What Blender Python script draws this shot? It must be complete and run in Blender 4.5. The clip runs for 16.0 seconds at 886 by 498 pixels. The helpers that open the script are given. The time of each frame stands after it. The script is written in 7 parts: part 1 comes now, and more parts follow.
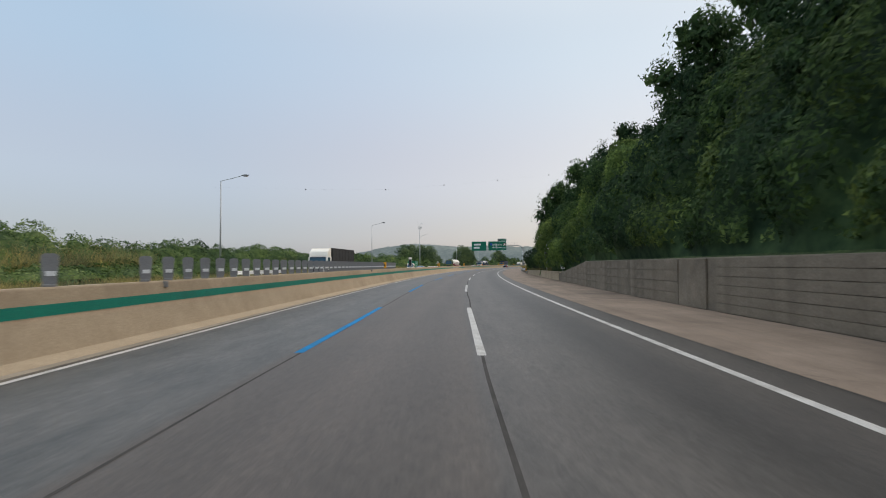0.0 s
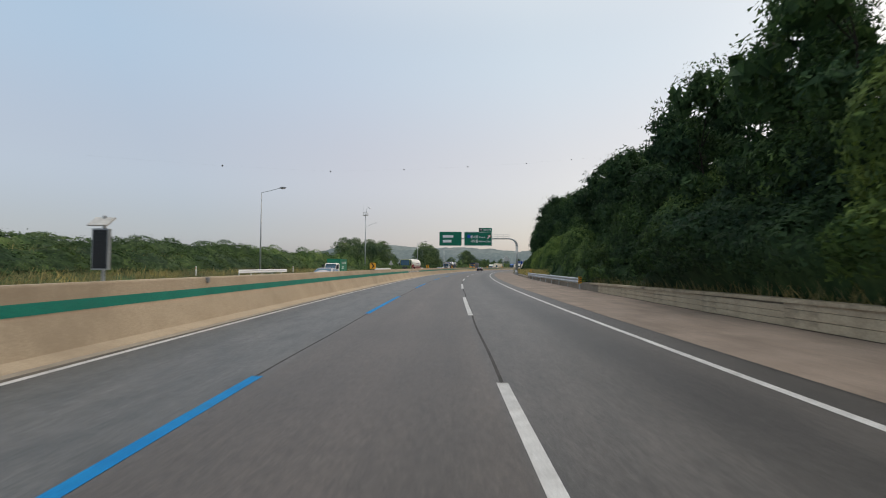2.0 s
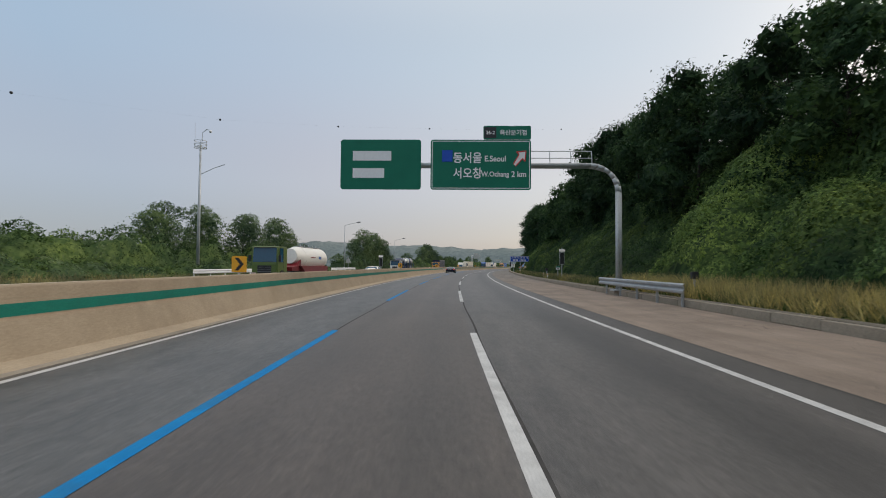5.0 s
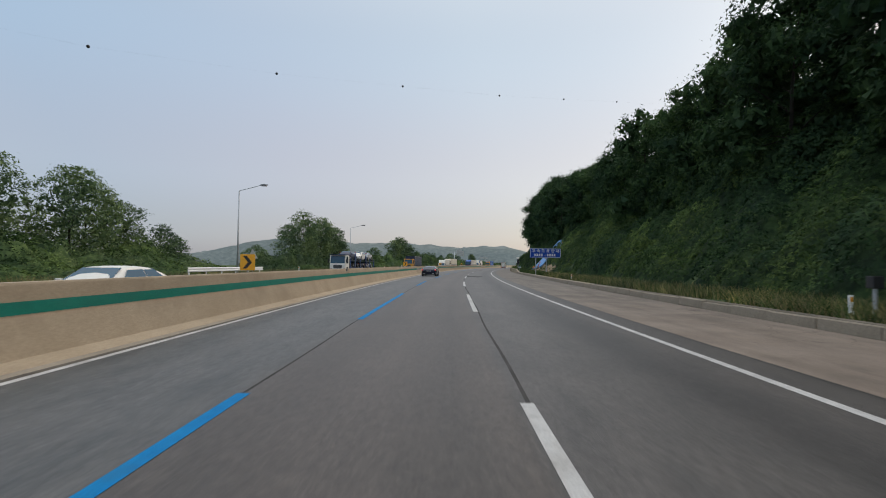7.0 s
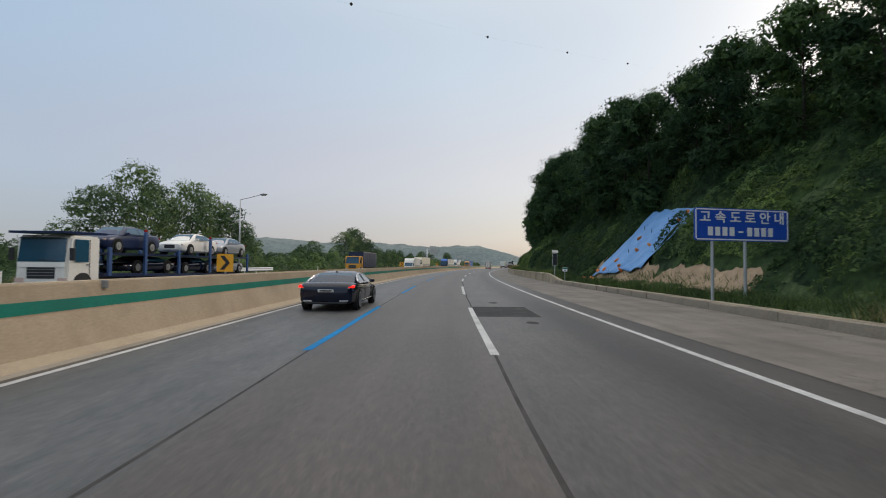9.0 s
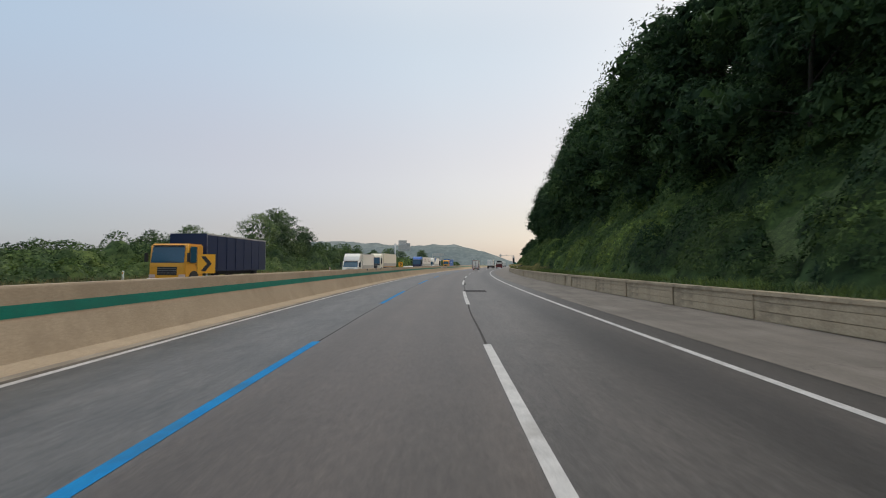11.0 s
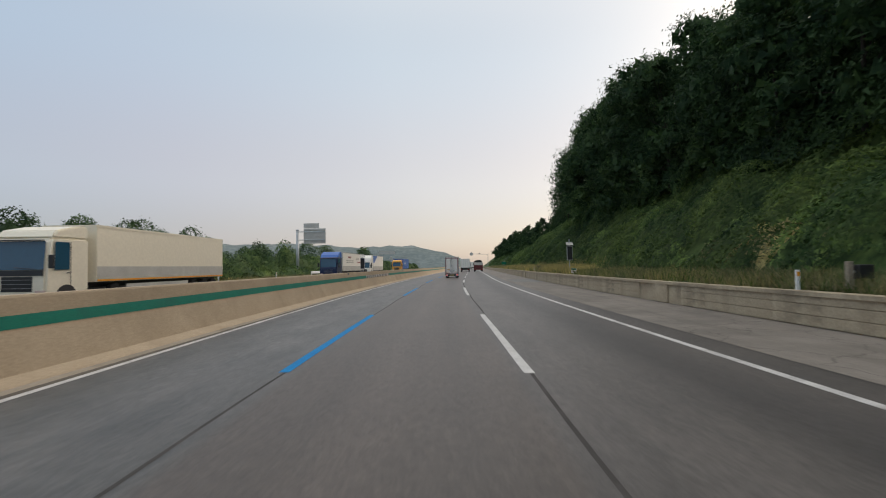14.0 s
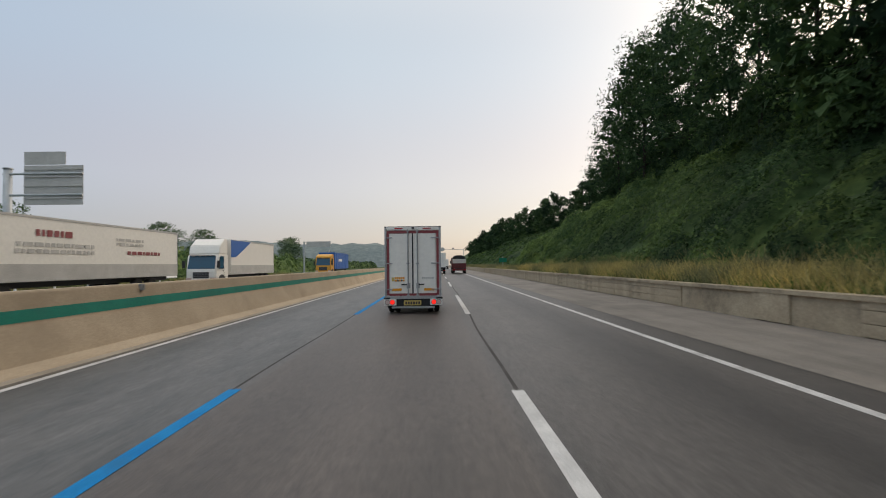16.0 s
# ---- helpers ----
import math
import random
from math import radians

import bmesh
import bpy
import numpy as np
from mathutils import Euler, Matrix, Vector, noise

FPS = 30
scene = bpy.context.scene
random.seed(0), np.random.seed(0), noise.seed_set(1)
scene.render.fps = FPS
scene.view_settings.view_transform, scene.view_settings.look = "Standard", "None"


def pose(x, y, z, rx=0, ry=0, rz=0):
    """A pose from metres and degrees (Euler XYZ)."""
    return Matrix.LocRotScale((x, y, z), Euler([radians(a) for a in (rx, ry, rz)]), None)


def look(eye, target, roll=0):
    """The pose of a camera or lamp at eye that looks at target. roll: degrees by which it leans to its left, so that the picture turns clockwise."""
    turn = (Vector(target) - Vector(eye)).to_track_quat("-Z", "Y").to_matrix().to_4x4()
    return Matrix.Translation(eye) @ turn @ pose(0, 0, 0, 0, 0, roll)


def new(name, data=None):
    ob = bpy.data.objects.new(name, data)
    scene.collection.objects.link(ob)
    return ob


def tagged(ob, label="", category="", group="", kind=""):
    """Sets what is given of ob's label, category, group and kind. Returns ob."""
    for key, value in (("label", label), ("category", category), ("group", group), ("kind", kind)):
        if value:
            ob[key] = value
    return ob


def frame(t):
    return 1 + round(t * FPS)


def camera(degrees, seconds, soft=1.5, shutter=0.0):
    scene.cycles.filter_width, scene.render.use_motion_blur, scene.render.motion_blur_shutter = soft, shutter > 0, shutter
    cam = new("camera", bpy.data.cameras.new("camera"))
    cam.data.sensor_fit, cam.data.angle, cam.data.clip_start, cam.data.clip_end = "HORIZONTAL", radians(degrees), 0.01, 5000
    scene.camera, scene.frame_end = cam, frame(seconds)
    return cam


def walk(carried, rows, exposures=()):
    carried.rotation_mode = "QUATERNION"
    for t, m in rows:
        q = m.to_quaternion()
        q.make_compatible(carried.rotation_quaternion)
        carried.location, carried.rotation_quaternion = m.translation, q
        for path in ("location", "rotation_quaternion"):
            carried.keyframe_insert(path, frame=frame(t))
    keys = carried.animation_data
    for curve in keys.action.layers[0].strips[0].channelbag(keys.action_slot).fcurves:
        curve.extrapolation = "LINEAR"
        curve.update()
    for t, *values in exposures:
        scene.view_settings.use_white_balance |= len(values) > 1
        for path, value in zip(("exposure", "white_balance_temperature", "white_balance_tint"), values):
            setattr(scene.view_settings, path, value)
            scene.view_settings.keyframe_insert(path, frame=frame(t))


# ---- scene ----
# The road is a gentle right-hand bend. s: metres along the dashed line, u: metres to its right.
R = 950.0
BEND = 398.0     # where the bend ends and the road runs straight


def W(s, u, z=0.0):
    a, d = min(s, BEND) / R, max(0.0, s - BEND)
    return Vector((R - (R - u) * math.cos(a) + d * math.sin(a), (R - u) * math.sin(a) + d * math.cos(a), z))


def turn(s):
    """Heading of the road at s, in degrees about z."""
    return -math.degrees(min(s, BEND) / R)


def at(s, u, z=0.0, rz=0.0):
    """A pose on the road whose y axis points along it."""
    p = W(s, u, z)
    return pose(p.x, p.y, p.z, 0, 0, turn(s) + rz)


EYE = 1.6
# seconds, s, u, yaw against the road, pitch, roll
PATH = [
    (0.0, -10.0, -0.40, 0.98, 1.81, 0.39),
    (0.5, 4.4, -0.60, 0.12, 1.95, -0.06),
    (1.0, 17.8, -0.79, 0.17, 1.95, -0.40),
    (1.5, 30.7, -0.89, 0.07, 2.13, -0.41),
    (2.0, 43.6, -0.81, -0.15, 2.01, -0.43),
    (2.5, 56.6, -0.74, -0.36, 1.89, -0.44),
    (3.0, 69.9, -0.58, -0.36, 2.06, -0.23),
    (3.5, 82.7, -0.56, -0.33, 2.04, -0.35),
    (4.0, 95.0, -0.66, -0.44, 1.97, -0.34),
    (4.5, 106.8, -0.71, -0.41, 1.95, -0.38),
    (5.0, 118.1, -0.77, -0.38, 1.92, -0.43),
    (5.5, 129.2, -0.82, -0.35, 1.90, -0.47),
    (6.0, 140.4, -0.88, -0.33, 1.87, -0.51),
    (6.5, 151.8, -0.93, -0.30, 1.85, -0.56),
    (7.0, 163.8, -0.96, -0.10, 1.75, -0.57),
    (7.5, 175.9, -1.01, -0.36, 1.70, -0.61),
    (8.0, 188.0, -1.05, -0.61, 1.64, -0.66),
    (8.5, 200.0, -1.02, -0.48, 1.72, -0.57),
    (9.0, 212.1, -0.99, -0.35, 1.80, -0.49),
    (9.5, 224.2, -0.84, -0.37, 1.65, -0.51),
    (10.0, 236.2, -0.86, -0.31, 1.69, -0.39),
    (10.5, 248.1, -0.87, -0.25, 1.73, -0.27),
    (11.0, 260.0, -0.89, -0.19, 1.77, -0.15),
    (11.5, 271.9, -0.91, -0.13, 1.82, -0.04),
    (12.0, 284.0, -0.92, -0.07, 1.86, 0.08),
    (12.5, 296.2, -1.03, -0.08, 1.77, 0.18),
    (13.0, 308.4, -1.06, -0.16, 1.80, 0.43),
    (13.5, 320.6, -1.08, -0.24, 1.82, 0.69),
    (14.0, 332.9, -1.17, -0.63, 1.98, 0.78),
    (14.5, 345.3, -1.11, -0.86, 1.98, 0.98),
    (15.0, 358.3, -1.06, -1.13, 1.90, 0.88),
    (15.5, 371.4, -1.00, -1.40, 1.81, 0.79),
    (16.0, 384.3, -0.92, -1.45, 1.78, 0.69),
]
cam = camera(83.4, 16.0, soft=1.0, shutter=0.1)
rows = []
for t, s, u, yaw, pitch, roll in PATH:
    p = W(s, u, EYE)
    rows.append((t, pose(p.x, p.y, p.z, 90 + pitch, roll, turn(s) + yaw)))
# the clip's white balance drifts a little warmer as the road turns towards the sun
walk(cam, rows, [(0.0, 0.15, 6720, 10), (1.5, 0.1, 6780, 10), (3.2, 0.02, 6740, 10), (4.0, -0.1, 6660, 10), (4.5, -0.1, 6650, 10), (6.3, 0.0, 6540, 10), (8.0, 0.0, 6540, 10), (9.5, 0.03, 6640, 10), (12.0, 0.1, 6790, 11), (13.5, 0.07, 6800, 11), (14.5, 0.0, 6810, 11), (16.0, 0.0, 6820, 11)])

# ---- light: hazy evening sky, the sun low behind the wooded hill ----
SUN_AZ = 68.0     # degrees clockwise from +y
SUN_EL = 24.0
world = bpy.data.worlds.new("sky")
scene.world = world
world.use_nodes = True
nt = world.node_tree
nt.nodes.clear()
out = nt.nodes.new("ShaderNodeOutputWorld")
bg = nt.nodes.new("ShaderNodeBackground")
sky = nt.nodes.new("ShaderNodeTexSky")
sky.sky_type = "NISHITA"
sky.sun_disc = False
sky.sun_elevation = radians(SUN_EL)
sky.sun_rotation = radians(SUN_AZ)
sky.air_density = 1.0
sky.dust_density = 2.0
sky.ozone_density = 2.0
haze = nt.nodes.new("ShaderNodeMix")      # thin overcast veil over the clear sky
haze.data_type = "RGBA"
haze.inputs[0].default_value = 0.6
dome = nt.nodes.new("ShaderNodeTexCoord")  # the veil grows brighter overhead, as under thin overcast
height = nt.nodes.new("ShaderNodeSeparateXYZ")
nt.links.new(dome.outputs["Generated"], height.inputs[0])
veil = nt.nodes.new("ShaderNodeValToRGB")
veil.color_ramp.interpolation = "EASE"
el = veil.color_ramp.elements
el[0].position, el[0].color = 0.0, (0.288, 0.253, 0.258, 1)
el[1].position, el[1].color = 1.0, (1.02, 0.94, 0.86, 1)
for pos, tone in ((0.06, (0.308, 0.276, 0.284, 1)), (0.17, (0.346, 0.323, 0.338, 1)), (0.4, (0.331, 0.368, 0.415, 1))):
    el.new(pos).color = tone
gain = nt.nodes.new("ShaderNodeVectorMath")
gain.operation = "SCALE"
gain.inputs["Scale"].default_value = 20.0
nt.links.new(height.outputs[2], veil.inputs[0])
nt.links.new(veil.outputs[0], gain.inputs[0])
nt.links.new(gain.outputs[0], haze.inputs[7])
bg.inputs["Strength"].default_value = 0.12
nt.links.new(sky.outputs[0], haze.inputs[6])
# the sky is bluer away from the sun and warmer towards it
facing = nt.nodes.new("ShaderNodeVectorMath")
facing.operation = "DOT_PRODUCT"
facing.inputs[1].default_value = (math.sin(radians(SUN_AZ)) * math.cos(radians(SUN_EL)), math.cos(radians(SUN_AZ)) * math.cos(radians(SUN_EL)), math.sin(radians(SUN_EL)))
nt.links.new(dome.outputs["Generated"], facing.inputs[0])
glare = nt.nodes.new("ShaderNodeValToRGB")
el = glare.color_ramp.elements
el[0].position, el[0].color = 0.0, (0.75, 0.87, 0.955, 1)
el[1].position, el[1].color = 1.0, (1.0, 0.96, 0.9, 1)
for pos, tone in ((0.3, (0.865, 0.915, 0.955, 1)), (0.65, (0.99, 1.0, 0.965, 1))):
    el.new(pos).color = tone
nt.links.new(facing.outputs["Value"], glare.inputs[0])
tint = nt.nodes.new("ShaderNodeMix")
tint.data_type = "RGBA"
tint.blend_type = "MULTIPLY"
tint.inputs[0].default_value = 1.0
nt.links.new(haze.outputs[2], tint.inputs[6])
nt.links.new(glare.outputs[0], tint.inputs[7])
nt.links.new(tint.outputs[2], bg.inputs[0])
nt.links.new(bg.outputs[0], out.inputs[0])
sun_data = bpy.data.lights.new("sun", "SUN")
sun_data.energy = 0.8
sun_data.angle = radians(14)
sun_data.color = (1.0, 0.9, 0.78)
sun = new("sun", sun_data)
a, e = radians(SUN_AZ), radians(SUN_EL)
toward = Vector((math.sin(a) * math.cos(e), math.cos(a) * math.cos(e), math.sin(e)))
sun.matrix_world = look(toward * 300, (0, 0, 0))

# ---- materials ----
def base(name, rough=0.8, metal=0.0, spec=0.3):
    m = bpy.data.materials.new(name)
    m.use_nodes = True
    n = m.node_tree.nodes
    b = n["Principled BSDF"]
    b.inputs["Roughness"].default_value = rough
    b.inputs["Metallic"].default_value = metal
    b.inputs["Specular IOR Level"].default_value = spec
    return m, n, m.node_tree.links, b


def coords(n, l, kind="Object", scale=(1, 1, 1)):
    c = n.new("ShaderNodeTexCoord")
    mp = n.new("ShaderNodeMapping")
    mp.inputs["Scale"].default_value = scale
    l.new(c.outputs[kind], mp.inputs[0])
    return mp.outputs[0]


def noise_tex(n, l, vec, scale, detail=4, rough=0.55):
    t = n.new("ShaderNodeTexNoise")
    t.inputs["Scale"].default_value = scale
    t.inputs["Detail"].default_value = detail
    t.inputs["Roughness"].default_value = rough
    l.new(vec, t.inputs["Vector"])
    return t.outputs["Fac"]


def ramp(n, l, fac, stops):
    r = n.new("ShaderNodeValToRGB")
    el = r.color_ramp.elements
    while len(el) < len(stops):
        el.new(0.5)
    for q, (p, c) in zip(el, stops):
        q.position = p
        q.color = (*c, 1) if len(c) == 3 else c
    l.new(fac, r.inputs[0])
    return r.outputs[0]


def mixc(n, l, fac, a, b, mode="MIX"):
    m = n.new("ShaderNodeMix")
    m.data_type = "RGBA"
    m.blend_type = mode
    for sock, v in ((m.inputs[0], fac), (m.inputs[6], a), (m.inputs[7], b)):
        if isinstance(v, (int, float)):
            sock.default_value = v
        elif isinstance(v, tuple):
            sock.default_value = (*v, 1)
        else:
            l.new(v, sock)
    return m.outputs[2]


def bump(n, l, b, height, strength=0.3, dist=0.02):
    bp = n.new("ShaderNodeBump")
    bp.inputs["Strength"].default_value = strength
    bp.inputs["Distance"].default_value = dist
    l.new(height, bp.inputs["Height"])
    l.new(bp.outputs[0], b.inputs["Normal"])


def surface(name, c1, c2, scale=3.0, rough=0.8, fine=60.0, metal=0.0, spec=0.3, bumps=0.2, dirt=None, kind="Object"):
    """Two-scale mottled surface: broad stains between c1 and c2, and a fine grain with relief."""
    m, n, l, b = base(name, rough, metal, spec)
    v = coords(n, l, kind)
    broad = noise_tex(n, l, v, scale, 5, 0.6)
    grain = noise_tex(n, l, v, fine, 3)
    col = ramp(n, l, broad, [(0.3, c1), (0.7, c2)])
    g = ramp(n, l, grain, [(0.3, (0.82, 0.82, 0.82)), (0.7, (1.12, 1.12, 1.12))])
    col = mixc(n, l, 1.0, col, g, "MULTIPLY")
    if dirt:
        d = ramp(n, l, noise_tex(n, l, v, scale * 0.37, 6, 0.7), [(0.52, (0, 0, 0)), (0.72, (1, 1, 1))])
        col = mixc(n, l, d, col, dirt)
    l.new(col, b.inputs["Base Color"])
    if bumps:
        bump(n, l, b, grain, bumps)
    return m


def plain(name, c, rough=0.5, metal=0.0, spec=0.5):
    m, n, l, b = base(name, rough, metal, spec)
    v = coords(n, l)
    g = ramp(n, l, noise_tex(n, l, v, 7.0, 4), [(0.3, tuple(x * 0.94 for x in c)), (0.7, tuple(min(1, x * 1.03) for x in c))])
    l.new(g, b.inputs["Base Color"])
    return m


def glow(name, c, strength):
    m, n, l, b = base(name, 0.4)
    b.inputs["Base Color"].default_value = (*c, 1)
    b.inputs["Emission Color"].default_value = (*c, 1)
    b.inputs["Emission Strength"].default_value = strength
    return m


def asphalt():
    """Worn carriageway: its UVs are metres across and along the road."""
    m, n, l, b = base("asphalt", 0.52, 0, 0.48)
    uv = n.new("ShaderNodeUVMap").outputs[0]
    sep = n.new("ShaderNodeSeparateXYZ")
    l.new(uv, sep.inputs[0])

    def scaled(x, y):
        mp = n.new("ShaderNodeMapping")
        mp.inputs["Scale"].default_value = (x, y, 1)
        l.new(uv, mp.inputs[0])
        return mp.outputs[0]

    def across(wander, amount):
        """Distance across the road, shaken by a noise, scaled from -8..8 m to 0..1."""
        w = n.new("ShaderNodeMath")
        w.operation = "MULTIPLY_ADD"
        l.new(wander, w.inputs[0])
        w.inputs[1].default_value = amount
        l.new(sep.outputs[0], w.inputs[2])
        mr = n.new("ShaderNodeMapRange")
        mr.inputs["From Min"].default_value = -8.0 + amount / 2
        mr.inputs["From Max"].default_value = 8.0 + amount / 2
        l.new(w.outputs[0], mr.inputs[0])
        return mr.outputs[0]

    def p(u):
        return (u + 8.0) / 16.0
    streak = noise_tex(n, l, scaled(1, 0.06), 2.2, 5, 0.65)
    smear = noise_tex(n, l, scaled(1, 0.22), 2.6, 6, 0.68)
    blot = noise_tex(n, l, uv, 0.35, 5, 0.6)
    grit = noise_tex(n, l, scaled(1, 0.3), 14.0, 4, 0.75)
    grain = noise_tex(n, l, uv, 38.0, 4, 0.7)
    lane = ramp(n, l, across(streak, 0.16), [
        (p(-6.9), (0.122, 0.124, 0.122)), (p(-5.9), (0.108, 0.112, 0.112)), (p(-5.0), (0.134, 0.136, 0.135)), (p(-4.1), (0.114, 0.118, 0.118)),
        (p(-3.5), (0.12, 0.122, 0.12)), (p(-3.32), (0.108, 0.094, 0.084)), (p(-2.7), (0.098, 0.085, 0.076)),
        (p(-1.8), (0.121, 0.104, 0.093)), (p(-0.9), (0.092, 0.081, 0.074)), (p(-0.2), (0.115, 0.1, 0.09)),
        (p(0.0), (0.104, 0.099, 0.096)), (p(0.9), (0.124, 0.118, 0.113)), (p(1.7), (0.108, 0.104, 0.1)), (p(2.35), (0.068, 0.067, 0.067)), (p(2.8), (0.076, 0.074, 0.074)),
        (p(3.4), (0.116, 0.11, 0.106)), (p(4.45), (0.09, 0.086, 0.083))])
    dark = lambda c: (c, c, c)
    joint = ramp(n, l, across(streak, 0.0), [(p(4.38), dark(1)), (p(4.46), dark(0.55))])
    # the old left lane and the right lane are smeared and patchy, the resurfaced middle lane is even
    worn = ramp(n, l, across(streak, 0.0), [(p(-3.5), dark(1)), (p(-3.38), dark(0.25)), (p(-0.15), dark(0.25)), (p(-0.05), dark(0.8)), (p(2.0), dark(0.45))])
    sm = ramp(n, l, smear, [(0.32, (0.6, 0.64, 0.66)), (0.5, (0.97, 0.97, 0.97)), (0.68, (1.22, 1.2, 1.18))])
    sm = mixc(n, l, worn, (1.0, 1.0, 1.0), sm)
    sv = ramp(n, l, streak, [(0.25, dark(0.84)), (0.75, dark(1.13))])
    bv = ramp(n, l, blot, [(0.3, (0.88, 0.88, 0.89)), (0.7, (1.1, 1.09, 1.08))])
    rv = ramp(n, l, grit, [(0.3, dark(0.68)), (0.5, dark(0.98)), (0.72, dark(1.38))])
    gv = ramp(n, l, grain, [(0.25, dark(0.7)), (0.75, dark(1.32))])
    col = mixc(n, l, 1.0, lane, (0.765, 0.738, 0.725), "MULTIPLY")
    for layer in (joint, sm, sv, bv, rv, gv):
        col = mixc(n, l, 1.0, col, layer, "MULTIPLY")
    l.new(col, b.inputs["Base Color"])
    bump(n, l, b, grain, 0.35, 0.012)
    return m


def crack_road(m):
    """Adds a web of fine dark cracks to a paved surface."""
    n, l = m.node_tree.nodes, m.node_tree.links
    b = n["Principled BSDF"]
    src = b.inputs["Base Color"].links[0].from_socket
    v = coords(n, l)
    warp = n.new("ShaderNodeTexNoise")
    warp.inputs["Scale"].default_value = 1.3
    l.new(v, warp.inputs["Vector"])
    add = n.new("ShaderNodeVectorMath")
    add.operation = "MULTIPLY_ADD"
    add.inputs[1].default_value = (0.9, 0.9, 0.9)
    l.new(warp.outputs["Color"], add.inputs[0])
    l.new(v, add.inputs[2])
    vo = n.new("ShaderNodeTexVoronoi")
    vo.feature = "DISTANCE_TO_EDGE"
    vo.inputs["Scale"].default_value = 0.55
    l.new(add.outputs[0], vo.inputs["Vector"])
    line = ramp(n, l, vo.outputs["Distance"], [(0.0, (1, 1, 1)), (0.012, (0, 0, 0))])
    where = ramp(n, l, noise_tex(n, l, v, 0.07, 2), [(0.5, (0, 0, 0)), (0.6, (0.75, 0.75, 0.75))])
    l.new(mixc(n, l, mixc(n, l, 1.0, line, where, "MULTIPLY"), src, (0.07, 0.06, 0.05)), b.inputs["Base Color"])


def leaf(name, dark, light, rough=0.75, clump=0.5):
    """Leaves: close in tone to their neighbours, sprays and bushes differing more."""
    m, n, l, b = base(name, rough, 0, 0.12)
    g = n.new("ShaderNodeNewGeometry")
    v = coords(n, l)
    spray = noise_tex(n, l, v, clump * 3.2, 3, 0.6)
    big = noise_tex(n, l, v, clump * 0.5, 3)
    mid = tuple((x + y) / 2 for x, y in zip(dark, light))
    # tone noise also paints in leaf highlights, lit tops and dark hollows
    c1 = ramp(n, l, spray, [(0.36, dark), (0.5, mid), (0.66, light)])
    c2 = ramp(n, l, big, [(0.34, (0.55, 0.64, 0.68)), (0.66, (1.38, 1.28, 1.02))])
    c3 = ramp(n, l, g.outputs["Random Per Island"], [(0.0, (0.66, 0.7, 0.74)), (0.6, (0.96, 0.96, 0.95)), (1.0, (1.4, 1.34, 1.14))])
    col = mixc(n, l, 1.0, mixc(n, l, 1.0, c1, c2, "MULTIPLY"), c3, "MULTIPLY")
    own = ramp(n, l, n.new("ShaderNodeObjectInfo").outputs["Random"], [(0.0, (0.62, 0.68, 0.72)), (0.5, (0.94, 0.97, 0.97)), (1.0, (1.34, 1.3, 1.14))])
    col = mixc(n, l, 1.0, col, own, "MULTIPLY")
    l.new(col, b.inputs["Base Color"])
    # light shines through the thin blades
    thin = n.new("ShaderNodeBsdfTranslucent")
    l.new(mixc(n, l, 1.0, col, (1.08, 1.18, 0.95), "MULTIPLY"), thin.inputs["Color"])
    both = n.new("ShaderNodeMixShader")
    both.inputs[0].default_value = 0.26
    l.new(b.outputs[0], both.inputs[1])
    l.new(thin.outputs[0], both.inputs[2])
    l.new(both.outputs[0], n["Material Output"].inputs["Surface"])
    return m


M = {}
M["asphalt"] = asphalt()
def smeared(m, stretch=0.1, scale=1.5, low=0.84):
    """Long dark smears along the road; the surface's UVs are metres across and along it."""
    n, l = m.node_tree.nodes, m.node_tree.links
    b = n["Principled BSDF"]
    src = b.inputs["Base Color"].links[0].from_socket
    mp = n.new("ShaderNodeMapping")
    mp.inputs["Scale"].default_value = (1, stretch, 1)
    l.new(n.new("ShaderNodeUVMap").outputs[0], mp.inputs[0])
    s = ramp(n, l, noise_tex(n, l, mp.outputs[0], scale, 6, 0.65), [(0.36, (low, low, low * 0.98)), (0.52, (1, 1, 1)), (0.7, (1.12, 1.1, 1.06))])
    col = mixc(n, l, 1.0, src, s, "MULTIPLY")
    # the first stretch is a paler, sandier pavement than the rest
    sep = n.new("ShaderNodeSeparateXYZ")
    l.new(n.new("ShaderNodeUVMap").outputs[0], sep.inputs[0])
    mr = n.new("ShaderNodeMapRange")
    mr.inputs["From Min"].default_value, mr.inputs["From Max"].default_value = 0.0, 400.0
    l.new(sep.outputs[1], mr.inputs[0])
    age = ramp(n, l, mr.outputs[0], [(0.4, (1.18, 1.06, 0.98)), (0.5, (0.98, 0.98, 0.98)), (0.72, (0.93, 0.96, 0.97))])
    l.new(mixc(n, l, 1.0, col, age, "MULTIPLY"), b.inputs["Base Color"])


M["shoulder"] = surface("shoulder", (0.19, 0.163, 0.142), (0.275, 0.238, 0.208), 0.5, 0.75, 25.0, bumps=0.3, dirt=(0.145, 0.128, 0.115))
crack_road(M["shoulder"])
smeared(M["shoulder"])
M["oncoming"] = surface("oncoming_asphalt", (0.1, 0.1, 0.1), (0.13, 0.128, 0.125), 0.5, 0.85, 30.0)
M["white_paint"] = surface("white_paint", (0.47, 0.46, 0.45), (0.66, 0.645, 0.625), 2.6, 0.6, 40.0, dirt=(0.33, 0.31, 0.29))
M["blue_paint"] = surface("blue_paint", (0.001, 0.17, 0.43), (0.004, 0.225, 0.51), 2.0, 0.75, 40.0, spec=0.15, dirt=(0.03, 0.15, 0.27))
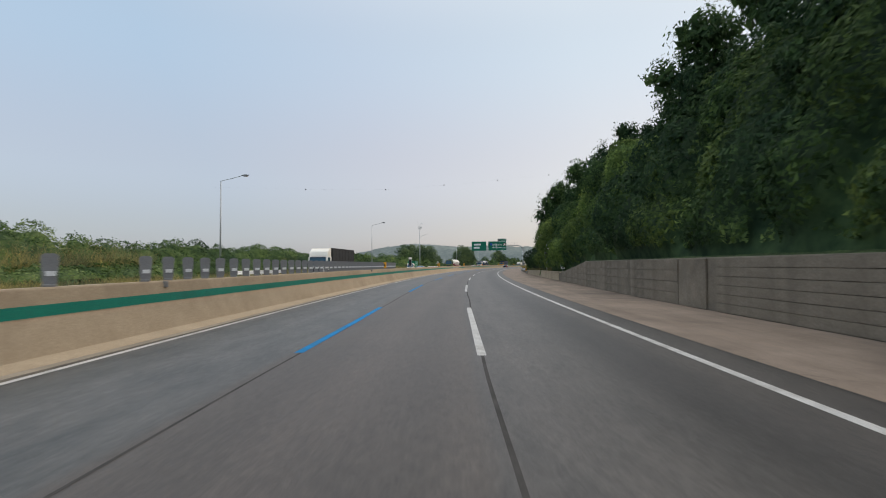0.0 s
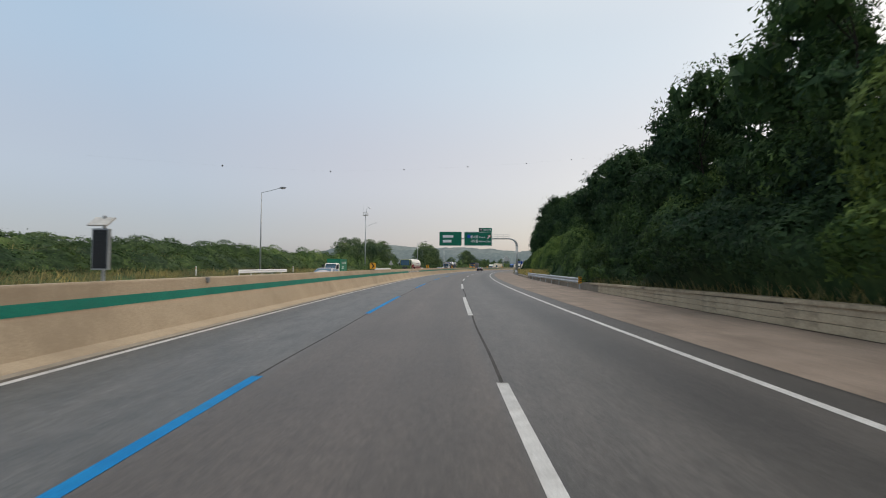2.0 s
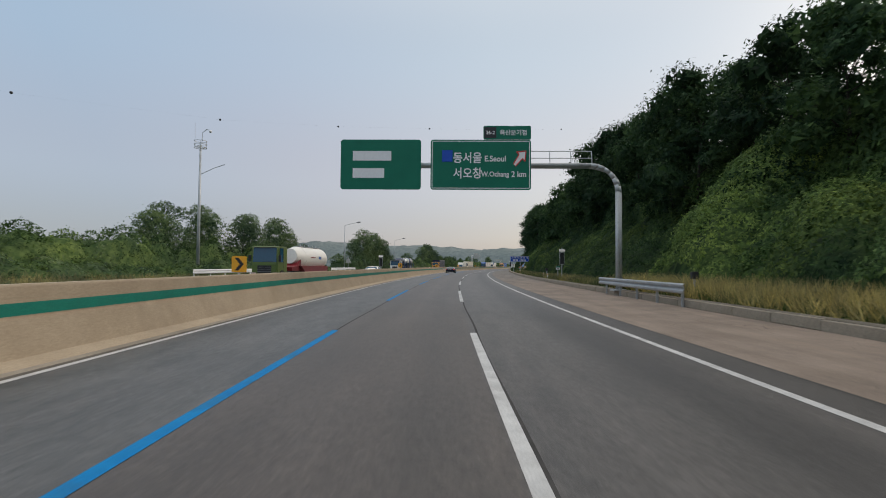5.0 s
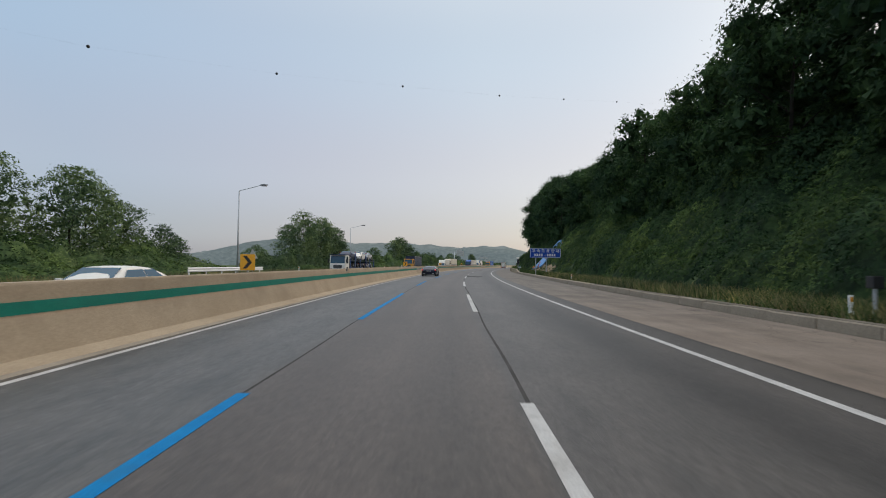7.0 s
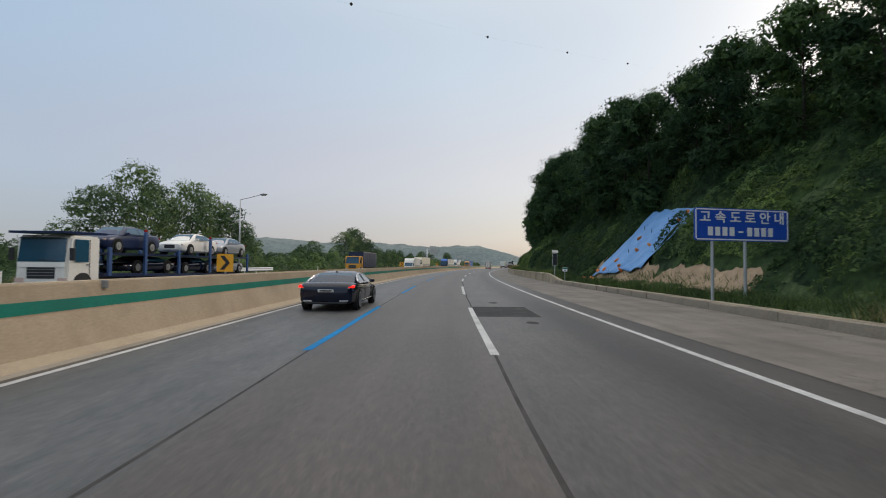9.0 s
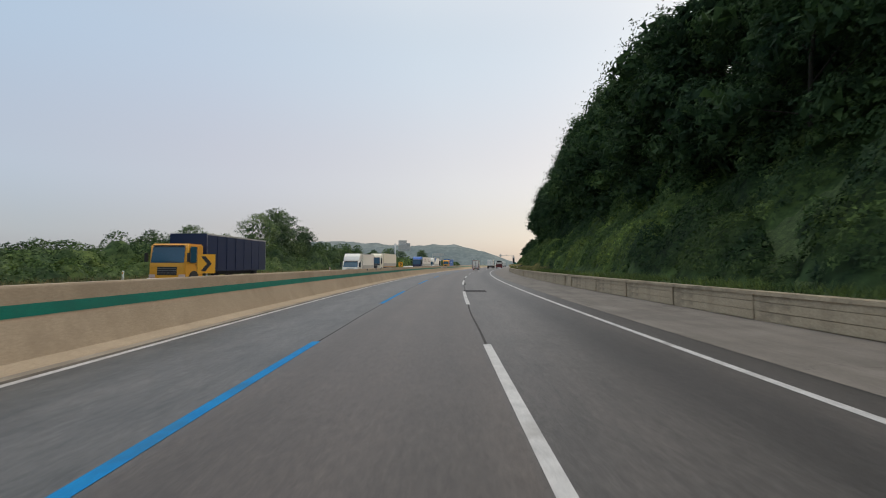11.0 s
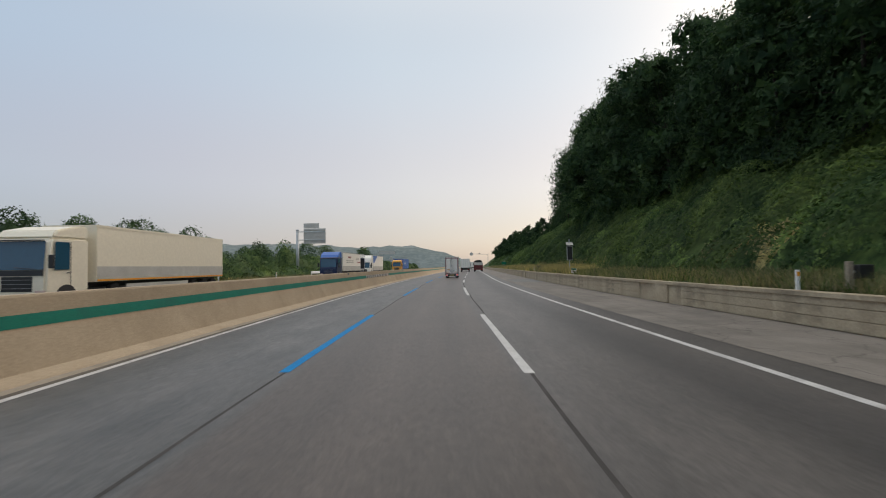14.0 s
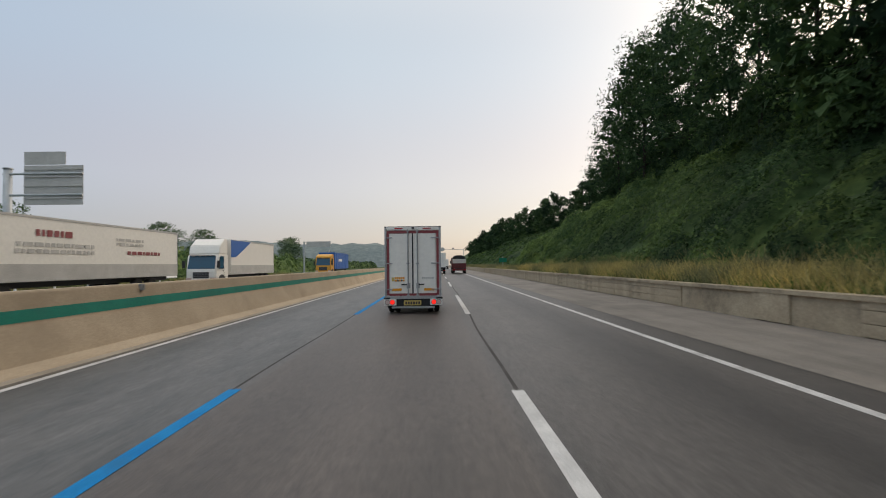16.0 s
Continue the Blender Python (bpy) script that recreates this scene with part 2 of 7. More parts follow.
M["concrete"] = surface("barrier_concrete", (0.415, 0.327, 0.23), (0.49, 0.392, 0.283), 0.7, 0.9, 30.0, dirt=(0.335, 0.263, 0.188))
M["gutter"] = surface("gutter_concrete", (0.28, 0.238, 0.19), (0.37, 0.318, 0.255), 0.9, 0.9, 22.0, dirt=(0.21, 0.178, 0.142))
M["lane_seam"] = surface("lane_seam", (0.036, 0.034, 0.032), (0.085, 0.078, 0.073), 1.6, 0.85, 30.0)
M["new_concrete"] = surface("new_concrete", (0.165, 0.162, 0.155), (0.245, 0.243, 0.235), 0.8, 0.85, 25.0, dirt=(0.16, 0.155, 0.145))
M["seam"] = surface("dirty_seam", (0.085, 0.072, 0.06), (0.15, 0.127, 0.105), 1.6, 0.9, 22.0)
M["wall"] = surface("wall_concrete", (0.15, 0.126, 0.098), (0.24, 0.205, 0.162), 0.6, 0.92, 18.0, dirt=(0.1, 0.087, 0.07))
M["green_paint"] = surface("green_paint", (0.0, 0.18, 0.13), (0.003, 0.225, 0.163), 1.1, 0.6, 30.0, dirt=(0.015, 0.155, 0.12))
M["soil"] = surface("soil", (0.018, 0.034, 0.012), (0.075, 0.115, 0.04), 3.5, 0.95, 14.0, bumps=1.0)
M["dry_grass"] = leaf("dry_grass", (0.24, 0.2, 0.11), (0.42, 0.35, 0.2))
M["grass"] = leaf("grass", (0.055, 0.088, 0.036), (0.12, 0.16, 0.068))
M["shrub"] = leaf("shrub_leaf", (0.022, 0.046, 0.021), (0.078, 0.132, 0.052))
# hedge green is lightened to carry some distance haze
M["hedge"] = leaf("hazed_hedge_leaf", (0.052, 0.095, 0.044), (0.13, 0.19, 0.082))
M["slope_grass"] = leaf("slope_grass", (0.046, 0.08, 0.029), (0.118, 0.168, 0.062))
M["vine"] = leaf("vine_leaf", (0.07, 0.12, 0.042), (0.165, 0.235, 0.09))
M["tree_leaf"] = leaf("tree_leaf", (0.029, 0.06, 0.032), (0.067, 0.114, 0.057))
M["bark"] = surface("bark", (0.022, 0.02, 0.016), (0.04, 0.035, 0.028), 2.0, 0.95, 20.0)
M["steel"] = surface("galvanised_steel", (0.36, 0.38, 0.4), (0.48, 0.5, 0.52), 1.5, 0.45, 30.0, metal=0.6, spec=0.5, bumps=0.03)
M["lamp_pole"] = surface("lamp_pole_paint", (0.4, 0.42, 0.43), (0.5, 0.52, 0.53), 1.0, 0.5, 20.0, metal=0.3)
M["grey_plastic"] = surface("grey_plastic", (0.2, 0.2, 0.205), (0.27, 0.27, 0.275), 1.5, 0.6, 30.0, bumps=0.05)
M["black"] = plain("black_plastic", (0.018, 0.018, 0.02), 0.5)
M["rubber"] = plain("tyre_rubber", (0.02, 0.02, 0.02), 0.85, 0, 0.2)
M["yellow"] = plain("sign_yellow", (0.85, 0.4, 0.02), 0.5)
# distance haze is mixed into the ridge colours, more on the second
M["hill_hazed"] = surface("hazed_hills", (0.14, 0.172, 0.175), (0.185, 0.218, 0.218), 0.02, 1.0, 0.16, spec=0.0, bumps=0)
M["hill_more_hazed"] = surface("more_hazed_hills", (0.165, 0.2, 0.2), (0.21, 0.24, 0.24), 0.012, 1.0, 0.05, spec=0.0, bumps=0)
M["white_body"] = plain("white_vehicle_paint", (0.83, 0.8, 0.74), 0.35)
M["red_trim"] = plain("faded_red_trim", (0.25, 0.05, 0.055), 0.5)
M["board_grey"] = surface("grey_side_boards", (0.42, 0.41, 0.385), (0.52, 0.51, 0.48), 1.2, 0.55, 30.0, bumps=0.05)
# paler grey-green, with distance haze put into the leaf colour
M["side_leaf"] = leaf("hazed_roadside_leaf", (0.075, 0.118, 0.068), (0.17, 0.225, 0.13))
M["alu"] = surface("aluminium_trim", (0.4, 0.4, 0.4), (0.5, 0.5, 0.5), 3.0, 0.4, 40.0, metal=0.7, bumps=0.02)
M["dark_red"] = plain("dark_red_paint", (0.12, 0.02, 0.022), 0.45)
M["navy"] = plain("navy_paint", (0.008, 0.02, 0.07), 0.3)
M["blue_body"] = plain("blue_vehicle_paint", (0.01, 0.11, 0.42), 0.35)
M["green_body"] = plain("green_vehicle_paint", (0.0, 0.17, 0.09), 0.4)
M["yellow_body"] = plain("yellow_vehicle_paint", (0.7, 0.33, 0.03), 0.4)
M["black_car"] = plain("black_car_paint", (0.008, 0.011, 0.026), 0.1)
M["silver_car"] = plain("silver_car_paint", (0.4, 0.42, 0.45), 0.25, 0.4)
M["canvas"] = surface("black_canvas", (0.018, 0.019, 0.021), (0.03, 0.031, 0.034), 1.0, 0.8, 30.0)
M["tank_red"] = plain("tank_red", (0.2, 0.012, 0.02), 0.35)
# the blue of the reflected sky is put into the glass colour
M["glass"] = plain("sky_reflection_glass", (0.022, 0.08, 0.135), 0.06, 0, 0.6)
M["orange"] = plain("orange_reflector", (0.8, 0.32, 0.01), 0.4)
M["plate"] = plain("number_plate", (0.55, 0.4, 0.12), 0.5)
M["plate_white"] = plain("number_plate_white", (0.6, 0.6, 0.58), 0.5)
M["ink"] = plain("dark_lettering", (0.05, 0.04, 0.04), 0.6)
M["tail"] = glow("tail_lamp", (0.9, 0.02, 0.012), 1.0)
M["lens_red"] = plain("red_lens", (0.4, 0.02, 0.02), 0.2)
M["lens_clear"] = plain("clear_lens", (0.6, 0.45, 0.4), 0.2)
M["sign_green"] = surface("sign_green", (0.0, 0.14, 0.085), (0.003, 0.165, 0.1), 1.0, 0.5, 20.0, bumps=0)
M["sign_blue"] = surface("sign_blue", (0.012, 0.07, 0.42), (0.018, 0.09, 0.5), 1.0, 0.5, 20.0, bumps=0)
M["red_paint"] = plain("red_sign_paint", (0.55, 0.03, 0.03), 0.5)
M["sign_white"] = plain("sign_white", (0.78, 0.78, 0.78), 0.5)
M["sign_back"] = surface("sign_back", (0.46, 0.445, 0.42), (0.56, 0.54, 0.51), 1.0, 0.6, 20.0, metal=0.0, bumps=0.03)
M["tarp"] = surface("blue_tarpaulin", (0.1, 0.27, 0.56), (0.19, 0.38, 0.7), 0.6, 0.55, 14.0, bumps=0.4)
M["sandbag"] = plain("orange_sandbag", (0.65, 0.2, 0.05), 0.8)
M["bare_earth"] = surface("bare_earth", (0.27, 0.185, 0.115), (0.43, 0.32, 0.215), 0.7, 0.95, 6.0, bumps=0.6)
M["patch"] = surface("fresh_asphalt", (0.03, 0.03, 0.031), (0.062, 0.061, 0.06), 1.6, 0.9, 22.0, bumps=0.5, dirt=(0.09, 0.085, 0.08))
M["tar"] = surface("tar", (0.015, 0.015, 0.015), (0.03, 0.029, 0.028), 3.0, 0.7, 40.0)
M["cable"] = plain("power_cable", (0.1, 0.1, 0.11), 0.6)
M["green_cab"] = plain("olive_green_paint", (0.1, 0.15, 0.03), 0.4)
M["cream"] = plain("cream_vehicle_paint", (0.8, 0.735, 0.6), 0.4)
M["truck_blue"] = plain("worn_blue_steel", (0.03, 0.08, 0.22), 0.5)
M["wall_panel"] = surface("wall_panel_concrete", (0.325, 0.26, 0.183), (0.465, 0.385, 0.275), 0.9, 0.92, 18.0, dirt=(0.085, 0.075, 0.06), bumps=0.6)
M["old_wall"] = surface("old_wall_concrete", (0.14, 0.117, 0.09), (0.245, 0.207, 0.163), 0.9, 0.92, 18.0, dirt=(0.075, 0.064, 0.05), bumps=0.6)
M["kerb"] = surface("kerb_concrete", (0.25, 0.21, 0.162), (0.35, 0.298, 0.236), 0.9, 0.92, 20.0, dirt=(0.17, 0.146, 0.115))
M["scuff"] = surface("barrier_scuff", (0.2, 0.165, 0.13), (0.3, 0.26, 0.21), 4.0, 0.9, 30.0)
M["chrome"] = plain("chrome", (0.6, 0.6, 0.62), 0.15, 0.9)


# ---- mesh helpers ----
def link(name, bm, mat, parent=None, label="", smooth=False):
    me = bpy.data.meshes.new(name)
    bm.to_mesh(me)
    bm.free()
    me.materials.append(M[mat] if isinstance(mat, str) else mat)
    if smooth:
        me.shade_smooth()
    ob = new(name, me)
    if parent:
        ob.parent = parent
    if label:
        tagged(ob, label)
    return ob


def part(name, bm, mat, parent, label="", smooth=False):
    return link(name, bm, mat, parent, label, smooth)


def raw(name, verts, faces, mat, parent=None, uvs=None, smooth=False):
    me = bpy.data.meshes.new(name)
    me.from_pydata([tuple(v) for v in verts], [], faces)
    me.materials.append(M[mat] if isinstance(mat, str) else mat)
    if uvs is not None:
        lay = me.uv_layers.new(name="UVMap")
        idx = np.empty(len(me.loops), dtype=np.int32)
        me.loops.foreach_get("vertex_index", idx)
        lay.data.foreach_set("uv", np.asarray(uvs, dtype=np.float32)[idx].ravel())
    if smooth:
        me.shade_smooth()
    ob = new(name, me)
    if parent:
        ob.parent = parent
    return ob


def loft(name, s0, s1, step, profile, mat, parent=None, closed=False, caps=False, smooth=False):
    """Sweep a cross-section (u, z) along the road. profile: a list, or a function of s that gives one."""
    n = max(1, int(round((s1 - s0) / step)))
    verts, uvs, faces = [], [], []
    k = 0
    for i in range(n + 1):
        s = s0 + (s1 - s0) * i / n
        pr = profile(s) if callable(profile) else profile
        k = len(pr)
        for u, z in pr:
            verts.append(W(s, u, z))
            uvs.append((u, s))
    for i in range(n):
        for j in range(k if closed else k - 1):
            a, b = i * k + j, i * k + (j + 1) % k
            faces.append((a, b, b + k, a + k))
    if caps:
        faces.append(tuple(range(k - 1, -1, -1)))
        faces.append(tuple(n * k + j for j in range(k)))
    return raw(name, verts, faces, mat, parent, uvs, smooth)


def box(bm, x0, x1, y0, y1, z0, z1, bevel=0.0):
    vs = [bm.verts.new(p) for p in ((x0, y0, z0), (x1, y0, z0), (x1, y1, z0), (x0, y1, z0), (x0, y0, z1), (x1, y0, z1), (x1, y1, z1), (x0, y1, z1))]
    fs = [bm.faces.new([vs[i] for i in f]) for f in ((3, 2, 1, 0), (4, 5, 6, 7), (0, 1, 5, 4), (1, 2, 6, 5), (2, 3, 7, 6), (3, 0, 4, 7))]
    if bevel:
        es = {e for f in fs for e in f.edges}
        bmesh.ops.bevel(bm, geom=list(es), offset=bevel, segments=2, affect="EDGES", profile=0.6)
    return bm


def B(x0, x1, y0, y1, z0, z1, bevel=0.0):
    return box(bmesh.new(), x0, x1, y0, y1, z0, z1, bevel)


def tube(bm, a, b, r0, r1=None, n=10):
    a, b = Vector(a), Vector(b)
    r1 = r0 if r1 is None else r1
    q = (b - a).to_track_quat("Z", "Y")
    rings = []
    for p, r in ((a, r0), (b, r1)):
        rings.append([bm.verts.new(p + q @ Vector((r * math.cos(6.28318 * i / n), r * math.sin(6.28318 * i / n), 0))) for i in range(n)])
    for i in range(n):
        bm.faces.new((rings[0][i], rings[0][(i + 1) % n], rings[1][(i + 1) % n], rings[1][i]))
    bm.faces.new(rings[0][::-1])
    bm.faces.new(rings[1])
    return bm


def T(a, b, r0, r1=None, n=10):
    return tube(bmesh.new(), a, b, r0, r1, n)


def pipe(bm, pts, r, n=10):
    for a, b in zip(pts, pts[1:]):
        tube(bm, a, b, r, r, n)
    return bm


def prism(bm, outline, y0, y1, axis="y"):
    """Extrude a closed outline. axis y: outline in (x, z); axis x: outline in (y, z)."""
    def v(p, d):
        return (p[0], d, p[1]) if axis == "y" else (d, p[0], p[1])
    a = [bm.verts.new(v(p, y0)) for p in outline]
    b = [bm.verts.new(v(p, y1)) for p in outline]
    k = len(outline)
    for i in range(k):
        bm.faces.new((a[i], a[(i + 1) % k], b[(i + 1) % k], b[i]))
    bm.faces.new(a[::-1])
    bm.faces.new(b)
    bmesh.ops.recalc_face_normals(bm, faces=bm.faces)
    return bm


def thing(name, m, label, category, group="", kind=""):
    e = new(name)
    e.empty_display_size = 0.2
    e.matrix_basis = m
    return tagged(e, label, category, group, kind)

# ---- ground, road and barriers ----
S0, S1 = -60.0, 780.0


def keyed(table):
    xs = [a for a, _ in table]
    ys = [b for _, b in table]
    return lambda s: float(np.interp(s, xs, ys))


def tabled(table):
    xs = [a for a, _ in table]
    ys = [b for _, b in table]
    return lambda s: np.interp(s, xs, ys)


def ripple(s, u, k=0.0):
    """Smooth uneven ground, about -1 to 1."""
    return (np.sin(s * 0.23 + k) * np.sin(u * 0.41 + 1.3 * k) + np.sin(s * 0.61 + u * 0.37 + 2 * k) * 0.5 + np.sin(s * 0.097 - u * 0.19 + k) * 0.7) / 2.2


# right-hand hill: foot line, foot height, verge, gradient, height at which it eases off
foot = tabled([(-60, 8.1), (14, 8.2), (30, 8.6), (78, 8.8), (115, 8.85), (130, 9.1), (176, 8.9), (235, 9.1), (262, 8.4), (300, 7.9), (900, 8.0)])
wall_top = tabled([(-60, 1.8), (26, 1.75), (36, 0.85), (60, 0.72), (80, 0.5), (81, 0.32), (115, 0.3), (256, 0.28), (262, 0.8), (900, 0.85)])
grade = tabled([(-60, 1.0), (40, 0.95), (80, 0.55), (120, 0.5), (150, 0.75), (200, 0.9), (235, 1.05), (255, 1.1), (290, 0.95), (420, 0.85), (470, 0.6), (560, 0.7), (900, 0.7)])
crest = tabled([(-60, 9), (60, 8), (100, 9), (150, 13), (220, 14), (400, 14), (440, 11), (520, 12), (900, 14)])
verge = tabled([(-60, 0.3), (60, 0.5), (80, 1.0), (110, 2.0), (135, 3.2), (200, 2.6), (255, 2.2), (300, 1.4), (330, 2.6), (900, 2.8)])


def hill(s, u):
    d = np.maximum(u - foot(s) - verge(s), 0.0)
    z0 = wall_top(s)
    z = z0 - 0.03 + 0.05 * np.maximum(0, np.minimum(u - foot(s), verge(s))) + grade(s) * d
    c = crest(s)
    z = np.where(z > c, c + (z - c) * 0.18, z)
    return z + 0.45 * ripple(s, u) * np.minimum(1, d * 0.5)


berm = tabled([(-60, 0.9), (40, 1.2), (70, 2.3), (130, 2.0), (165, 0.3), (300, 0.2), (900, 0.3)])


def left_land(s, u):
    d = np.maximum(-25.5 - u, 0.0)
    z = berm(s) * np.minimum(1.0, d / 5.0) + 0.3 * ripple(s * 0.3, u * 0.4, 2.0) * np.minimum(1, d / 6) - 0.02
    return z - np.clip((d - 14) * 0.12, 0, 4.0)


# terrain sheets: the wooded hill, and the land beyond the other carriageway out to the horizon
us = [0.02, 0.5] + [1.0 + 0.8 * i for i in range(26)] + [24, 28, 36, 60, 100, 300]
terr = loft("hillside_ground", S0, S1, 2, lambda s: [(foot(s) + d, float(hill(s, foot(s) + d))) for d in us], "soil", smooth=True)
tagged(terr, "steep green hillside rising beside the road", "hillside", kind="structure")
ul = [-3000, -1200, -500, -220, -120, -80, -60, -50, -46, -43, -41, -39, -37.5, -36, -34.5, -33, -31.5, -30, -28.5, -27, -26.2, -25.5]
land = loft("ground", -400, 1500, 5, lambda s: [(u, float(left_land(s, u))) for u in ul], "soil", smooth=True)
tagged(land, "overgrown green land beyond the far carriageway", "ground", kind="structure")

road = loft("road", S0, S1, 6, [(-6.82, 0), (-5, 0.0), (-3.5, 0.0), (0, 0.0), (1.8, 0.0), (4.5, 0.0)], "asphalt")
tagged(road, "worn grey asphalt carriageway of three lanes", "road", kind="structure")
sh = loft("shoulder", S0, S1, 4, lambda s: [(4.5, -0.004), (6.2, -0.004), (foot(s) + 0.05, -0.004)], "shoulder")
tagged(sh, "pale dusty hard shoulder beside the carriageway", "shoulder", kind="structure")
gut = loft("gutter", S0, S1, 6, [(-7.1, 0.012), (-6.95, 0.008), (-6.82, -0.002)], "gutter")
tagged(gut, "dusty brown gutter along the median barrier", "gutter", kind="structure")
onc = loft("road_oncoming", S0, S1, 6, [(-25.6, -0.01), (-16, 0), (-8.0, 0)], "oncoming")
tagged(onc, "grey asphalt carriageway for oncoming traffic", "road", kind="structure")


def strip(name, s0, s1, u, w, mat, z=0.004, parent=None, step=3.0):
    f = u if callable(u) else (lambda s: u)
    return loft(name, s0, s1, step, lambda s: [(f(s) - w / 2, z), (f(s) + w / 2, z)], mat, parent)


uC = keyed([(-10, 0.09), (4, 0.08), (18, -0.01), (83, 0.03), (95, -0.06), (152, -0.02), (188, 0.06), (212, -0.04), (284, -0.02), (300, 0.02), (321, 0.11), (345, 0.15), (371, 0.07), (384, 0.14)])
uB = keyed([(-10, -3.3), (4, -3.24), (18, -3.37), (31, -3.54), (57, -3.46), (83, -3.37), (95, -3.44), (152, -3.36), (188, -3.41), (212, -3.58), (224, -3.45), (284, -3.54), (333, -3.65), (345, -3.55), (371, -3.38), (384, -3.51)])
for name, f, w in (("lane_seam", lambda s: uC(s) + 0.03 + 0.06 * math.sin(s * 0.11) + 0.02 * math.sin(s * 0.63), 0.055), ("lane_seam", lambda s: uB(s) + 0.02 + 0.04 * math.sin(s * 0.09 + 1) + 0.015 * math.sin(s * 0.7), 0.045)):
    tagged(strip(name, S0, S1, f, w, "lane_seam", 0.002, None, 1.0), "dark wandering seam between two lanes", "road seam", kind="structure")
tagged(loft("shoulder_patch", 380.5, 390.3, 2, [(5.0, 0.002), (7.75, 0.002)], "new_concrete"), "paler grey repair in the hard shoulder", "road patch", kind="structure")
tagged(strip("gutter_seam", S0, S1, -6.77, 0.13, "seam", 0.003), "dark worn seam between gutter and carriageway", "road seam", kind="structure")
for name, u, w, lab in (("edge_line_left", -6.62, 0.13, "white edge line beside the median gutter"), ("edge_line_right", 3.65, 0.16, "white edge line beside the hard shoulder")):
    tagged(strip(name, S0, S1, u, w, "white_paint"), lab, "road marking", kind="structure")
SHORT = {16: 0.8, 17: 0.7}     # dashes painted shorter than the rest
BLUE = {9: -3.0}     # a blue dash painted longer than the rest
OFF = {0: -1.2, 1: -0.6, 2: 0.8, 3: 0.0, 4: -0.4, 5: 0.2, 8: -0.1, 9: 0.7, 10: 0.2, 11: 1.0, 12: -0.9, 14: -0.1, 15: -0.2, 16: -0.4, 18: 0.1, 19: 0.9}
for k in range(-2, 36):
    o = OFF.get(k, 0.3)
    q = strip("white_dash", 20 * k + o, 20 * k + o + 9.7 - SHORT.get(k, 0.0), uC, 0.16, "white_paint", 0.004, None, 1.0)
    tagged(q, "white painted lane dash on worn asphalt", "road marking", "lane dashes", "structure")
    q = strip("blue_dash", 20 * k + o + 0.3 + BLUE.get(k, 0.0), 20 * k + o + 10 - SHORT.get(k, 0.0), uB, 0.17, "blue_paint", 0.004, None, 1.0)
    tagged(q, "blue painted bus-lane dash on worn asphalt", "road marking", "lane dashes", "structure")

# median barrier: sloped concrete profile with a painted green band
BAR = [(-7.02, 0.0), (-7.06, 0.03), (-7.4, 0.09), (-7.68, 0.7), (-7.77, 1.2), (-7.79, 1.24), (-8.0, 1.24), (-8.03, 1.2), (-8.12, 0.62), (-8.3, 0.28), (-8.32, 0.0)]
bar = loft("median_barrier", S0, S1, 4, BAR, "concrete")
tagged(bar, "beige concrete median barrier with a green painted band", "barrier", kind="structure")
GAPS = [(110.8, 122.6), (238, 249.3), (372.5, 384.7)]


def face(z):
    return -7.68 - (z - 0.7) * 0.09 / 0.5


def band(name, s0, s1, mat, z0=0.73, z1=0.935):
    return loft(name, s0, s1, 2, [(face(z0) + 0.005, z0), (face(z1) + 0.005, z1)], mat, bar)


s = S0
for a, b in GAPS + [(S1, S1)]:
    band("green_band", s, a, "green_paint")
    s = b
for a, b in GAPS:
    band("white_band", a, b, "white_paint", 0.72, 0.945)
    n = int((b - a) / 0.93)
    for i in range(n):
        q = a + 0.4 + i * 0.93
        vs = [W(q - 0.22, face(0.725) + 0.009, 0.725), W(q + 0.2, face(0.725) + 0.009, 0.725), W(q + 0.58, face(0.94) + 0.009, 0.94), W(q + 0.16, face(0.94) + 0.009, 0.94)]
        raw("black_stripe", vs, [(0, 1, 2, 3)], "black", bar)


# right-hand wall: plain core, with proud precast courses and kerb stones on it
def wall_profile(s):
    h, f = float(wall_top(s)), float(foot(s))
    return [(f - 0.02, -0.01), (f, h), (f + 0.02, h + 0.03), (f + 0.3, h + 0.03), (f + 0.33, -0.3)]


wl = loft("retaining_wall", S0, 200, 2, wall_profile, "wall")
tagged(wl, "weathered concrete retaining wall at the foot of the hill", "wall", kind="structure")
wl2 = loft("retaining_wall", 200, S1, 2, wall_profile, "wall_panel")
tagged(wl2, "pale weathered concrete retaining wall under the last slope", "wall", kind="structure")
# distant hills: one long ridge round the left and front, its haze painted on
def ridge(name, s0, radius, table, mat, depth=160):
    verts, faces = [], []
    c = W(s0, 0)
    azs = [a for a, _ in table]
    hs = [h for _, h in table]
    n = 260
    for i in range(n + 1):
        az = azs[0] + (azs[-1] - azs[0]) * i / n
        h = float(np.interp(az, azs, hs)) * (1 + 0.09 * noise.noise(Vector((i * 0.21, radius, 0)))) + 2.2 * noise.noise(Vector((i * 0.9, radius, 2)))
        d = Vector((math.sin(radians(az)), math.cos(radians(az)), 0))
        for r, z in ((radius, -6), (radius + depth * 0.3, h * 0.6), (radius + depth * 0.6, h), (radius + depth, -6)):
            verts.append(c + d * r + Vector((0, 0, z)))
    for i in range(n):
        for j in range(3):
            q = i * 4 + j
            faces.append((q, q + 4, q + 5, q + 1))
    return raw(name, verts, faces, mat, smooth=True)


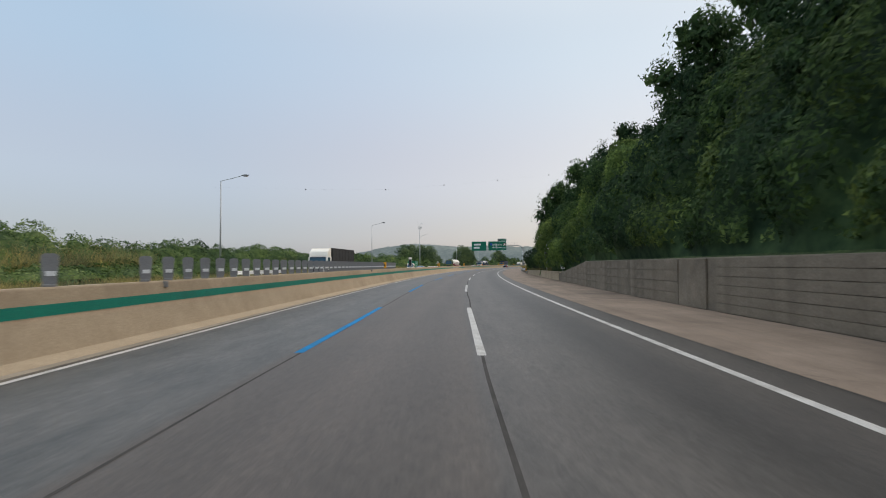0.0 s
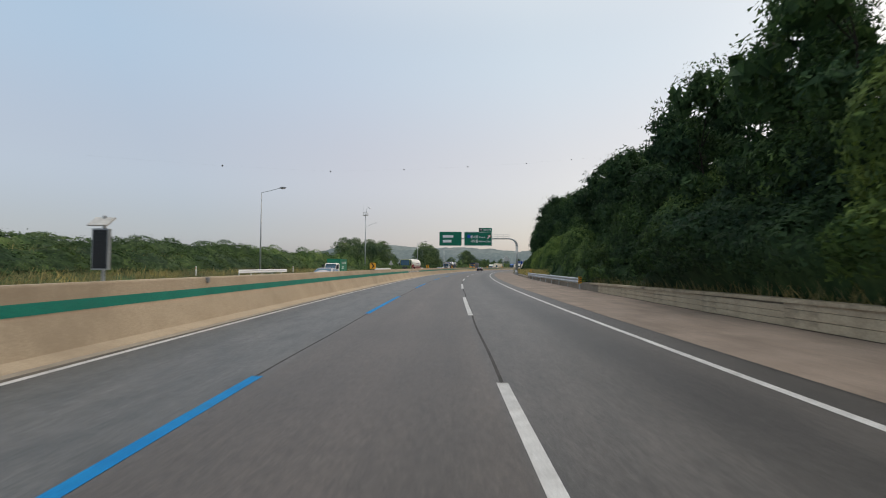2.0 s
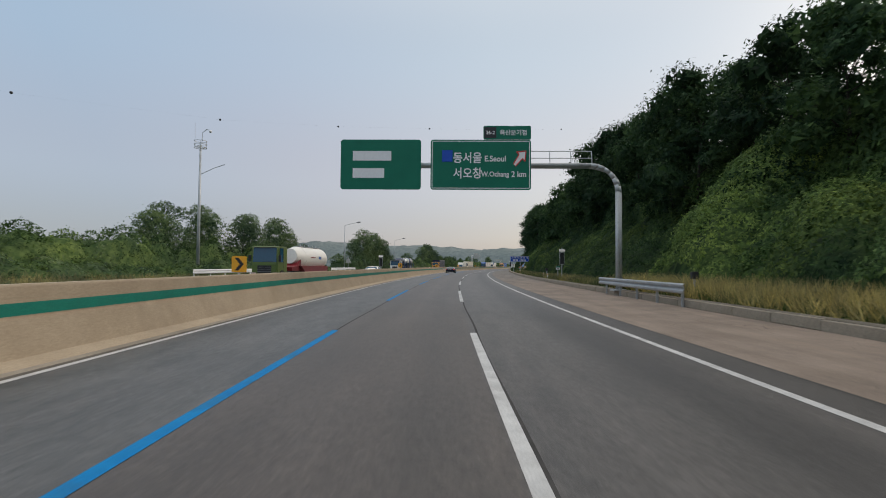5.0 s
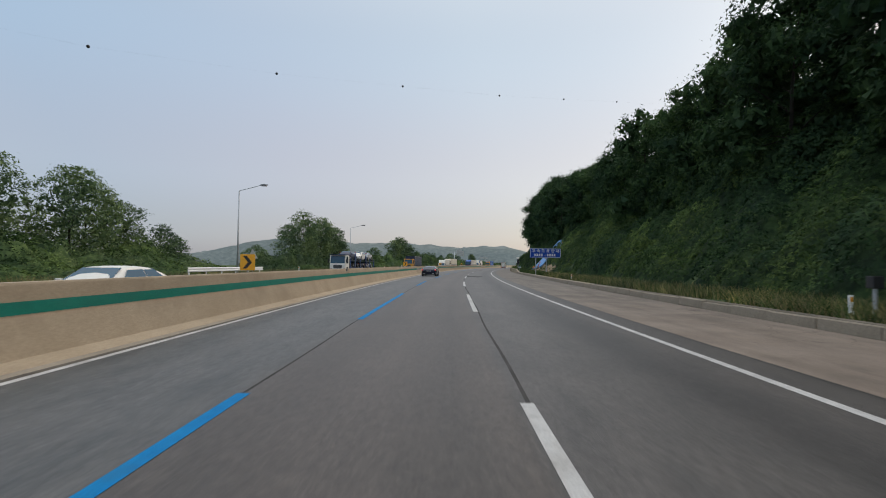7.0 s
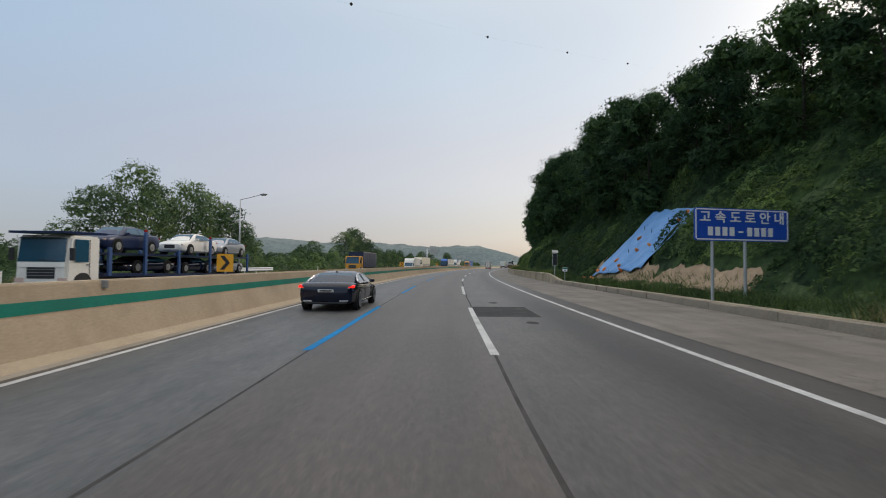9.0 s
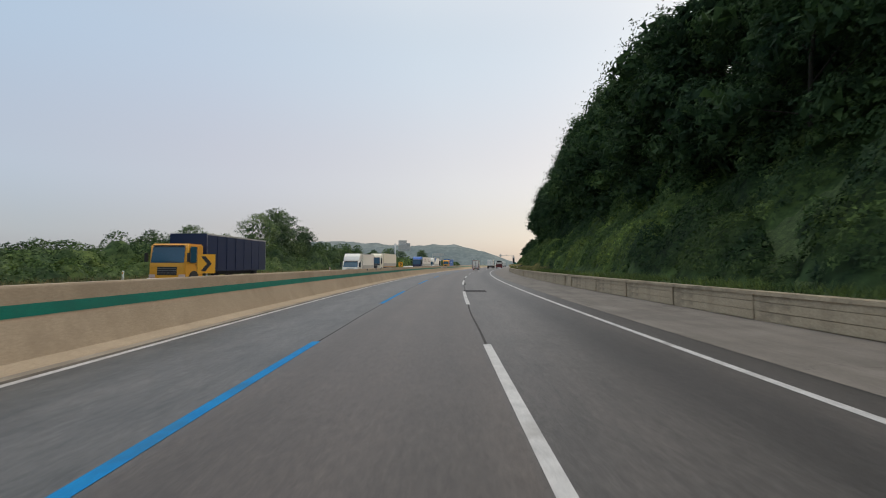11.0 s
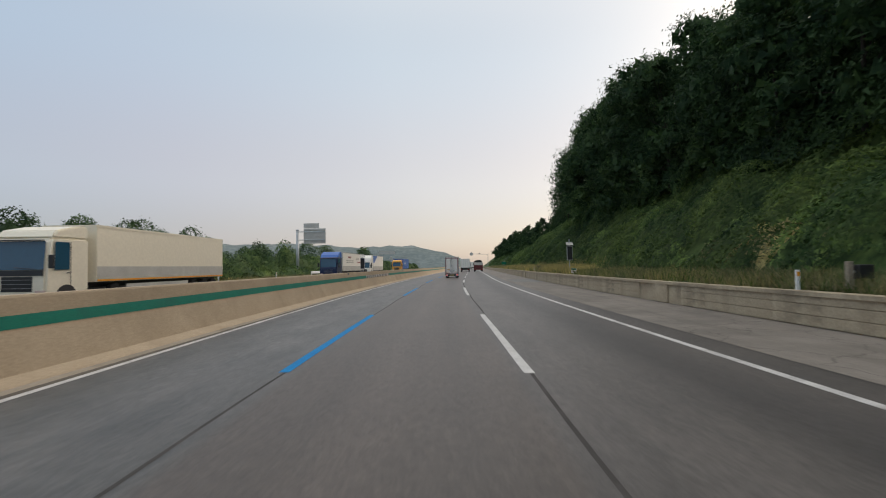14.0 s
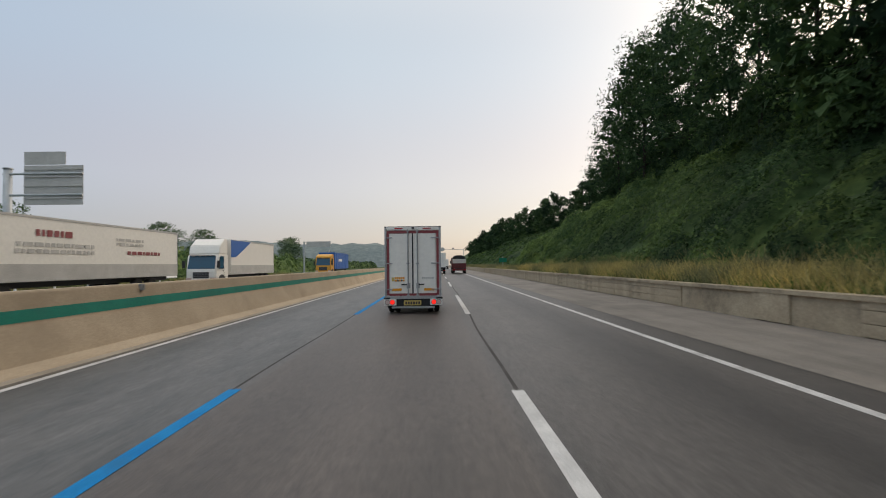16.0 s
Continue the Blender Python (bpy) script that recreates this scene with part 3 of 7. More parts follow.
tagged(ridge("backdrop_hills", 200, 900, [(-75, 7), (-40, 9), (-25, 13), (-17, 18), (-12, 42), (-8, 52), (-4, 38), (2, 40), (8, 33), (13, 36), (18, 33), (20.5, 24), (22.5, 2)], "hill_hazed"),
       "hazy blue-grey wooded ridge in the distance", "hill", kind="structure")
tagged(ridge("backdrop_hills", 200, 1300, [(-60, 8), (-30, 14), (-18, 22), (-10, 58), (-6, 70), (0, 58), (5, 62), (12, 50), (17, 56), (21, 30), (24, 4)], "hill_more_hazed"),
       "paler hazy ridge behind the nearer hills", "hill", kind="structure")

# ---- plants ----
def Wn(s, u, z):
    a, d = np.minimum(s, BEND) / R, np.maximum(0.0, s - BEND)
    return np.stack([R - (R - u) * np.cos(a) + d * np.sin(a), (R - u) * np.sin(a) + d * np.cos(a), z], -1)


def leaf_verts(P, out_dir, size, rs, slim=0.5, up=0.3, wild=0.75):
    """Corners of pointed leaves at P that face roughly along out_dir."""
    n = len(P)
    nrm = out_dir + rs.normal(0, wild, (n, 3))
    nrm[:, 2] += up
    nrm /= np.linalg.norm(nrm, axis=1, keepdims=True) + 1e-9
    t = np.cross(nrm, rs.normal(0, 1, (n, 3)))
    t /= np.linalg.norm(t, axis=1, keepdims=True) + 1e-9
    b = np.cross(nrm, t)
    s = size[:, None]
    droop = nrm * s * -0.18
    return np.stack([P - t * s * 0.8 - b * s * slim, P - t * s * 0.8 + b * s * slim, P + t * s * 1.1 + droop], 1).reshape(-1, 3)


def foliage(name, leaves, mat, verts=None, tris=None, kinds=None):
    """One mesh of loose leaf triangles, and the closed masses behind them."""
    n = len(leaves)
    co, idx = leaves, np.arange(n, dtype=np.int32)
    if verts is not None:
        co = np.concatenate([leaves, verts])
        idx = np.concatenate([idx, (tris + n).ravel().astype(np.int32)])
    k = len(idx) // 3
    me = bpy.data.meshes.new(name)
    me.vertices.add(len(co))
    me.vertices.foreach_set("co", co.astype(np.float32).ravel())
    me.loops.add(3 * k)
    me.loops.foreach_set("vertex_index", idx)
    me.polygons.add(k)
    me.polygons.foreach_set("loop_start", np.arange(0, 3 * k, 3, dtype=np.int32))
    me.polygons.foreach_set("loop_total", np.full(k, 3, dtype=np.int32))
    if kinds is not None:      # which mound tone every leaf takes
        which = np.zeros(k, dtype=np.int32)
        which[:n // 3] = kinds
        me.polygons.foreach_set("material_index", which)
    me.update()
    for q in (mat,) if isinstance(mat, str) else mat:
        me.materials.append(M[q])
    return me


def leaf_mesh(name, P, out_dir, size, mat, rs, slim=0.5, up=0.3, wild=0.75):
    return foliage(name, leaf_verts(P, out_dir, size, rs, slim, up, wild), mat)


def tree_parts(seed, height, spread, leaves, size, mat, low=0.28, clumps=22, wild=0.55, dense=75, airy=0.8):
    """Meshes of a broadleaf tree: trunk with limbs, and a crown of rounded leaf clumps."""
    rs = np.random.RandomState(seed)
    bm = bmesh.new()
    lean = rs.normal(0, 0.03, 2)
    top = Vector((lean[0] * height, lean[1] * height, height * 0.62))
    r0 = 0.009 * height + 0.025
    mid = Vector((lean[0] * height * 0.3, lean[1] * height * 0.3, height * 0.4))
    tube(bm, (0, 0, -0.6), mid, r0, r0 * 0.65, 8)
    tube(bm, mid, top, r0 * 0.65, r0 * 0.15, 8)
    cs, rad = [], []
    for i in range(clumps):
        f = low + (1.0 - low) * (i + rs.rand()) / clumps
        w = spread * math.sin(math.pi * min(1, (f - low) / (1 - low) * 0.8 + 0.2)) ** 0.7 * (0.45 + 0.5 * rs.rand())
        a = i * 2.4 + rs.normal(0, 0.5)
        r = spread * (0.26 + 0.22 * rs.rand())
        c = Vector((math.cos(a) * w, math.sin(a) * w, min(f * height * 0.95, height - r * 0.8) + rs.normal(0, 0.15)))
        cs.append(c)
        rad.append(r)
        if i % 2 == 0:
            p = Vector((lean[0] * c.z * 0.7, lean[1] * c.z * 0.7, min(height * 0.58, max(height * 0.18, c.z - w * 0.7))))
            tube(bm, p, c, r0 * 0.3, r0 * 0.08, 5)
    trunk = bpy.data.meshes.new("trunk")
    bm.to_mesh(trunk)
    bm.free()
    trunk.materials.append(M["bark"])
    C, Rd = np.array(cs), np.array(rad)
    # sprays of leaves stand out of every clump; those buried in a neighbour are left out
    sprays = max(80, leaves // 9)
    k = rs.choice(len(C), sprays * 3, p=Rd ** 2 / (Rd ** 2).sum())
    d = rs.normal(0, 1, (sprays * 3, 3))
    d[:, 2] += 0.25
    d /= np.linalg.norm(d, axis=1, keepdims=True)
    P = C[k] + d * (Rd[k] * (0.86 + 0.3 * rs.rand(len(k)) ** 2))[:, None] * np.array([1, 1, 0.82])
    gap = (np.linalg.norm(P[:, None] - C[None], axis=2) / Rd[None] + (np.arange(len(C))[None] == k[:, None]) * 9).min(1)
    keep = np.where(gap > 0.8)[0][:sprays]
    P, d = P[keep], d[keep]
    j = rs.randint(0, len(P), leaves)
    tuft = (0.13 + 0.2 * rs.rand(len(P)) ** 2)[j] * spread / 2.8
    Q = P[j] + rs.normal(0, 1, (leaves, 3)) * np.array([1, 1, 0.6]) * tuft[:, None]
    tri = leaf_verts(Q, d[j], size * (0.65 + 0.7 * rs.rand(leaves)), rs, 0.5, 0.1, wild)
    # broad dark leaves inside the clumps close the crown
    m = len(C) * dense
    k = np.repeat(np.arange(len(C)), dense)
    d2 = rs.normal(0, 1, (m, 3))
    d2 /= np.linalg.norm(d2, axis=1, keepdims=True)
    I = C[k] + d2 * (Rd[k] * airy * rs.rand(m) ** 0.4)[:, None] * np.array([1, 1, 0.82])
    inner = leaf_verts(I, d2, Rd[k] * (0.18 + 0.16 * rs.rand(m)), rs, 0.55, 0.1, 0.9)
    return trunk, foliage("crown", np.concatenate([tri, inner]), mat)


def crown_top(parts):
    co = np.empty(3 * len(parts[1].vertices), dtype=np.float32)
    parts[1].vertices.foreach_get("co", co)
    return float(np.percentile(co[2::3], 99.3))


def plant(kind, label, m, trunk, crown, group):
    e = thing(kind, m, label, "tree", group)
    for nm, me in (("trunk", trunk), ("crown", crown)):
        o = new(nm, me)
        o.parent = e
    return e


rs = np.random.RandomState(11)
FOREST = [tree_parts(20 + i, h, w, n, 0.125, "tree_leaf", 0.06, q, 0.4) for i, (h, w, n, q) in enumerate([(7.0, 2.7, 3600, 15), (8.5, 3.2, 4200, 17), (9.5, 3.1, 4300, 18), (10.5, 3.6, 4800, 20), (12.0, 3.7, 5200, 23), (14.0, 4.2, 6000, 26)])]
AIRY = [tree_parts(30 + i, h, w, 4600, 0.13, "tree_leaf", 0.1, 26, 0.5, 16, 0.75) for i, (h, w) in enumerate([(13.0, 3.8), (16.0, 4.4)])]
FAR = [tree_parts(40 + i, h, w, 1600, 0.24, "tree_leaf", 0.1, 16) for i, (h, w) in enumerate([(9.0, 3.0), (10.5, 3.2)])]
TOPS = {id(p): crown_top(p) for p in FOREST + AIRY + FAR}
tree_from = tabled([(-60, 4.4), (40, 4.6), (75, 4.8), (110, 9.0), (145, 10.5), (180, 9.6), (233, 9.3), (250, 8.6), (300, 7.4), (345, 8.0), (368, 9.6), (400, 9.4), (410, 10.5), (430, 14), (470, 16.5), (520, 11), (900, 7)])
# height of the treetops along the hill
canopy = tabled([(-24, 14.5), (20, 14.2), (30, 13.8), (40, 13.2), (52, 13.1), (60, 13.8), (66, 12.4), (70, 12.9), (76, 12.0), (82, 11.2), (86, 12.6), (90, 13.6), (94, 14.5), (100, 15.2), (107, 13.5), (114, 12.4), (120, 11.7), (130, 14.0), (150, 16.6),
                 (188, 18.8), (199, 19.1), (206, 17.2), (235, 16.8), (256, 17.3), (262, 18.6), (268, 19.8), (280, 18.9), (300, 20.0), (340, 21.4), (348, 21.6), (354, 17.8), (365, 18.8), (385, 20.8), (400, 22.0), (412, 23.4), (425, 23.8), (440, 26.0), (448, 23.0), (456, 17.4), (475, 15.7), (560, 14.5), (900, 14.0)])
count = 0
for row in range(3):
    s = -24.0 + row * 1.7
    while s < 640:
        far = s > 460
        s += (4.3 + 1.9 * rs.rand()) * (1.0, 1.2, 1.5)[row] * (1.7 if far else 1.0)
        if count >= 292 or (row == 2 and s > 425):
            break
        if row == 2 and 75 < s < 285:
            continue
        if row and 408 < s < 452:
            continue
        u = float(foot(s) + tree_from(s)) + row * 4.3 + rs.normal(0, 0.6)
        z = float(hill(s, u)) - 0.2
        tall = max(4.5, float(canopy(s)) + 1.6 * row + 0.4 - 2.3 * rs.rand() ** 1.3 - z)
        kinds = FAR if far else AIRY if 406 < s < 455 else FOREST
        fit = sorted(kinds, key=lambda p: abs(math.log(tall / TOPS[id(p)])))[:2]
        kind = fit[rs.randint(2)] if 0.8 < tall / TOPS[id(fit[1])] < 1.25 else fit[0]
        sz = tall / TOPS[id(kind)]
        sx = min(1.2, max(0.8, sz)) * (0.92 + 0.16 * rs.rand()) * (0.85 if s < 70 else 1.0)
        u += max(0.0, 0.3 * tall * 0.9 - 2.8) if row == 0 else 0.0
        z = float(hill(s, u)) - 0.2
        e = plant("tree", "dark green broadleaf tree in dense leaf on the hillside", at(s, u, z, rs.rand() * 360), *kind, "hillside trees")
        e.scale = (sx, sx, sz)
        count += 1


def mantle(name, la, lb, base, out, domes, per_m2, size, mat, label, rs, grid=0.25, wild=0.36, deep=0.5, category="shrubs", sheet=True):
    """Leafy cover heaped into rounded mounds over a stretch la x lb metres large. base and out: a point of it and the way outwards; domes: centres, radii, heights."""
    na, nb = int(la / grid) + 1, int(lb / grid) + 1
    A, Bv = np.meshgrid(np.linspace(0, la, na), np.linspace(0, lb, nb), indexing="ij")
    H = np.zeros((na, nb))
    mound_tone = np.zeros((na, nb), dtype=np.int32)
    mats = (mat,) if isinstance(mat, str) else mat
    lumps = 1 + 0.3 * np.sin(A * 5.1 + 2 * np.sin(Bv * 3.3)) * np.sin(Bv * 4.3 + 1.7 * np.sin(A * 2.9)) + 0.1 * rs.normal(0, 1, A.shape)
    for ca, cb, r, h in domes:
        i0, i1 = max(0, int((ca - 1.2 * r) / grid)), min(na, int((ca + 1.2 * r) / grid) + 2)
        j0, j1 = max(0, int((cb - 1.2 * r) / grid)), min(nb, int((cb + 1.2 * r) / grid) + 2)
        if i1 <= i0 or j1 <= j0:
            continue
        q = ((A[i0:i1, j0:j1] - ca) ** 2 + (Bv[i0:i1, j0:j1] - cb) ** 2) / r ** 2 * lumps[i0:i1, j0:j1]
        rise = h * np.maximum(0, 1 - q) ** 0.5
        over = rise > H[i0:i1, j0:j1]
        H[i0:i1, j0:j1][over] = rise[over]
        mound_tone[i0:i1, j0:j1][over] = rs.randint(len(mats))
    rim = np.minimum(np.minimum(A, la - A), np.minimum(Bv, lb - Bv))
    H *= np.clip(rim / 0.9, 0, 1) ** 0.6      # the cover comes down to the ground at its edges
    P0, D = base(A, Bv), out(A, Bv)
    P = P0 + D * H[..., None]
    N = np.cross(np.gradient(P, axis=0), np.gradient(P, axis=1))
    N *= np.sign((N * D).sum(-1, keepdims=True))
    area = np.linalg.norm(N, axis=-1)
    N /= area[..., None] + 1e-9
    w = area[:-1, :-1] * (H[:-1, :-1] > 0.06)
    n = int(w.sum() * per_m2)
    cell = rs.choice(w.size, n, p=(w / w.sum()).ravel())
    i, j = np.unravel_index(cell, w.shape)
    fa, fb = rs.rand(n, 1), rs.rand(n, 1)
    Q = (P[i, j] * (1 - fa) + P[i + 1, j] * fa) * (1 - fb) + (P[i, j + 1] * (1 - fa) + P[i + 1, j + 1] * fa) * fb
    Nr = N[i, j]
    big = rs.rand(n) < 0.12      # shoots that stand out
    Q += Nr * (np.abs(rs.normal(0, 0.045, n)) + np.where(big, 0.18 * rs.rand(n), 0))[:, None] * (1 + H[i, j] * 0.25)[:, None]
    tri = leaf_verts(Q, Nr, size * (0.6 + 0.8 * rs.rand(n)), rs, 0.5, 0.05, wild)
    if not sheet:
        return tagged(new(name, foliage(name, tri, mats, kinds=mound_tone[i, j])), label, category, kind="stuff")
    S = (P0 + D * (H * deep - 0.04)[..., None])[::2, ::2]
    ka, kb = S.shape[:2]
    g = np.arange(ka * kb).reshape(ka, kb)
    a, b, c, d = g[:-1, :-1].ravel(), g[1:, :-1].ravel(), g[1:, 1:].ravel(), g[:-1, 1:].ravel()
    tris = np.concatenate([np.stack([a, b, c], -1), np.stack([a, c, d], -1)])
    ob = new(name, foliage(name, tri, mats, S.reshape(-1, 3), tris, mound_tone[i, j]))
    return tagged(ob, label, category, kind="stuff")


def heaps(la, lb, kinds, rs):
    """Random domes; kinds: (number to the square metre, radius, height)."""
    out = []
    for per, r, h in kinds:
        for _ in range(int(la * lb * per)):
            f = rs.rand()
            k = 0.55 + 0.9 * rs.rand()
            out.append((la * rs.rand(), lb * f, r * k, h * (0.45 + 0.75 * rs.rand()) * (0.6 + 0.4 * k)))
    return out


def thicket(name, s0, s1, u_of, depth, per_m2, kinds, size, mat, label, land_of, rs, grid=0.25, wild=0.36, top=None, sheet=True, deep=0.5):
    """Bushes and creepers heaped over a stretch of ground. top: where given, the height that the tallest reach."""
    domes = heaps(s1 - s0, depth, kinds, rs)
    if top is not None:
        domes = [(a, b, r, h * max(0.25, float(top(s0 + a)) - float(land_of(s0 + a, float(u_of(s0 + a)) + b)))) for a, b, r, h in domes]
    base = lambda A, Bv: Wn(s0 + A, u_of(s0 + A) + Bv, land_of(s0 + A, u_of(s0 + A) + Bv))
    out = lambda A, Bv: np.tile(np.array([0.0, 0.0, 1.0]), (*A.shape, 1))
    return mantle(name, s1 - s0, depth, base, out, domes, per_m2, size, mat, label, rs, grid, wild, deep, sheet=sheet)


# cover of the slope: low creepers, with taller mounds where the hill is overgrown
LOW = [(0.7, 0.6, 0.62), (0.3, 1.0, 1.3), (0.06, 1.6, 2.0)]
HIGH = [(0.8, 0.85, 0.8), (0.17, 1.9, 2.3), (0.05, 2.8, 3.7)]
FLAT = [(1.1, 0.6, 0.6), (0.25, 1.0, 0.95), (0.03, 1.5, 1.6)]
# leaf kinds per mound; pale and dark ones also imitate lit tops, shaded gaps
RANK = ("tree_leaf", "shrub", "tree_leaf", "slope_grass", "shrub", "vine")
VINES = ("vine", "vine", "shrub", "slope_grass", "vine")
BUSHY = ("shrub", "vine", "slope_grass", "vine", "shrub")
UNEVEN = ("shrub", "slope_grass", "tree_leaf", "vine", "tree_leaf", "shrub")
MIXED = ("shrub", "shrub", "slope_grass", "slope_grass", "vine", "tree_leaf")
MOWN = ("slope_grass", "slope_grass", "slope_grass", "shrub", "shrub", "vine")
for a, b, kinds, mats in ((-24, 30, HIGH, RANK), (30, 84, HIGH, RANK), (84, 118, HIGH, BUSHY), (118, 150, HIGH, BUSHY), (150, 190, LOW, MIXED), (190, 233, LOW, MIXED), (256, 290, LOW, MIXED), (290, 320, LOW, UNEVEN), (320, 352, LOW, UNEVEN),
                          (352, 384, FLAT, MOWN), (384, 404, FLAT, MOWN), (404, 430, LOW, VINES), (430, 460, LOW, VINES), (460, 540, FLAT, ("shrub",)), (540, 640, FLAT, ("shrub",))):
    far = a >= 460
    dep = max(float(tree_from(x)) for x in (a, (a + b) / 2, b)) + 2.5
    ks = [(p * (0.25 if far else 1.0), r * (1.6 if far else 1.0), h) for p, r, h in kinds]
    thicket("hillside_shrubs", a, b, lambda s: foot(s) + 0.2 + verge(s) * 0.75, dep - float(verge((a + b) / 2)) * 0.75, 8 if far else 92, ks, 0.26 if far else 0.095, mats, "tangled green creepers and shrubs covering the slope", hill, rs, 0.8 if far else 0.22)
thicket("hillside_shrubs", 232, 244.6, lambda s: foot(s) + 3.0, 9.3, 92, LOW, 0.095, BUSHY, "tangled green creepers and shrubs above the bare bank", hill, rs)
thicket("hillside_shrubs", 243.6, 246.5, lambda s: foot(s) + 3.3, 3.4, 92, LOW, 0.095, BUSHY, "tangled green creepers hanging over the edge of the tarpaulin", hill, rs)
thicket("hillside_shrubs", 254.3, 257, lambda s: foot(s) + 1.2, 8.0, 92, LOW, 0.095, MIXED, "tangled green creepers and shrubs beside the tarpaulin", hill, rs)
thicket("hillside_shrubs", 244, 256, lambda s: foot(s) + 6.9, 5.3, 92, LOW, 0.095, MIXED, "tangled green creepers and shrubs above the bare bank", hill, rs)
# undergrowth along the edge of the trees
for a, b in ((84, 130), (130, 180), (180, 233), (256, 310), (310, 360), (360, 410), (410, 460)):
    hung = a < 100      # creepers climb far up the trees here
    thicket("undergrowth", a, b, lambda s: foot(s) + tree_from(s) - 1.6, 6.5 if hung else 5.5, 58 if hung else 52, [(0.35, 1.5, 2.6), (0.12, 2.2, 5.4)] if hung else [(0.35, 1.5, 2.6), (0.1, 1.9, 3.8)], 0.14, ("tree_leaf", "shrub", "tree_leaf", "vine") if hung else ("tree_leaf", "tree_leaf", "shrub"), "dark undergrowth along the edge of the trees", hill, rs, 0.3, 0.55, sheet=False)
for a, b in ((-24, 60), (60, 130), (130, 200), (200, 260), (260, 330), (330, 400), (400, 460)):
    thicket("forest_floor", a, b, lambda s: foot(s) + tree_from(s) + 3.5, 10.0, 5, [(0.15, 2.0, 1.8)], 0.28, "tree_leaf", "dark leafy cover on the forest floor", hill, rs, 0.8)
# bare dry brush showing through on the last slope
for a, b, d0, dp in ((332.8, 336.6, 1.6, 1.8), (338.2, 341.2, 4.2, 1.6), (347.5, 350.3, 3.0, 1.2), (351.8, 354.6, 2.8, 2.0), (356.2, 357.6, 3.0, 1.2)):
    thicket("dry_brush", a, b, lambda s: foot(s) + d0, dp, 90, [(2.0, 0.6, 0.9)], 0.07, "dry_grass", "patch of dry brown brush on the slope", hill, rs, 0.15)
# wall of creepers heaped over the first trees
for a, b in ((-22, 20), (20, 56), (56, 82)):
    rise = lambda s: np.interp(s, [-22, 30, 56, 70, 82], [9.0, 8.0, 6.0, 3.5, 2.0])
    base = lambda A, Bv: Wn(a + A, foot(a + A) + 0.5 + 4.2 * Bv / 9.0, wall_top(a + A) + 0.1 + rise(a + A) * Bv / 9.0)
    out = lambda A, Bv: np.stack([-0.86 * np.cos((a + A) / R), 0.86 * np.sin((a + A) / R), np.full(A.shape, 0.5)], -1)
    domes = heaps(b - a, 9.0, [(0.45, 0.9, 0.7), (0.15, 1.7, 1.9), (0.045, 2.4, 2.7)], rs)
    mantle("creeper_curtain", b - a, 9.0, base, out, domes, 84, 0.11, RANK, "curtain of green creepers heaped over the lower trees", rs, category="creepers")


def grass(name, s0, s1, u_of, width, per_m2, height, mat, label, land_of, rs):
    n = int((s1 - s0) * width * per_m2)
    s = s0 + (s1 - s0) * rs.rand(n)
    u = u_of(s) + width * rs.rand(n)
    keep = ripple(s * 1.9, u * 3.0, 7.0) > -0.45 - 0.3 * rs.rand(n)
    s, u = s[keep], u[keep]
    n = len(s)
    base_p = Wn(s, u, land_of(s, u) - 0.03)
    h = height * (0.4 + 0.8 * rs.rand(n))
    a = rs.rand(n) * 6.283
    w = 0.011 + 0.016 * rs.rand(n)
    side = np.stack([np.cos(a) * w, np.sin(a) * w, np.zeros(n)], -1)
    tip = np.stack([rs.normal(0, 0.45, n) * h, rs.normal(0, 0.45, n) * h, h], -1)
    v = np.stack([base_p - side, base_p + side, base_p + tip], 1).reshape(-1, 3)
    me = bpy.data.meshes.new(name)
    me.vertices.add(3 * n)
    me.vertices.foreach_set("co", v.astype(np.float32).ravel())
    me.loops.add(3 * n)
    me.loops.foreach_set("vertex_index", np.arange(3 * n, dtype=np.int32))
    me.polygons.add(n)
    me.polygons.foreach_set("loop_start", np.arange(0, 3 * n, 3, dtype=np.int32))
    me.polygons.foreach_set("loop_total", np.full(n, 3, dtype=np.int32))
    me.update()
    me.materials.append(M[mat])
    return tagged(new(name, me), label, "grass", kind="stuff")


behind = lambda s: foot(s) + 0.3
for a, b, w, d, h, mat in ((78, 112, 0.8, 90, 0.5, "grass"), (108, 150, 2.6, 150, 0.9, "dry_grass"), (118, 262, 2.6, 95, 0.5, "grass"), (150, 225, 1.6, 85, 0.55, "dry_grass"), (160, 176, 1.8, 90, 0.6, "dry_grass"),
                           (262, 320, 1.3, 80, 0.4, "grass"), (318, 370, 2.6, 130, 0.55, "dry_grass"), (370, 440, 3.0, 150, 0.8, "dry_grass"), (318, 440, 2.8, 90, 0.5, "grass"), (36, 80, 0.7, 60, 0.4, "grass"), (46, 79, 0.7, 110, 0.55, "dry_grass"), (440, 560, 2.8, 30, 0.7, "dry_grass")):
    grass("verge_grass", a, b, behind, w, d, h, mat, "uncut dry and green verge grass behind the kerb" if "dry" in mat else "uncut green verge grass behind the kerb", hill, rs)

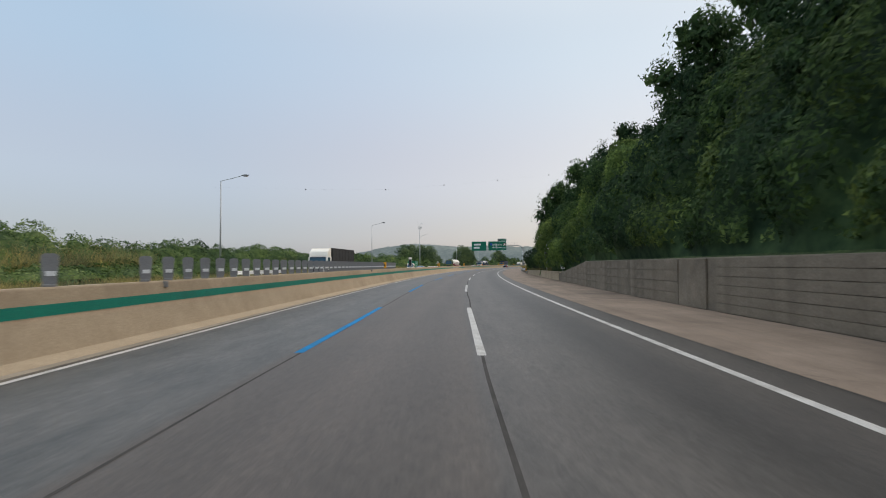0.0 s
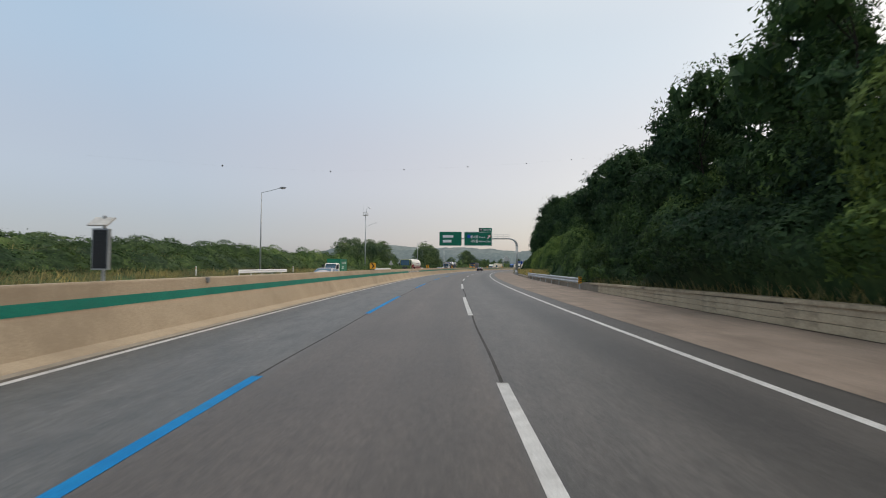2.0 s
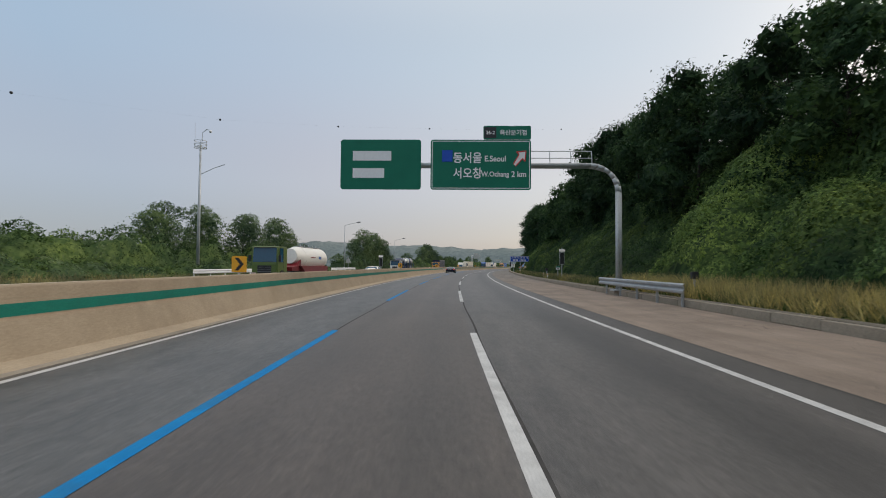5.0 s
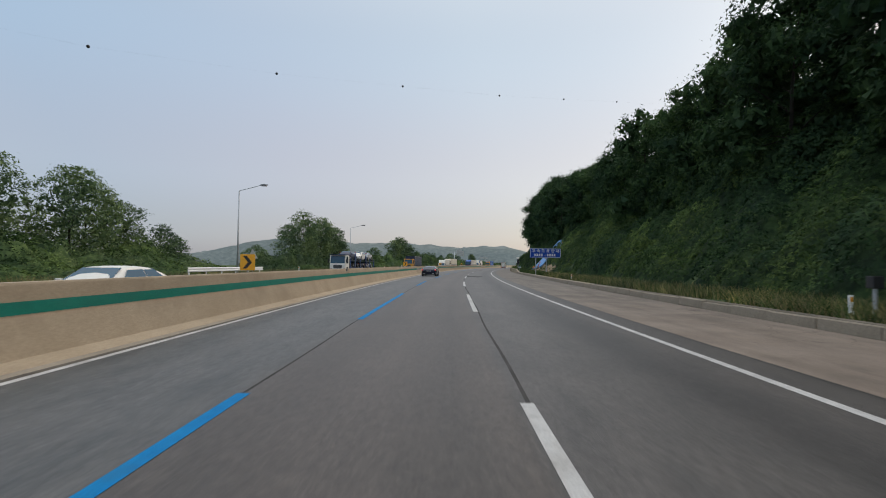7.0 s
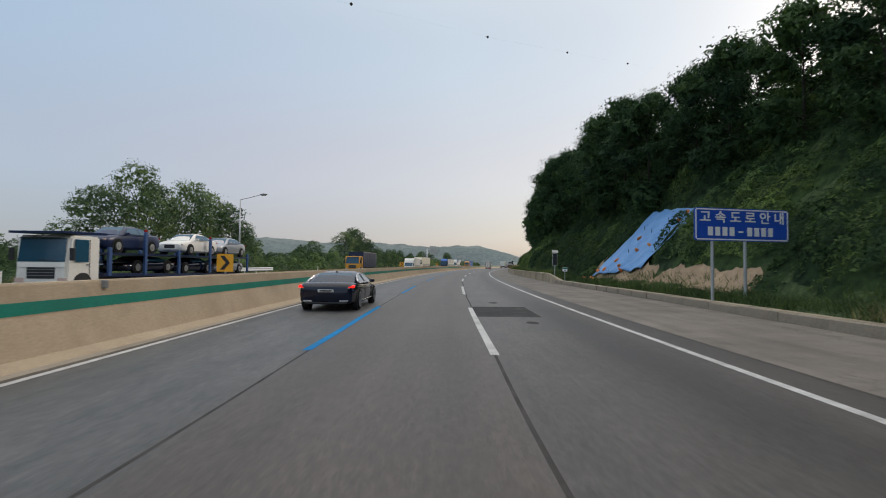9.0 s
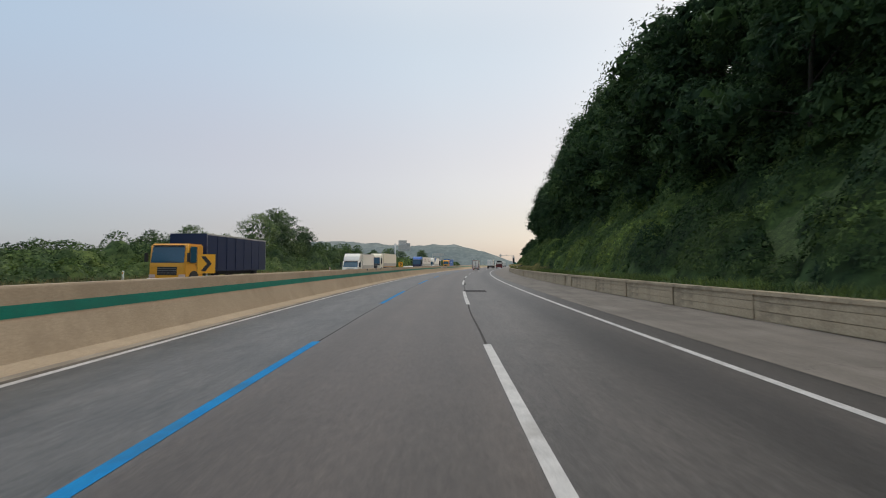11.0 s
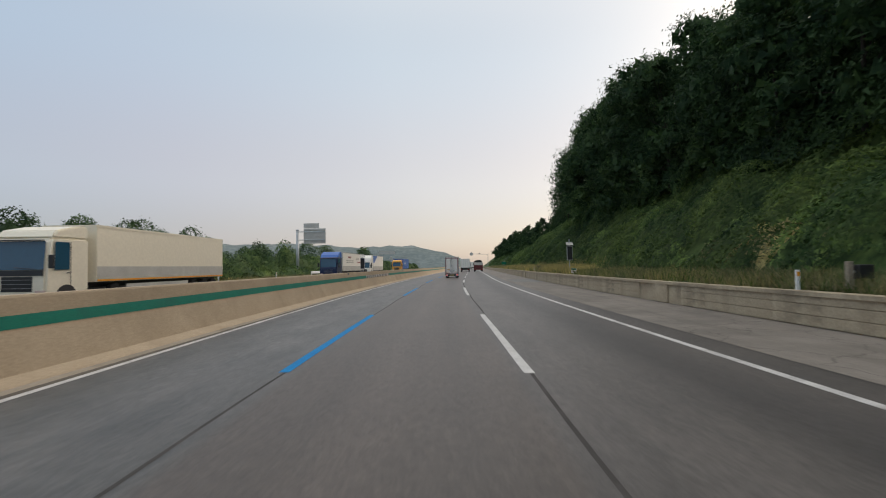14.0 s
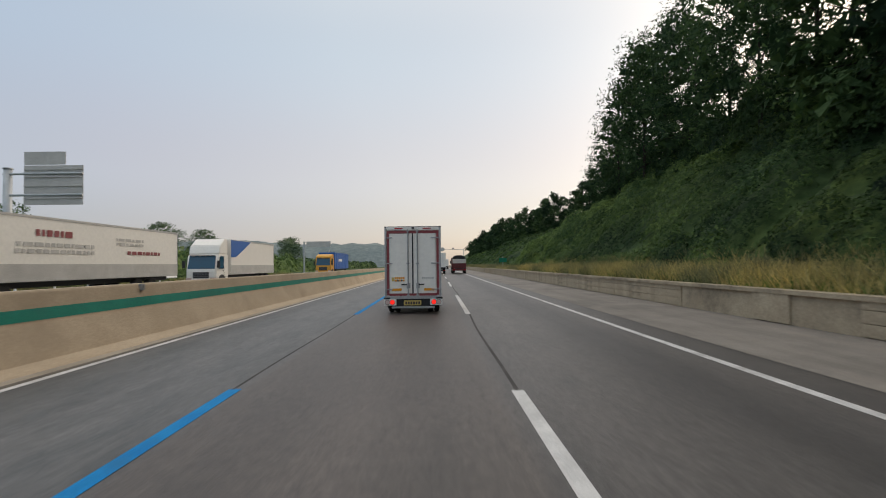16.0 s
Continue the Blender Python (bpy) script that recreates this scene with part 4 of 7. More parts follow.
# far side of the other carriageway
hedge = lambda s: np.full_like(np.asarray(s, float), -38.0)
hedge_top = tabled([(-60, 5.0), (30, 5.0), (45, 4.7), (65, 5.1), (85, 4.2), (100, 4.8), (160, 5.1), (185, 5.0), (212, 4.5), (221, 3.0), (227, 1.5), (240, 0.7), (244, 3.0), (250, 4.5), (257, 4.0), (300, 4.2), (315, 4.9), (330, 5.5), (341, 4.8), (370, 6.0), (380, 6.8), (395, 6.2), (405, 4.9), (420, 5.9), (440, 4.8), (475, 3.9), (640, 3.2), (900, 3.0)])
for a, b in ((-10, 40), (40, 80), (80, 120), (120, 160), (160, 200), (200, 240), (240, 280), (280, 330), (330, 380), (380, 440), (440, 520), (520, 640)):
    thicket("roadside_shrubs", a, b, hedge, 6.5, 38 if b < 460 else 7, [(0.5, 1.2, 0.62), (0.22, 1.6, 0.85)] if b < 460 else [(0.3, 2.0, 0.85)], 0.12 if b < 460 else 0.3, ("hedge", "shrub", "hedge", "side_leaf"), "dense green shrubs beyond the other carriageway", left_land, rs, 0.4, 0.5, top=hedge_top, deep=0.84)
low_top = tabled([(-60, 0.9), (150, 1.0), (180, 1.4), (212, 1.6), (222, 0.7), (240, 0.4), (262, 1.0), (290, 1.6), (330, 2.2), (400, 2.2), (440, 1.4), (900, 1.2)])
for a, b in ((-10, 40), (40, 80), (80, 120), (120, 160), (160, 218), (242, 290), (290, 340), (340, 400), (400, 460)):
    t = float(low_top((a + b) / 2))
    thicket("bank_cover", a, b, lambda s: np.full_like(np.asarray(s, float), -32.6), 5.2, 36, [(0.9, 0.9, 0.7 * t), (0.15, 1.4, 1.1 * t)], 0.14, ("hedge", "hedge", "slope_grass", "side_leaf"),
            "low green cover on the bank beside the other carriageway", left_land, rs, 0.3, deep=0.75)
for a, b in ((0, 165), (165, 330), (330, 470)):
    grass("roadside_grass", a, b, lambda s: np.full_like(s, -27.4), 2.0, 50, 0.7, "dry_grass", "yellowing grass beside the other carriageway", left_land, rs)
grass("bank_grass", 12, 36, lambda s: np.full_like(s, -32.2), 1.6, 90, 2.3, "dry_grass", "stand of tall yellowing grass before the shrubs", left_land, rs)
for a, b in ((66, 96), (122, 150), (206, 236)):
    grass("bank_grass", a, b, lambda s: np.full_like(s, -33.5), 3.5, 30, 0.75, "dry_grass", "patch of dry brown grass on the bank", left_land, rs)
LEFT = [tree_parts(50 + i, h, w, n, 0.105, "side_leaf", low, q, 0.65, 14, 0.7) for i, (h, w, n, low, q) in enumerate([(10, 2.7, 7000, 0.22, 24), (8, 2.8, 6500, 0.2, 22), (6, 2.3, 4500, 0.15, 16)])]
TOPS.update({id(p): crown_top(p) for p in LEFT})
for k, s, u, top in ((1, 176, -37.5, 8.0), (1, 181, -39, 9.6), (1, 186.5, -38, 9.9), (0, 192, -39.5, 9.4), (1, 197, -36.5, 9.3), (1, 202, -38, 10.3), (1, 207.5, -36, 10.1), (0, 212.5, -38.5, 9.7), (1, 216, -37, 7.8), (2, 219.5, -35.5, 5.8), (2, 223.5, -36, 4.4),
                     (2, 247, -37, 4.6), (1, 261, -37, 9.2), (0, 265.5, -36, 12.4), (1, 270, -37.5, 10.8), (0, 275, -36, 12.1), (1, 280, -37, 11.6), (1, 285, -36, 10.4), (1, 290, -37, 8.4), (2, 295, -38, 6.6),
                     (2, 318, -37.5, 5.6), (1, 328, -39, 7.0), (1, 345, -37, 10.4), (0, 350, -36.5, 11.8), (1, 355, -37, 11.6), (1, 360.5, -36, 9.4), (1, 366, -37, 8.4), (2, 373, -37, 6.4), (2, 381, -38, 7.0), (2, 392, -37, 6.4), (2, 421, -37, 6.0), (1, 455, -40, 8.0), (1, 463, -38, 7.5), (1, 500, -36, 8.0), (0, 512, -38, 9.0)):
    z = float(left_land(s, u)) - 0.1
    e = plant("tree", "slender green roadside tree with an airy crown", at(s, u, z, k * 77 + s * 31), *LEFT[k], "roadside trees")
    sz = (top - z) / TOPS[id(LEFT[k])]
    sx = 0.4 + 0.65 * sz
    e.scale = (sx, sx, sz)
for k, s, u, top in ((1, 436, 21.0, 25.5), (1, 441, 24.0, 27.0), (0, 447, 22.5, 23.0), (1, 421, 23.5, 23.0)):
    z = float(hill(s, u)) - 0.2
    e = plant("tree", "tall airy green tree on the brow of the hill", at(s, u, z, k * 77 + s), *AIRY[k], "hillside trees")
    sz = (top - z) / TOPS[id(AIRY[k])]
    e.scale = (sz * 0.9, sz * 0.9, sz)


# ---- roadside things ----
def text_mesh(body, size, mat, parent, m, name="lettering", extrude=0.004):
    cu = bpy.data.curves.new(name, "FONT")
    cu.body = body
    cu.size = size
    cu.extrude = extrude
    cu.offset = size * 0.018
    cu.align_x, cu.align_y = "CENTER", "CENTER"
    tmp = new(name, cu)
    dg = bpy.context.evaluated_depsgraph_get()
    me = bpy.data.meshes.new_from_object(tmp.evaluated_get(dg))
    bpy.data.objects.remove(tmp)
    me.materials.clear()
    me.materials.append(M[mat])
    ob = new(name, me)
    ob.parent = parent
    ob.matrix_basis = m
    return ob


FACE = pose(0, 0, 0, 90, 0, 0)     # lays flat lettering upright, read from -y


def lettering(body, size, mat, parent, x, y, z, name="lettering"):
    return text_mesh(body, size, mat, parent, Matrix.Translation((x, y, z)) @ FACE, name)


def rounded(bm, w, h, r, t, n=4, y0=0.0):
    """Upright plate with rounded corners, centred on x, from z 0 to h, thickness t along y."""
    pts = []
    for cx, cz, a0 in ((w / 2 - r, r, -90), (w / 2 - r, h - r, 0), (-w / 2 + r, h - r, 90), (-w / 2 + r, r, 180)):
        for i in range(n + 1):
            a = radians(a0 + 90 * i / n)
            pts.append((cx + r * math.cos(a), cz + r * math.sin(a)))
    return prism(bm, pts, y0, y0 + t)


# lamp posts
def lamp_post(m, height=11.4, arm=2.6):
    e = thing("street_lamp", m, "tall grey steel street lamp with one curved arm", "street lamp", "street lamps")
    part("base_plate", B(-0.25, 0.25, -0.25, 0.25, 0, 0.06, 0.01), "lamp_pole", e)
    part("pole", T((0, 0, 0), (0, 0, height), 0.12, 0.06, 12), "lamp_pole", e, smooth=True)
    part("arm", pipe(bmesh.new(), [(0, 0, height - 0.02), (arm * 0.5, 0, height + 0.28), (arm, 0, height + 0.62)], 0.04), "lamp_pole", e)
    bm = prism(bmesh.new(), [(arm - 0.1, height + 0.58), (arm + 0.15, height + 0.5), (arm + 0.75, height + 0.62), (arm + 0.8, height + 0.7), (arm + 0.35, height + 0.76), (arm - 0.05, height + 0.68)], -0.14, 0.14)
    head = part("lamp_head", bm, "grey_plastic", e, "dark grey lamp head")
    part("lens", B(arm + 0.2, arm + 0.68, -0.1, 0.1, height + 0.49, height + 0.56), "lens_clear", head)
    return e


first = lamp_post(at(51.1, -32.0, float(left_land(51, -32)) + 0.02), 10.9, 2.9)
for s, u, h in ((108.9, -27.6, 10.5), (220, -26.4, 9.9), (272.5, -28.0, 9.5), (-6, -28, 10.3)):
    lamp_post(at(s, u, float(left_land(s, u))), h)

# camera mast
m = thing("camera_mast", at(175, -31.0, float(left_land(175, -31)) - 0.05), "tall grey mast with a ring platform and a traffic camera", "mast")
part("pole", T((0, 0, 0), (0, 0, 15.6), 0.2, 0.11, 12), "lamp_pole", m, smooth=True)
bm = bmesh.new()
for z in (15.2, 15.6, 16.0):
    for i in range(12):
        a, b = 6.283 * i / 12, 6.283 * (i + 1) / 12
        tube(bm, (0.7 * math.cos(a), 0.7 * math.sin(a), z), (0.7 * math.cos(b), 0.7 * math.sin(b), z), 0.03, 0.03, 5)
for i in range(6):
    a = 6.283 * i / 6
    tube(bm, (0.7 * math.cos(a), 0.7 * math.sin(a), 15.2), (0.7 * math.cos(a), 0.7 * math.sin(a), 16.0), 0.03, 0.03, 5)
    tube(bm, (0, 0, 15.2), (0.7 * math.cos(a), 0.7 * math.sin(a), 15.2), 0.03, 0.03, 5)
part("ring_platform", bm, "lamp_pole", m)
part("aerial", T((-0.7, 0, 15.8), (-0.7, 0, 18.2), 0.02, 0.01, 5), "steel", m)
cm = part("camera_bracket", pipe(bmesh.new(), [(0.2, 0, 16.0), (0.2, 0, 17.0), (0.7, 0, 17.4), (1.1, 0, 17.3)], 0.035, 6), "lamp_pole", m)
bm = bmesh.new()
bmesh.ops.create_uvsphere(bm, u_segments=12, v_segments=8, radius=0.17, matrix=Matrix.Translation((1.15, 0, 17.15)))
part("camera_dome", bm, "sign_white", cm, smooth=True)
part("lamp_arm", pipe(bmesh.new(), [(0, 0, 12.0), (1.5, 0, 12.7), (3.0, 0, 13.2)], 0.04, 6), "lamp_pole", m)

# anti-glare panels on the median barrier
bm0 = rounded(bmesh.new(), 0.28, 0.62, 0.08, 0.03)
panel_me = None
for v in bm0.verts:      # narrower towards the foot
    v.co.x *= 0.76 + 0.24 * min(1.0, v.co.z / 0.5)
s = -0.97
while s < 42.6:
    if not (-0.5 < s < 1.4):
        e = thing("glare_panel", at(s, -7.9, 1.24, 24), "upright grey plastic anti-glare panel on the concrete barrier", "glare panel", "glare panels")
        if panel_me is None:
            a_ = part("panel", bm0, "grey_plastic", e)
            b_ = part("foot", B(-0.1, 0.1, -0.07, 0.08, 0, 0.05, 0.01), "grey_plastic", e)
            c_ = part("reflector", B(-0.06, 0.1, -0.02, 0.0, 0.2, 0.29, 0.005), "sign_white", e, "pale reflector")
            panel_me = (a_.data, b_.data, c_.data)
        else:
            for nm, me in zip(("panel", "foot", "reflector"), panel_me):
                o = new(nm, me)
                o.parent = e
    s += 0.94


def chevron(s):
    e = thing("chevron_sign", at(s, -7.9, 1.24), "yellow curve sign with a black chevron on the barrier", "chevron sign", "chevron signs")
    part("bracket", T((0, 0.04, 0), (0, 0.04, 0.5), 0.025), "steel", e)
    b = part("board", rounded(bmesh.new(), 0.52, 0.56, 0.04, 0.02, y0=0.0), "yellow", e, "yellow board")
    b.location = (0, 0, 0.08)
    bm = prism(bmesh.new(), [(-0.16, 0.06), (-0.02, 0.06), (0.16, 0.28), (-0.02, 0.5), (-0.16, 0.5), (0.02, 0.28)], -0.006, -0.001)
    part("arrow", bm, "black", b, "black chevron")


for s in (36.2, 87.2, 135.3, 181, 227.7, 274.5, 321):
    chevron(s)


def warning_panel(s, u, z0, pole_top, zp=2.0, tall=1.15, rz=0, size=1.0):
    e = thing("warning_lamp_panel", at(s, u, z0, rz), "black louvred lamp panel on a steel pole with a solar panel", "lamp panel", "lamp panels")
    part("pole", T((0, 0.1, 0), (0, 0.1, pole_top), 0.045, 0.045, 8), "steel", e)
    fr = part("frame", B(-0.22, 0.22, -0.06, 0.06, zp, zp + tall, 0.01), "steel", e)
    part("louvre_panel", B(-0.19, 0.19, -0.068, -0.05, zp + 0.04, zp + tall - 0.04), "black", fr, "black louvred face")
    for i in range(9):
        z = zp + 0.1 + i * (tall - 0.2) / 8
        part("louvre", B(-0.18, 0.18, -0.09, -0.069, z, z + 0.02), "black", fr)
    so = part("solar_panel", B(-0.27, 0.27, -0.2, 0.2, -0.02, 0.02, 0.005), "sign_back", e, "tilted pale solar panel")
    e.scale = (size, size, size)
    so.location, so.rotation_euler = (0, -0.02, zp + tall + 0.18), (radians(35), 0, 0)


for s, u, z0, top, zp in ((49, 8.95, 0.75, 3.2, 1.25), (166, 9.7, 0.3, 3.1, 1.5), (259.5, 8.7, 0.5, 2.6, 1.1), (373.5, 8.7, 0.85, 2.8, 1.1)):
    warning_panel(s, u, z0, top, zp)
for s in (53.8, 167.2, 372.0):
    warning_panel(s, -7.9, 1.24, 1.75, 0.3, 1.1, 0, 0.78)


def distance_plate(s, u, z0, h=0.75):
    e = thing("distance_marker", at(s, u, z0), "small white and green distance plate on a post", "marker plate", "distance markers")
    part("post", T((0, 0.03, 0), (0, 0.03, h), 0.025), "steel", e)
    b = part("plate", B(-0.2, 0.2, -0.01, 0.01, h, h + 0.36, 0.008), "sign_white", e)
    part("green_field", B(-0.18, 0.18, -0.016, -0.011, h + 0.2, h + 0.34), "sign_green", b, "green upper field")
    part("bar", B(-0.08, 0.08, -0.016, -0.011, h + 0.06, h + 0.13), "ink", b)


for s, u, z0, h in ((37.5, 8.9, 0.85, 0.3), (167.6, 9.6, 0.35, 0.95), (255.3, 8.8, 0.35, 0.75), (370.4, 8.3, 0.85, 0.12)):
    distance_plate(s, u, z0, h)
for s, u, z in ((176.9, 9.6, 0.35), (172, 9.3, 0.3), (208, 9.4, 0.3), (346, 8.2, 0.83), (391, 8.3, 0.85), (97, 9.3, 0.3)):
    e = thing("delineator_post", at(s, u, z), "short white roadside delineator post", "post", "delineator posts")
    part("post", B(-0.05, 0.05, -0.03, 0.03, -0.1, 0.55, 0.01), "sign_white", e)
    part("reflector", B(-0.035, 0.035, -0.036, -0.031, 0.38, 0.5), "orange", e)
for s in (65, 92, 118, 146, 240, 298, 318, 352, 386, 402):
    e = thing("delineator_post", at(s, -26.6, float(left_land(s, -26.6))), "white delineator post beyond the other carriageway", "post", "far delineator posts")
    part("post", B(-0.07, 0.07, -0.04, 0.04, -0.1, 1.0, 0.02), "sign_white", e)
    part("reflector", B(-0.05, 0.05, -0.046, -0.041, 0.75, 0.9), "orange", e)
for s in (2.4, 30, 58, 100, 196, 222, 240.2, 300, 304, 306.5, 335, 366, 396):
    e = thing("barrier_reflector", at(s, -7.76, 1.1), "small dark reflector fixed to the barrier", "reflector", "barrier reflectors")
    part("housing", B(-0.02, 0.08, -0.05, 0.05, -0.02, 0.13, 0.01), "grey_plastic", e)


# guard rails
def w_beam(name, s0, s1, u, z, label, facing=1, post_step=4.0, base=0.0, group="guard rails", mat="steel", half=0.21):
    e = thing(name, Matrix(), label, "guard rail", group)
    d = 0.04 * facing
    k = half
    pr = [(u, z - k), (u - d * 2, z - 0.75 * k), (u - d * 2, z - 0.4 * k), (u, z), (u - d * 2, z + 0.4 * k), (u - d * 2, z + 0.75 * k), (u, z + k), (u + d * 0.3, z + k), (u - d * 1.6, z + 0.6 * k), (u + d * 0.3, z), (u - d * 1.6, z - 0.6 * k), (u + d * 0.3, z - k)]
    loft("beam", s0, s1, 2, pr, mat, e, closed=True, caps=True)
    s = s0 + 0.4
    while s < s1:
        o = part("post", B(-0.05, 0.05, -0.04, 0.04, 0, z - base + 0.1), mat, e)
        o.matrix_basis = at(s, u + 0.1 * facing, base)
        s += post_step
    return e


rail = w_beam("guard_rail", 81.0, 114, 8.72, 0.62, "galvanised steel guard rail on a low concrete kerb", 1, 4.0, 0.0)
e = thing("rail_end_marker", at(80.8, 8.72, 0), "yellow and black striped end plate of the guard rail", "marker plate")
part("plate", B(-0.13, 0.13, -0.02, 0.02, 0.42, 0.92, 0.01), "yellow", e)
for i in range(3):
    z = 0.46 + i * 0.15
    part("stripe", prism(bmesh.new(), [(-0.125, z), (-0.125, z + 0.07), (0.125, z + 0.17 if z + 0.17 < 0.91 else 0.91), (0.125, z + 0.1)], -0.026, -0.021), "black", e)
part("bracket", T((0, 0.04, 0), (0, 0.04, 0.8), 0.03), "steel", e)
w_beam("guard_rail", 138, 149.5, 8.75, 0.75, "short galvanised guard rail before the sign gantry", 1, 2.5, 0.0)
for s0, s1 in ((42, 55), (98, 112), (164, 180), (208, 224), (262, 276), (413, 431), (-16, -4)):
    w_beam("guard_rail", s0, s1, -25.2, 0.85, "pale steel guard rail beyond the other carriageway", -1, 3.0, -0.02, "far guard rails", "sign_white")

# overhead direction sign on a bent pole
g = thing("sign_gantry", at(146.5, 8.9, 0.3), "grey cantilever gantry with green direction boards", "sign gantry")
bm = bmesh.new()
pts = [(0, 0, 0), (0, 0, 5.6)]
for i in range(1, 7):
    a = radians(15 * i)
    pts.append((-1.5 + 1.5 * math.cos(a), 0, 5.6 + 1.5 * math.sin(a)))
pts.append((-15.5, 0, 7.1))
part("pole_and_arm", pipe(bm, pts, 0.12, 12), "lamp_pole", g, smooth=True)
part("pole_and_arm", pipe(bmesh.new(), [(x + 0.28, y + 0.45, z - 0.02) if x > -1.0 else (x, y + 0.45, z) for x, y, z in pts], 0.12, 12), "lamp_pole", g, smooth=True)
part("base_plate", B(-0.35, 0.35, -0.35, 0.35, -0.05, 0.05, 0.01), "lamp_pole", g)
bm = bmesh.new()
for z in (7.55, 7.95):
    tube(bm, (-1.4, 0.25, z), (-5.0, 0.25, z), 0.025, 0.025, 6)
for x in (-1.4, -2.6, -3.8, -5.0):
    tube(bm, (x, 0.1, 7.1), (x, 0.25, 7.95), 0.025, 0.025, 6)
part("walkway_rail", bm, "lamp_pole", g)
u0 = 8.9
board = part("direction_board", rounded(bmesh.new(), 5.7, 2.6, 0.15, 0.06), "sign_green", g, "green direction board with white lettering")
board.location = (-u0 + 1.1, -0.3, 5.62)
board.scale = (1.0, 1.0, 1.1)
rim = part("board_rim", bmesh.new(), "sign_white", board)
bm = bmesh.new()
for x0, x1, z0, z1 in ((-2.75, 2.75, 0.06, 0.1), (-2.75, 2.75, 2.5, 2.54), (-2.78, -2.74, 0.1, 2.5), (2.74, 2.78, 0.1, 2.5)):
    box(bm, x0, x1, -0.008, -0.002, z0, z1)
bm.to_mesh(rim.data)
bm.free()
lettering("동서울", 0.6, "sign_white", board, -0.75, -0.012, 1.62)
lettering("E.Seoul", 0.42, "sign_white", board, 0.82, -0.012, 1.6)
lettering("서오창", 0.6, "sign_white", board, -0.75, -0.012, 0.82)
lettering("W.Ochang", 0.36, "sign_white", board, 0.82, -0.012, 0.8)
lettering("2 km", 0.42, "sign_white", board, 2.16, -0.012, 0.8)
arrow = prism(bmesh.new(), [(1.85, 1.35), (1.97, 1.23), (2.37, 1.63), (2.5, 1.5), (2.55, 2.0), (2.05, 1.95), (2.18, 1.82)], -0.014, -0.002)
part("arrow", arrow, "sign_white", board, "white slanting arrow")
for a_, b_ in (((1.84, 1.33), (2.17, 1.83)), ((2.17, 1.83), (2.03, 1.96)), ((2.03, 1.96), (2.56, 2.01)), ((2.56, 2.01), (2.51, 1.48)), ((2.51, 1.48), (2.37, 1.62)), ((2.37, 1.62), (1.97, 1.22))):
    part("arrow_edge", T((a_[0], -0.014, a_[1]), (b_[0], -0.014, b_[1]), 0.03, 0.03, 6), "red_paint", board, "red edge of the arrow")
part("shield", B(-2.2, -1.6, -0.014, -0.002, 1.45, 2.05, 0.02), "sign_blue", board, "blue route shield")
top = part("junction_board", rounded(bmesh.new(), 2.7, 0.78, 0.08, 0.05), "sign_green", g, "small green board above")
top.location = (-u0 + 2.6, -0.3, 8.5)
part("number_field", B(-1.3, -0.62, -0.012, -0.002, 0.08, 0.7), "black", top)
lettering("36-2", 0.28, "sign_white", top, -0.96, -0.02, 0.38)
lettering("옥산분기점", 0.34, "sign_white", top, 0.35, -0.012, 0.37)
b2 = part("direction_board", rounded(bmesh.new(), 4.6, 2.6, 0.15, 0.06), "sign_green", g, "green direction board with white lettering")
b2.location = (-u0 - 4.6, -0.3, 5.62)
b2.scale = (1.0, 1.0, 1.1)
part("bar", B(-1.6, 0.6, -0.012, -0.002, 1.5, 2.0), "sign_white", b2)
part("bar", B(-1.6, 0.2, -0.012, -0.002, 0.6, 1.1), "sign_white", b2)

# blue information sign
e = thing("information_sign", at(231.5, 10.55, 0.35, 14), "blue roadside information sign with white lettering on two posts", "road sign")
for x in (-1.35, 0.15):
    part("post", T((x, 0.06, -0.3), (x, 0.06, 3.45), 0.06, 0.06, 10), "steel", e)
b = part("board", rounded(bmesh.new(), 3.2, 1.08, 0.1, 0.05), "sign_blue", e, "blue board")
b.location = (0, 0, 2.25)
b.scale = (1.36, 1.0, 1.17)
bm = bmesh.new()
for x0, x1, z0, z1 in ((-1.55, 1.55, 0.03, 0.07), (-1.55, 1.55, 1.01, 1.05), (-1.58, -1.54, 0.07, 1.01), (1.54, 1.58, 0.07, 1.01)):
    box(bm, x0, x1, -0.008, -0.002, z0, z1)
part("rim", bm, "sign_white", b)
lettering("고 속 도 로 안 내", 0.42, "sign_white", b, 0, -0.012, 0.76)
for i, x in enumerate((-1.1, -0.86, -0.62, -0.38, -0.08, 0.22, 0.46, 0.7, 0.94)):
    part("bar", B(x - 0.07, x + 0.09, -0.012, -0.002, 0.17 if i != 4 else 0.28, 0.46 if i != 4 else 0.33), "sign_white", b)

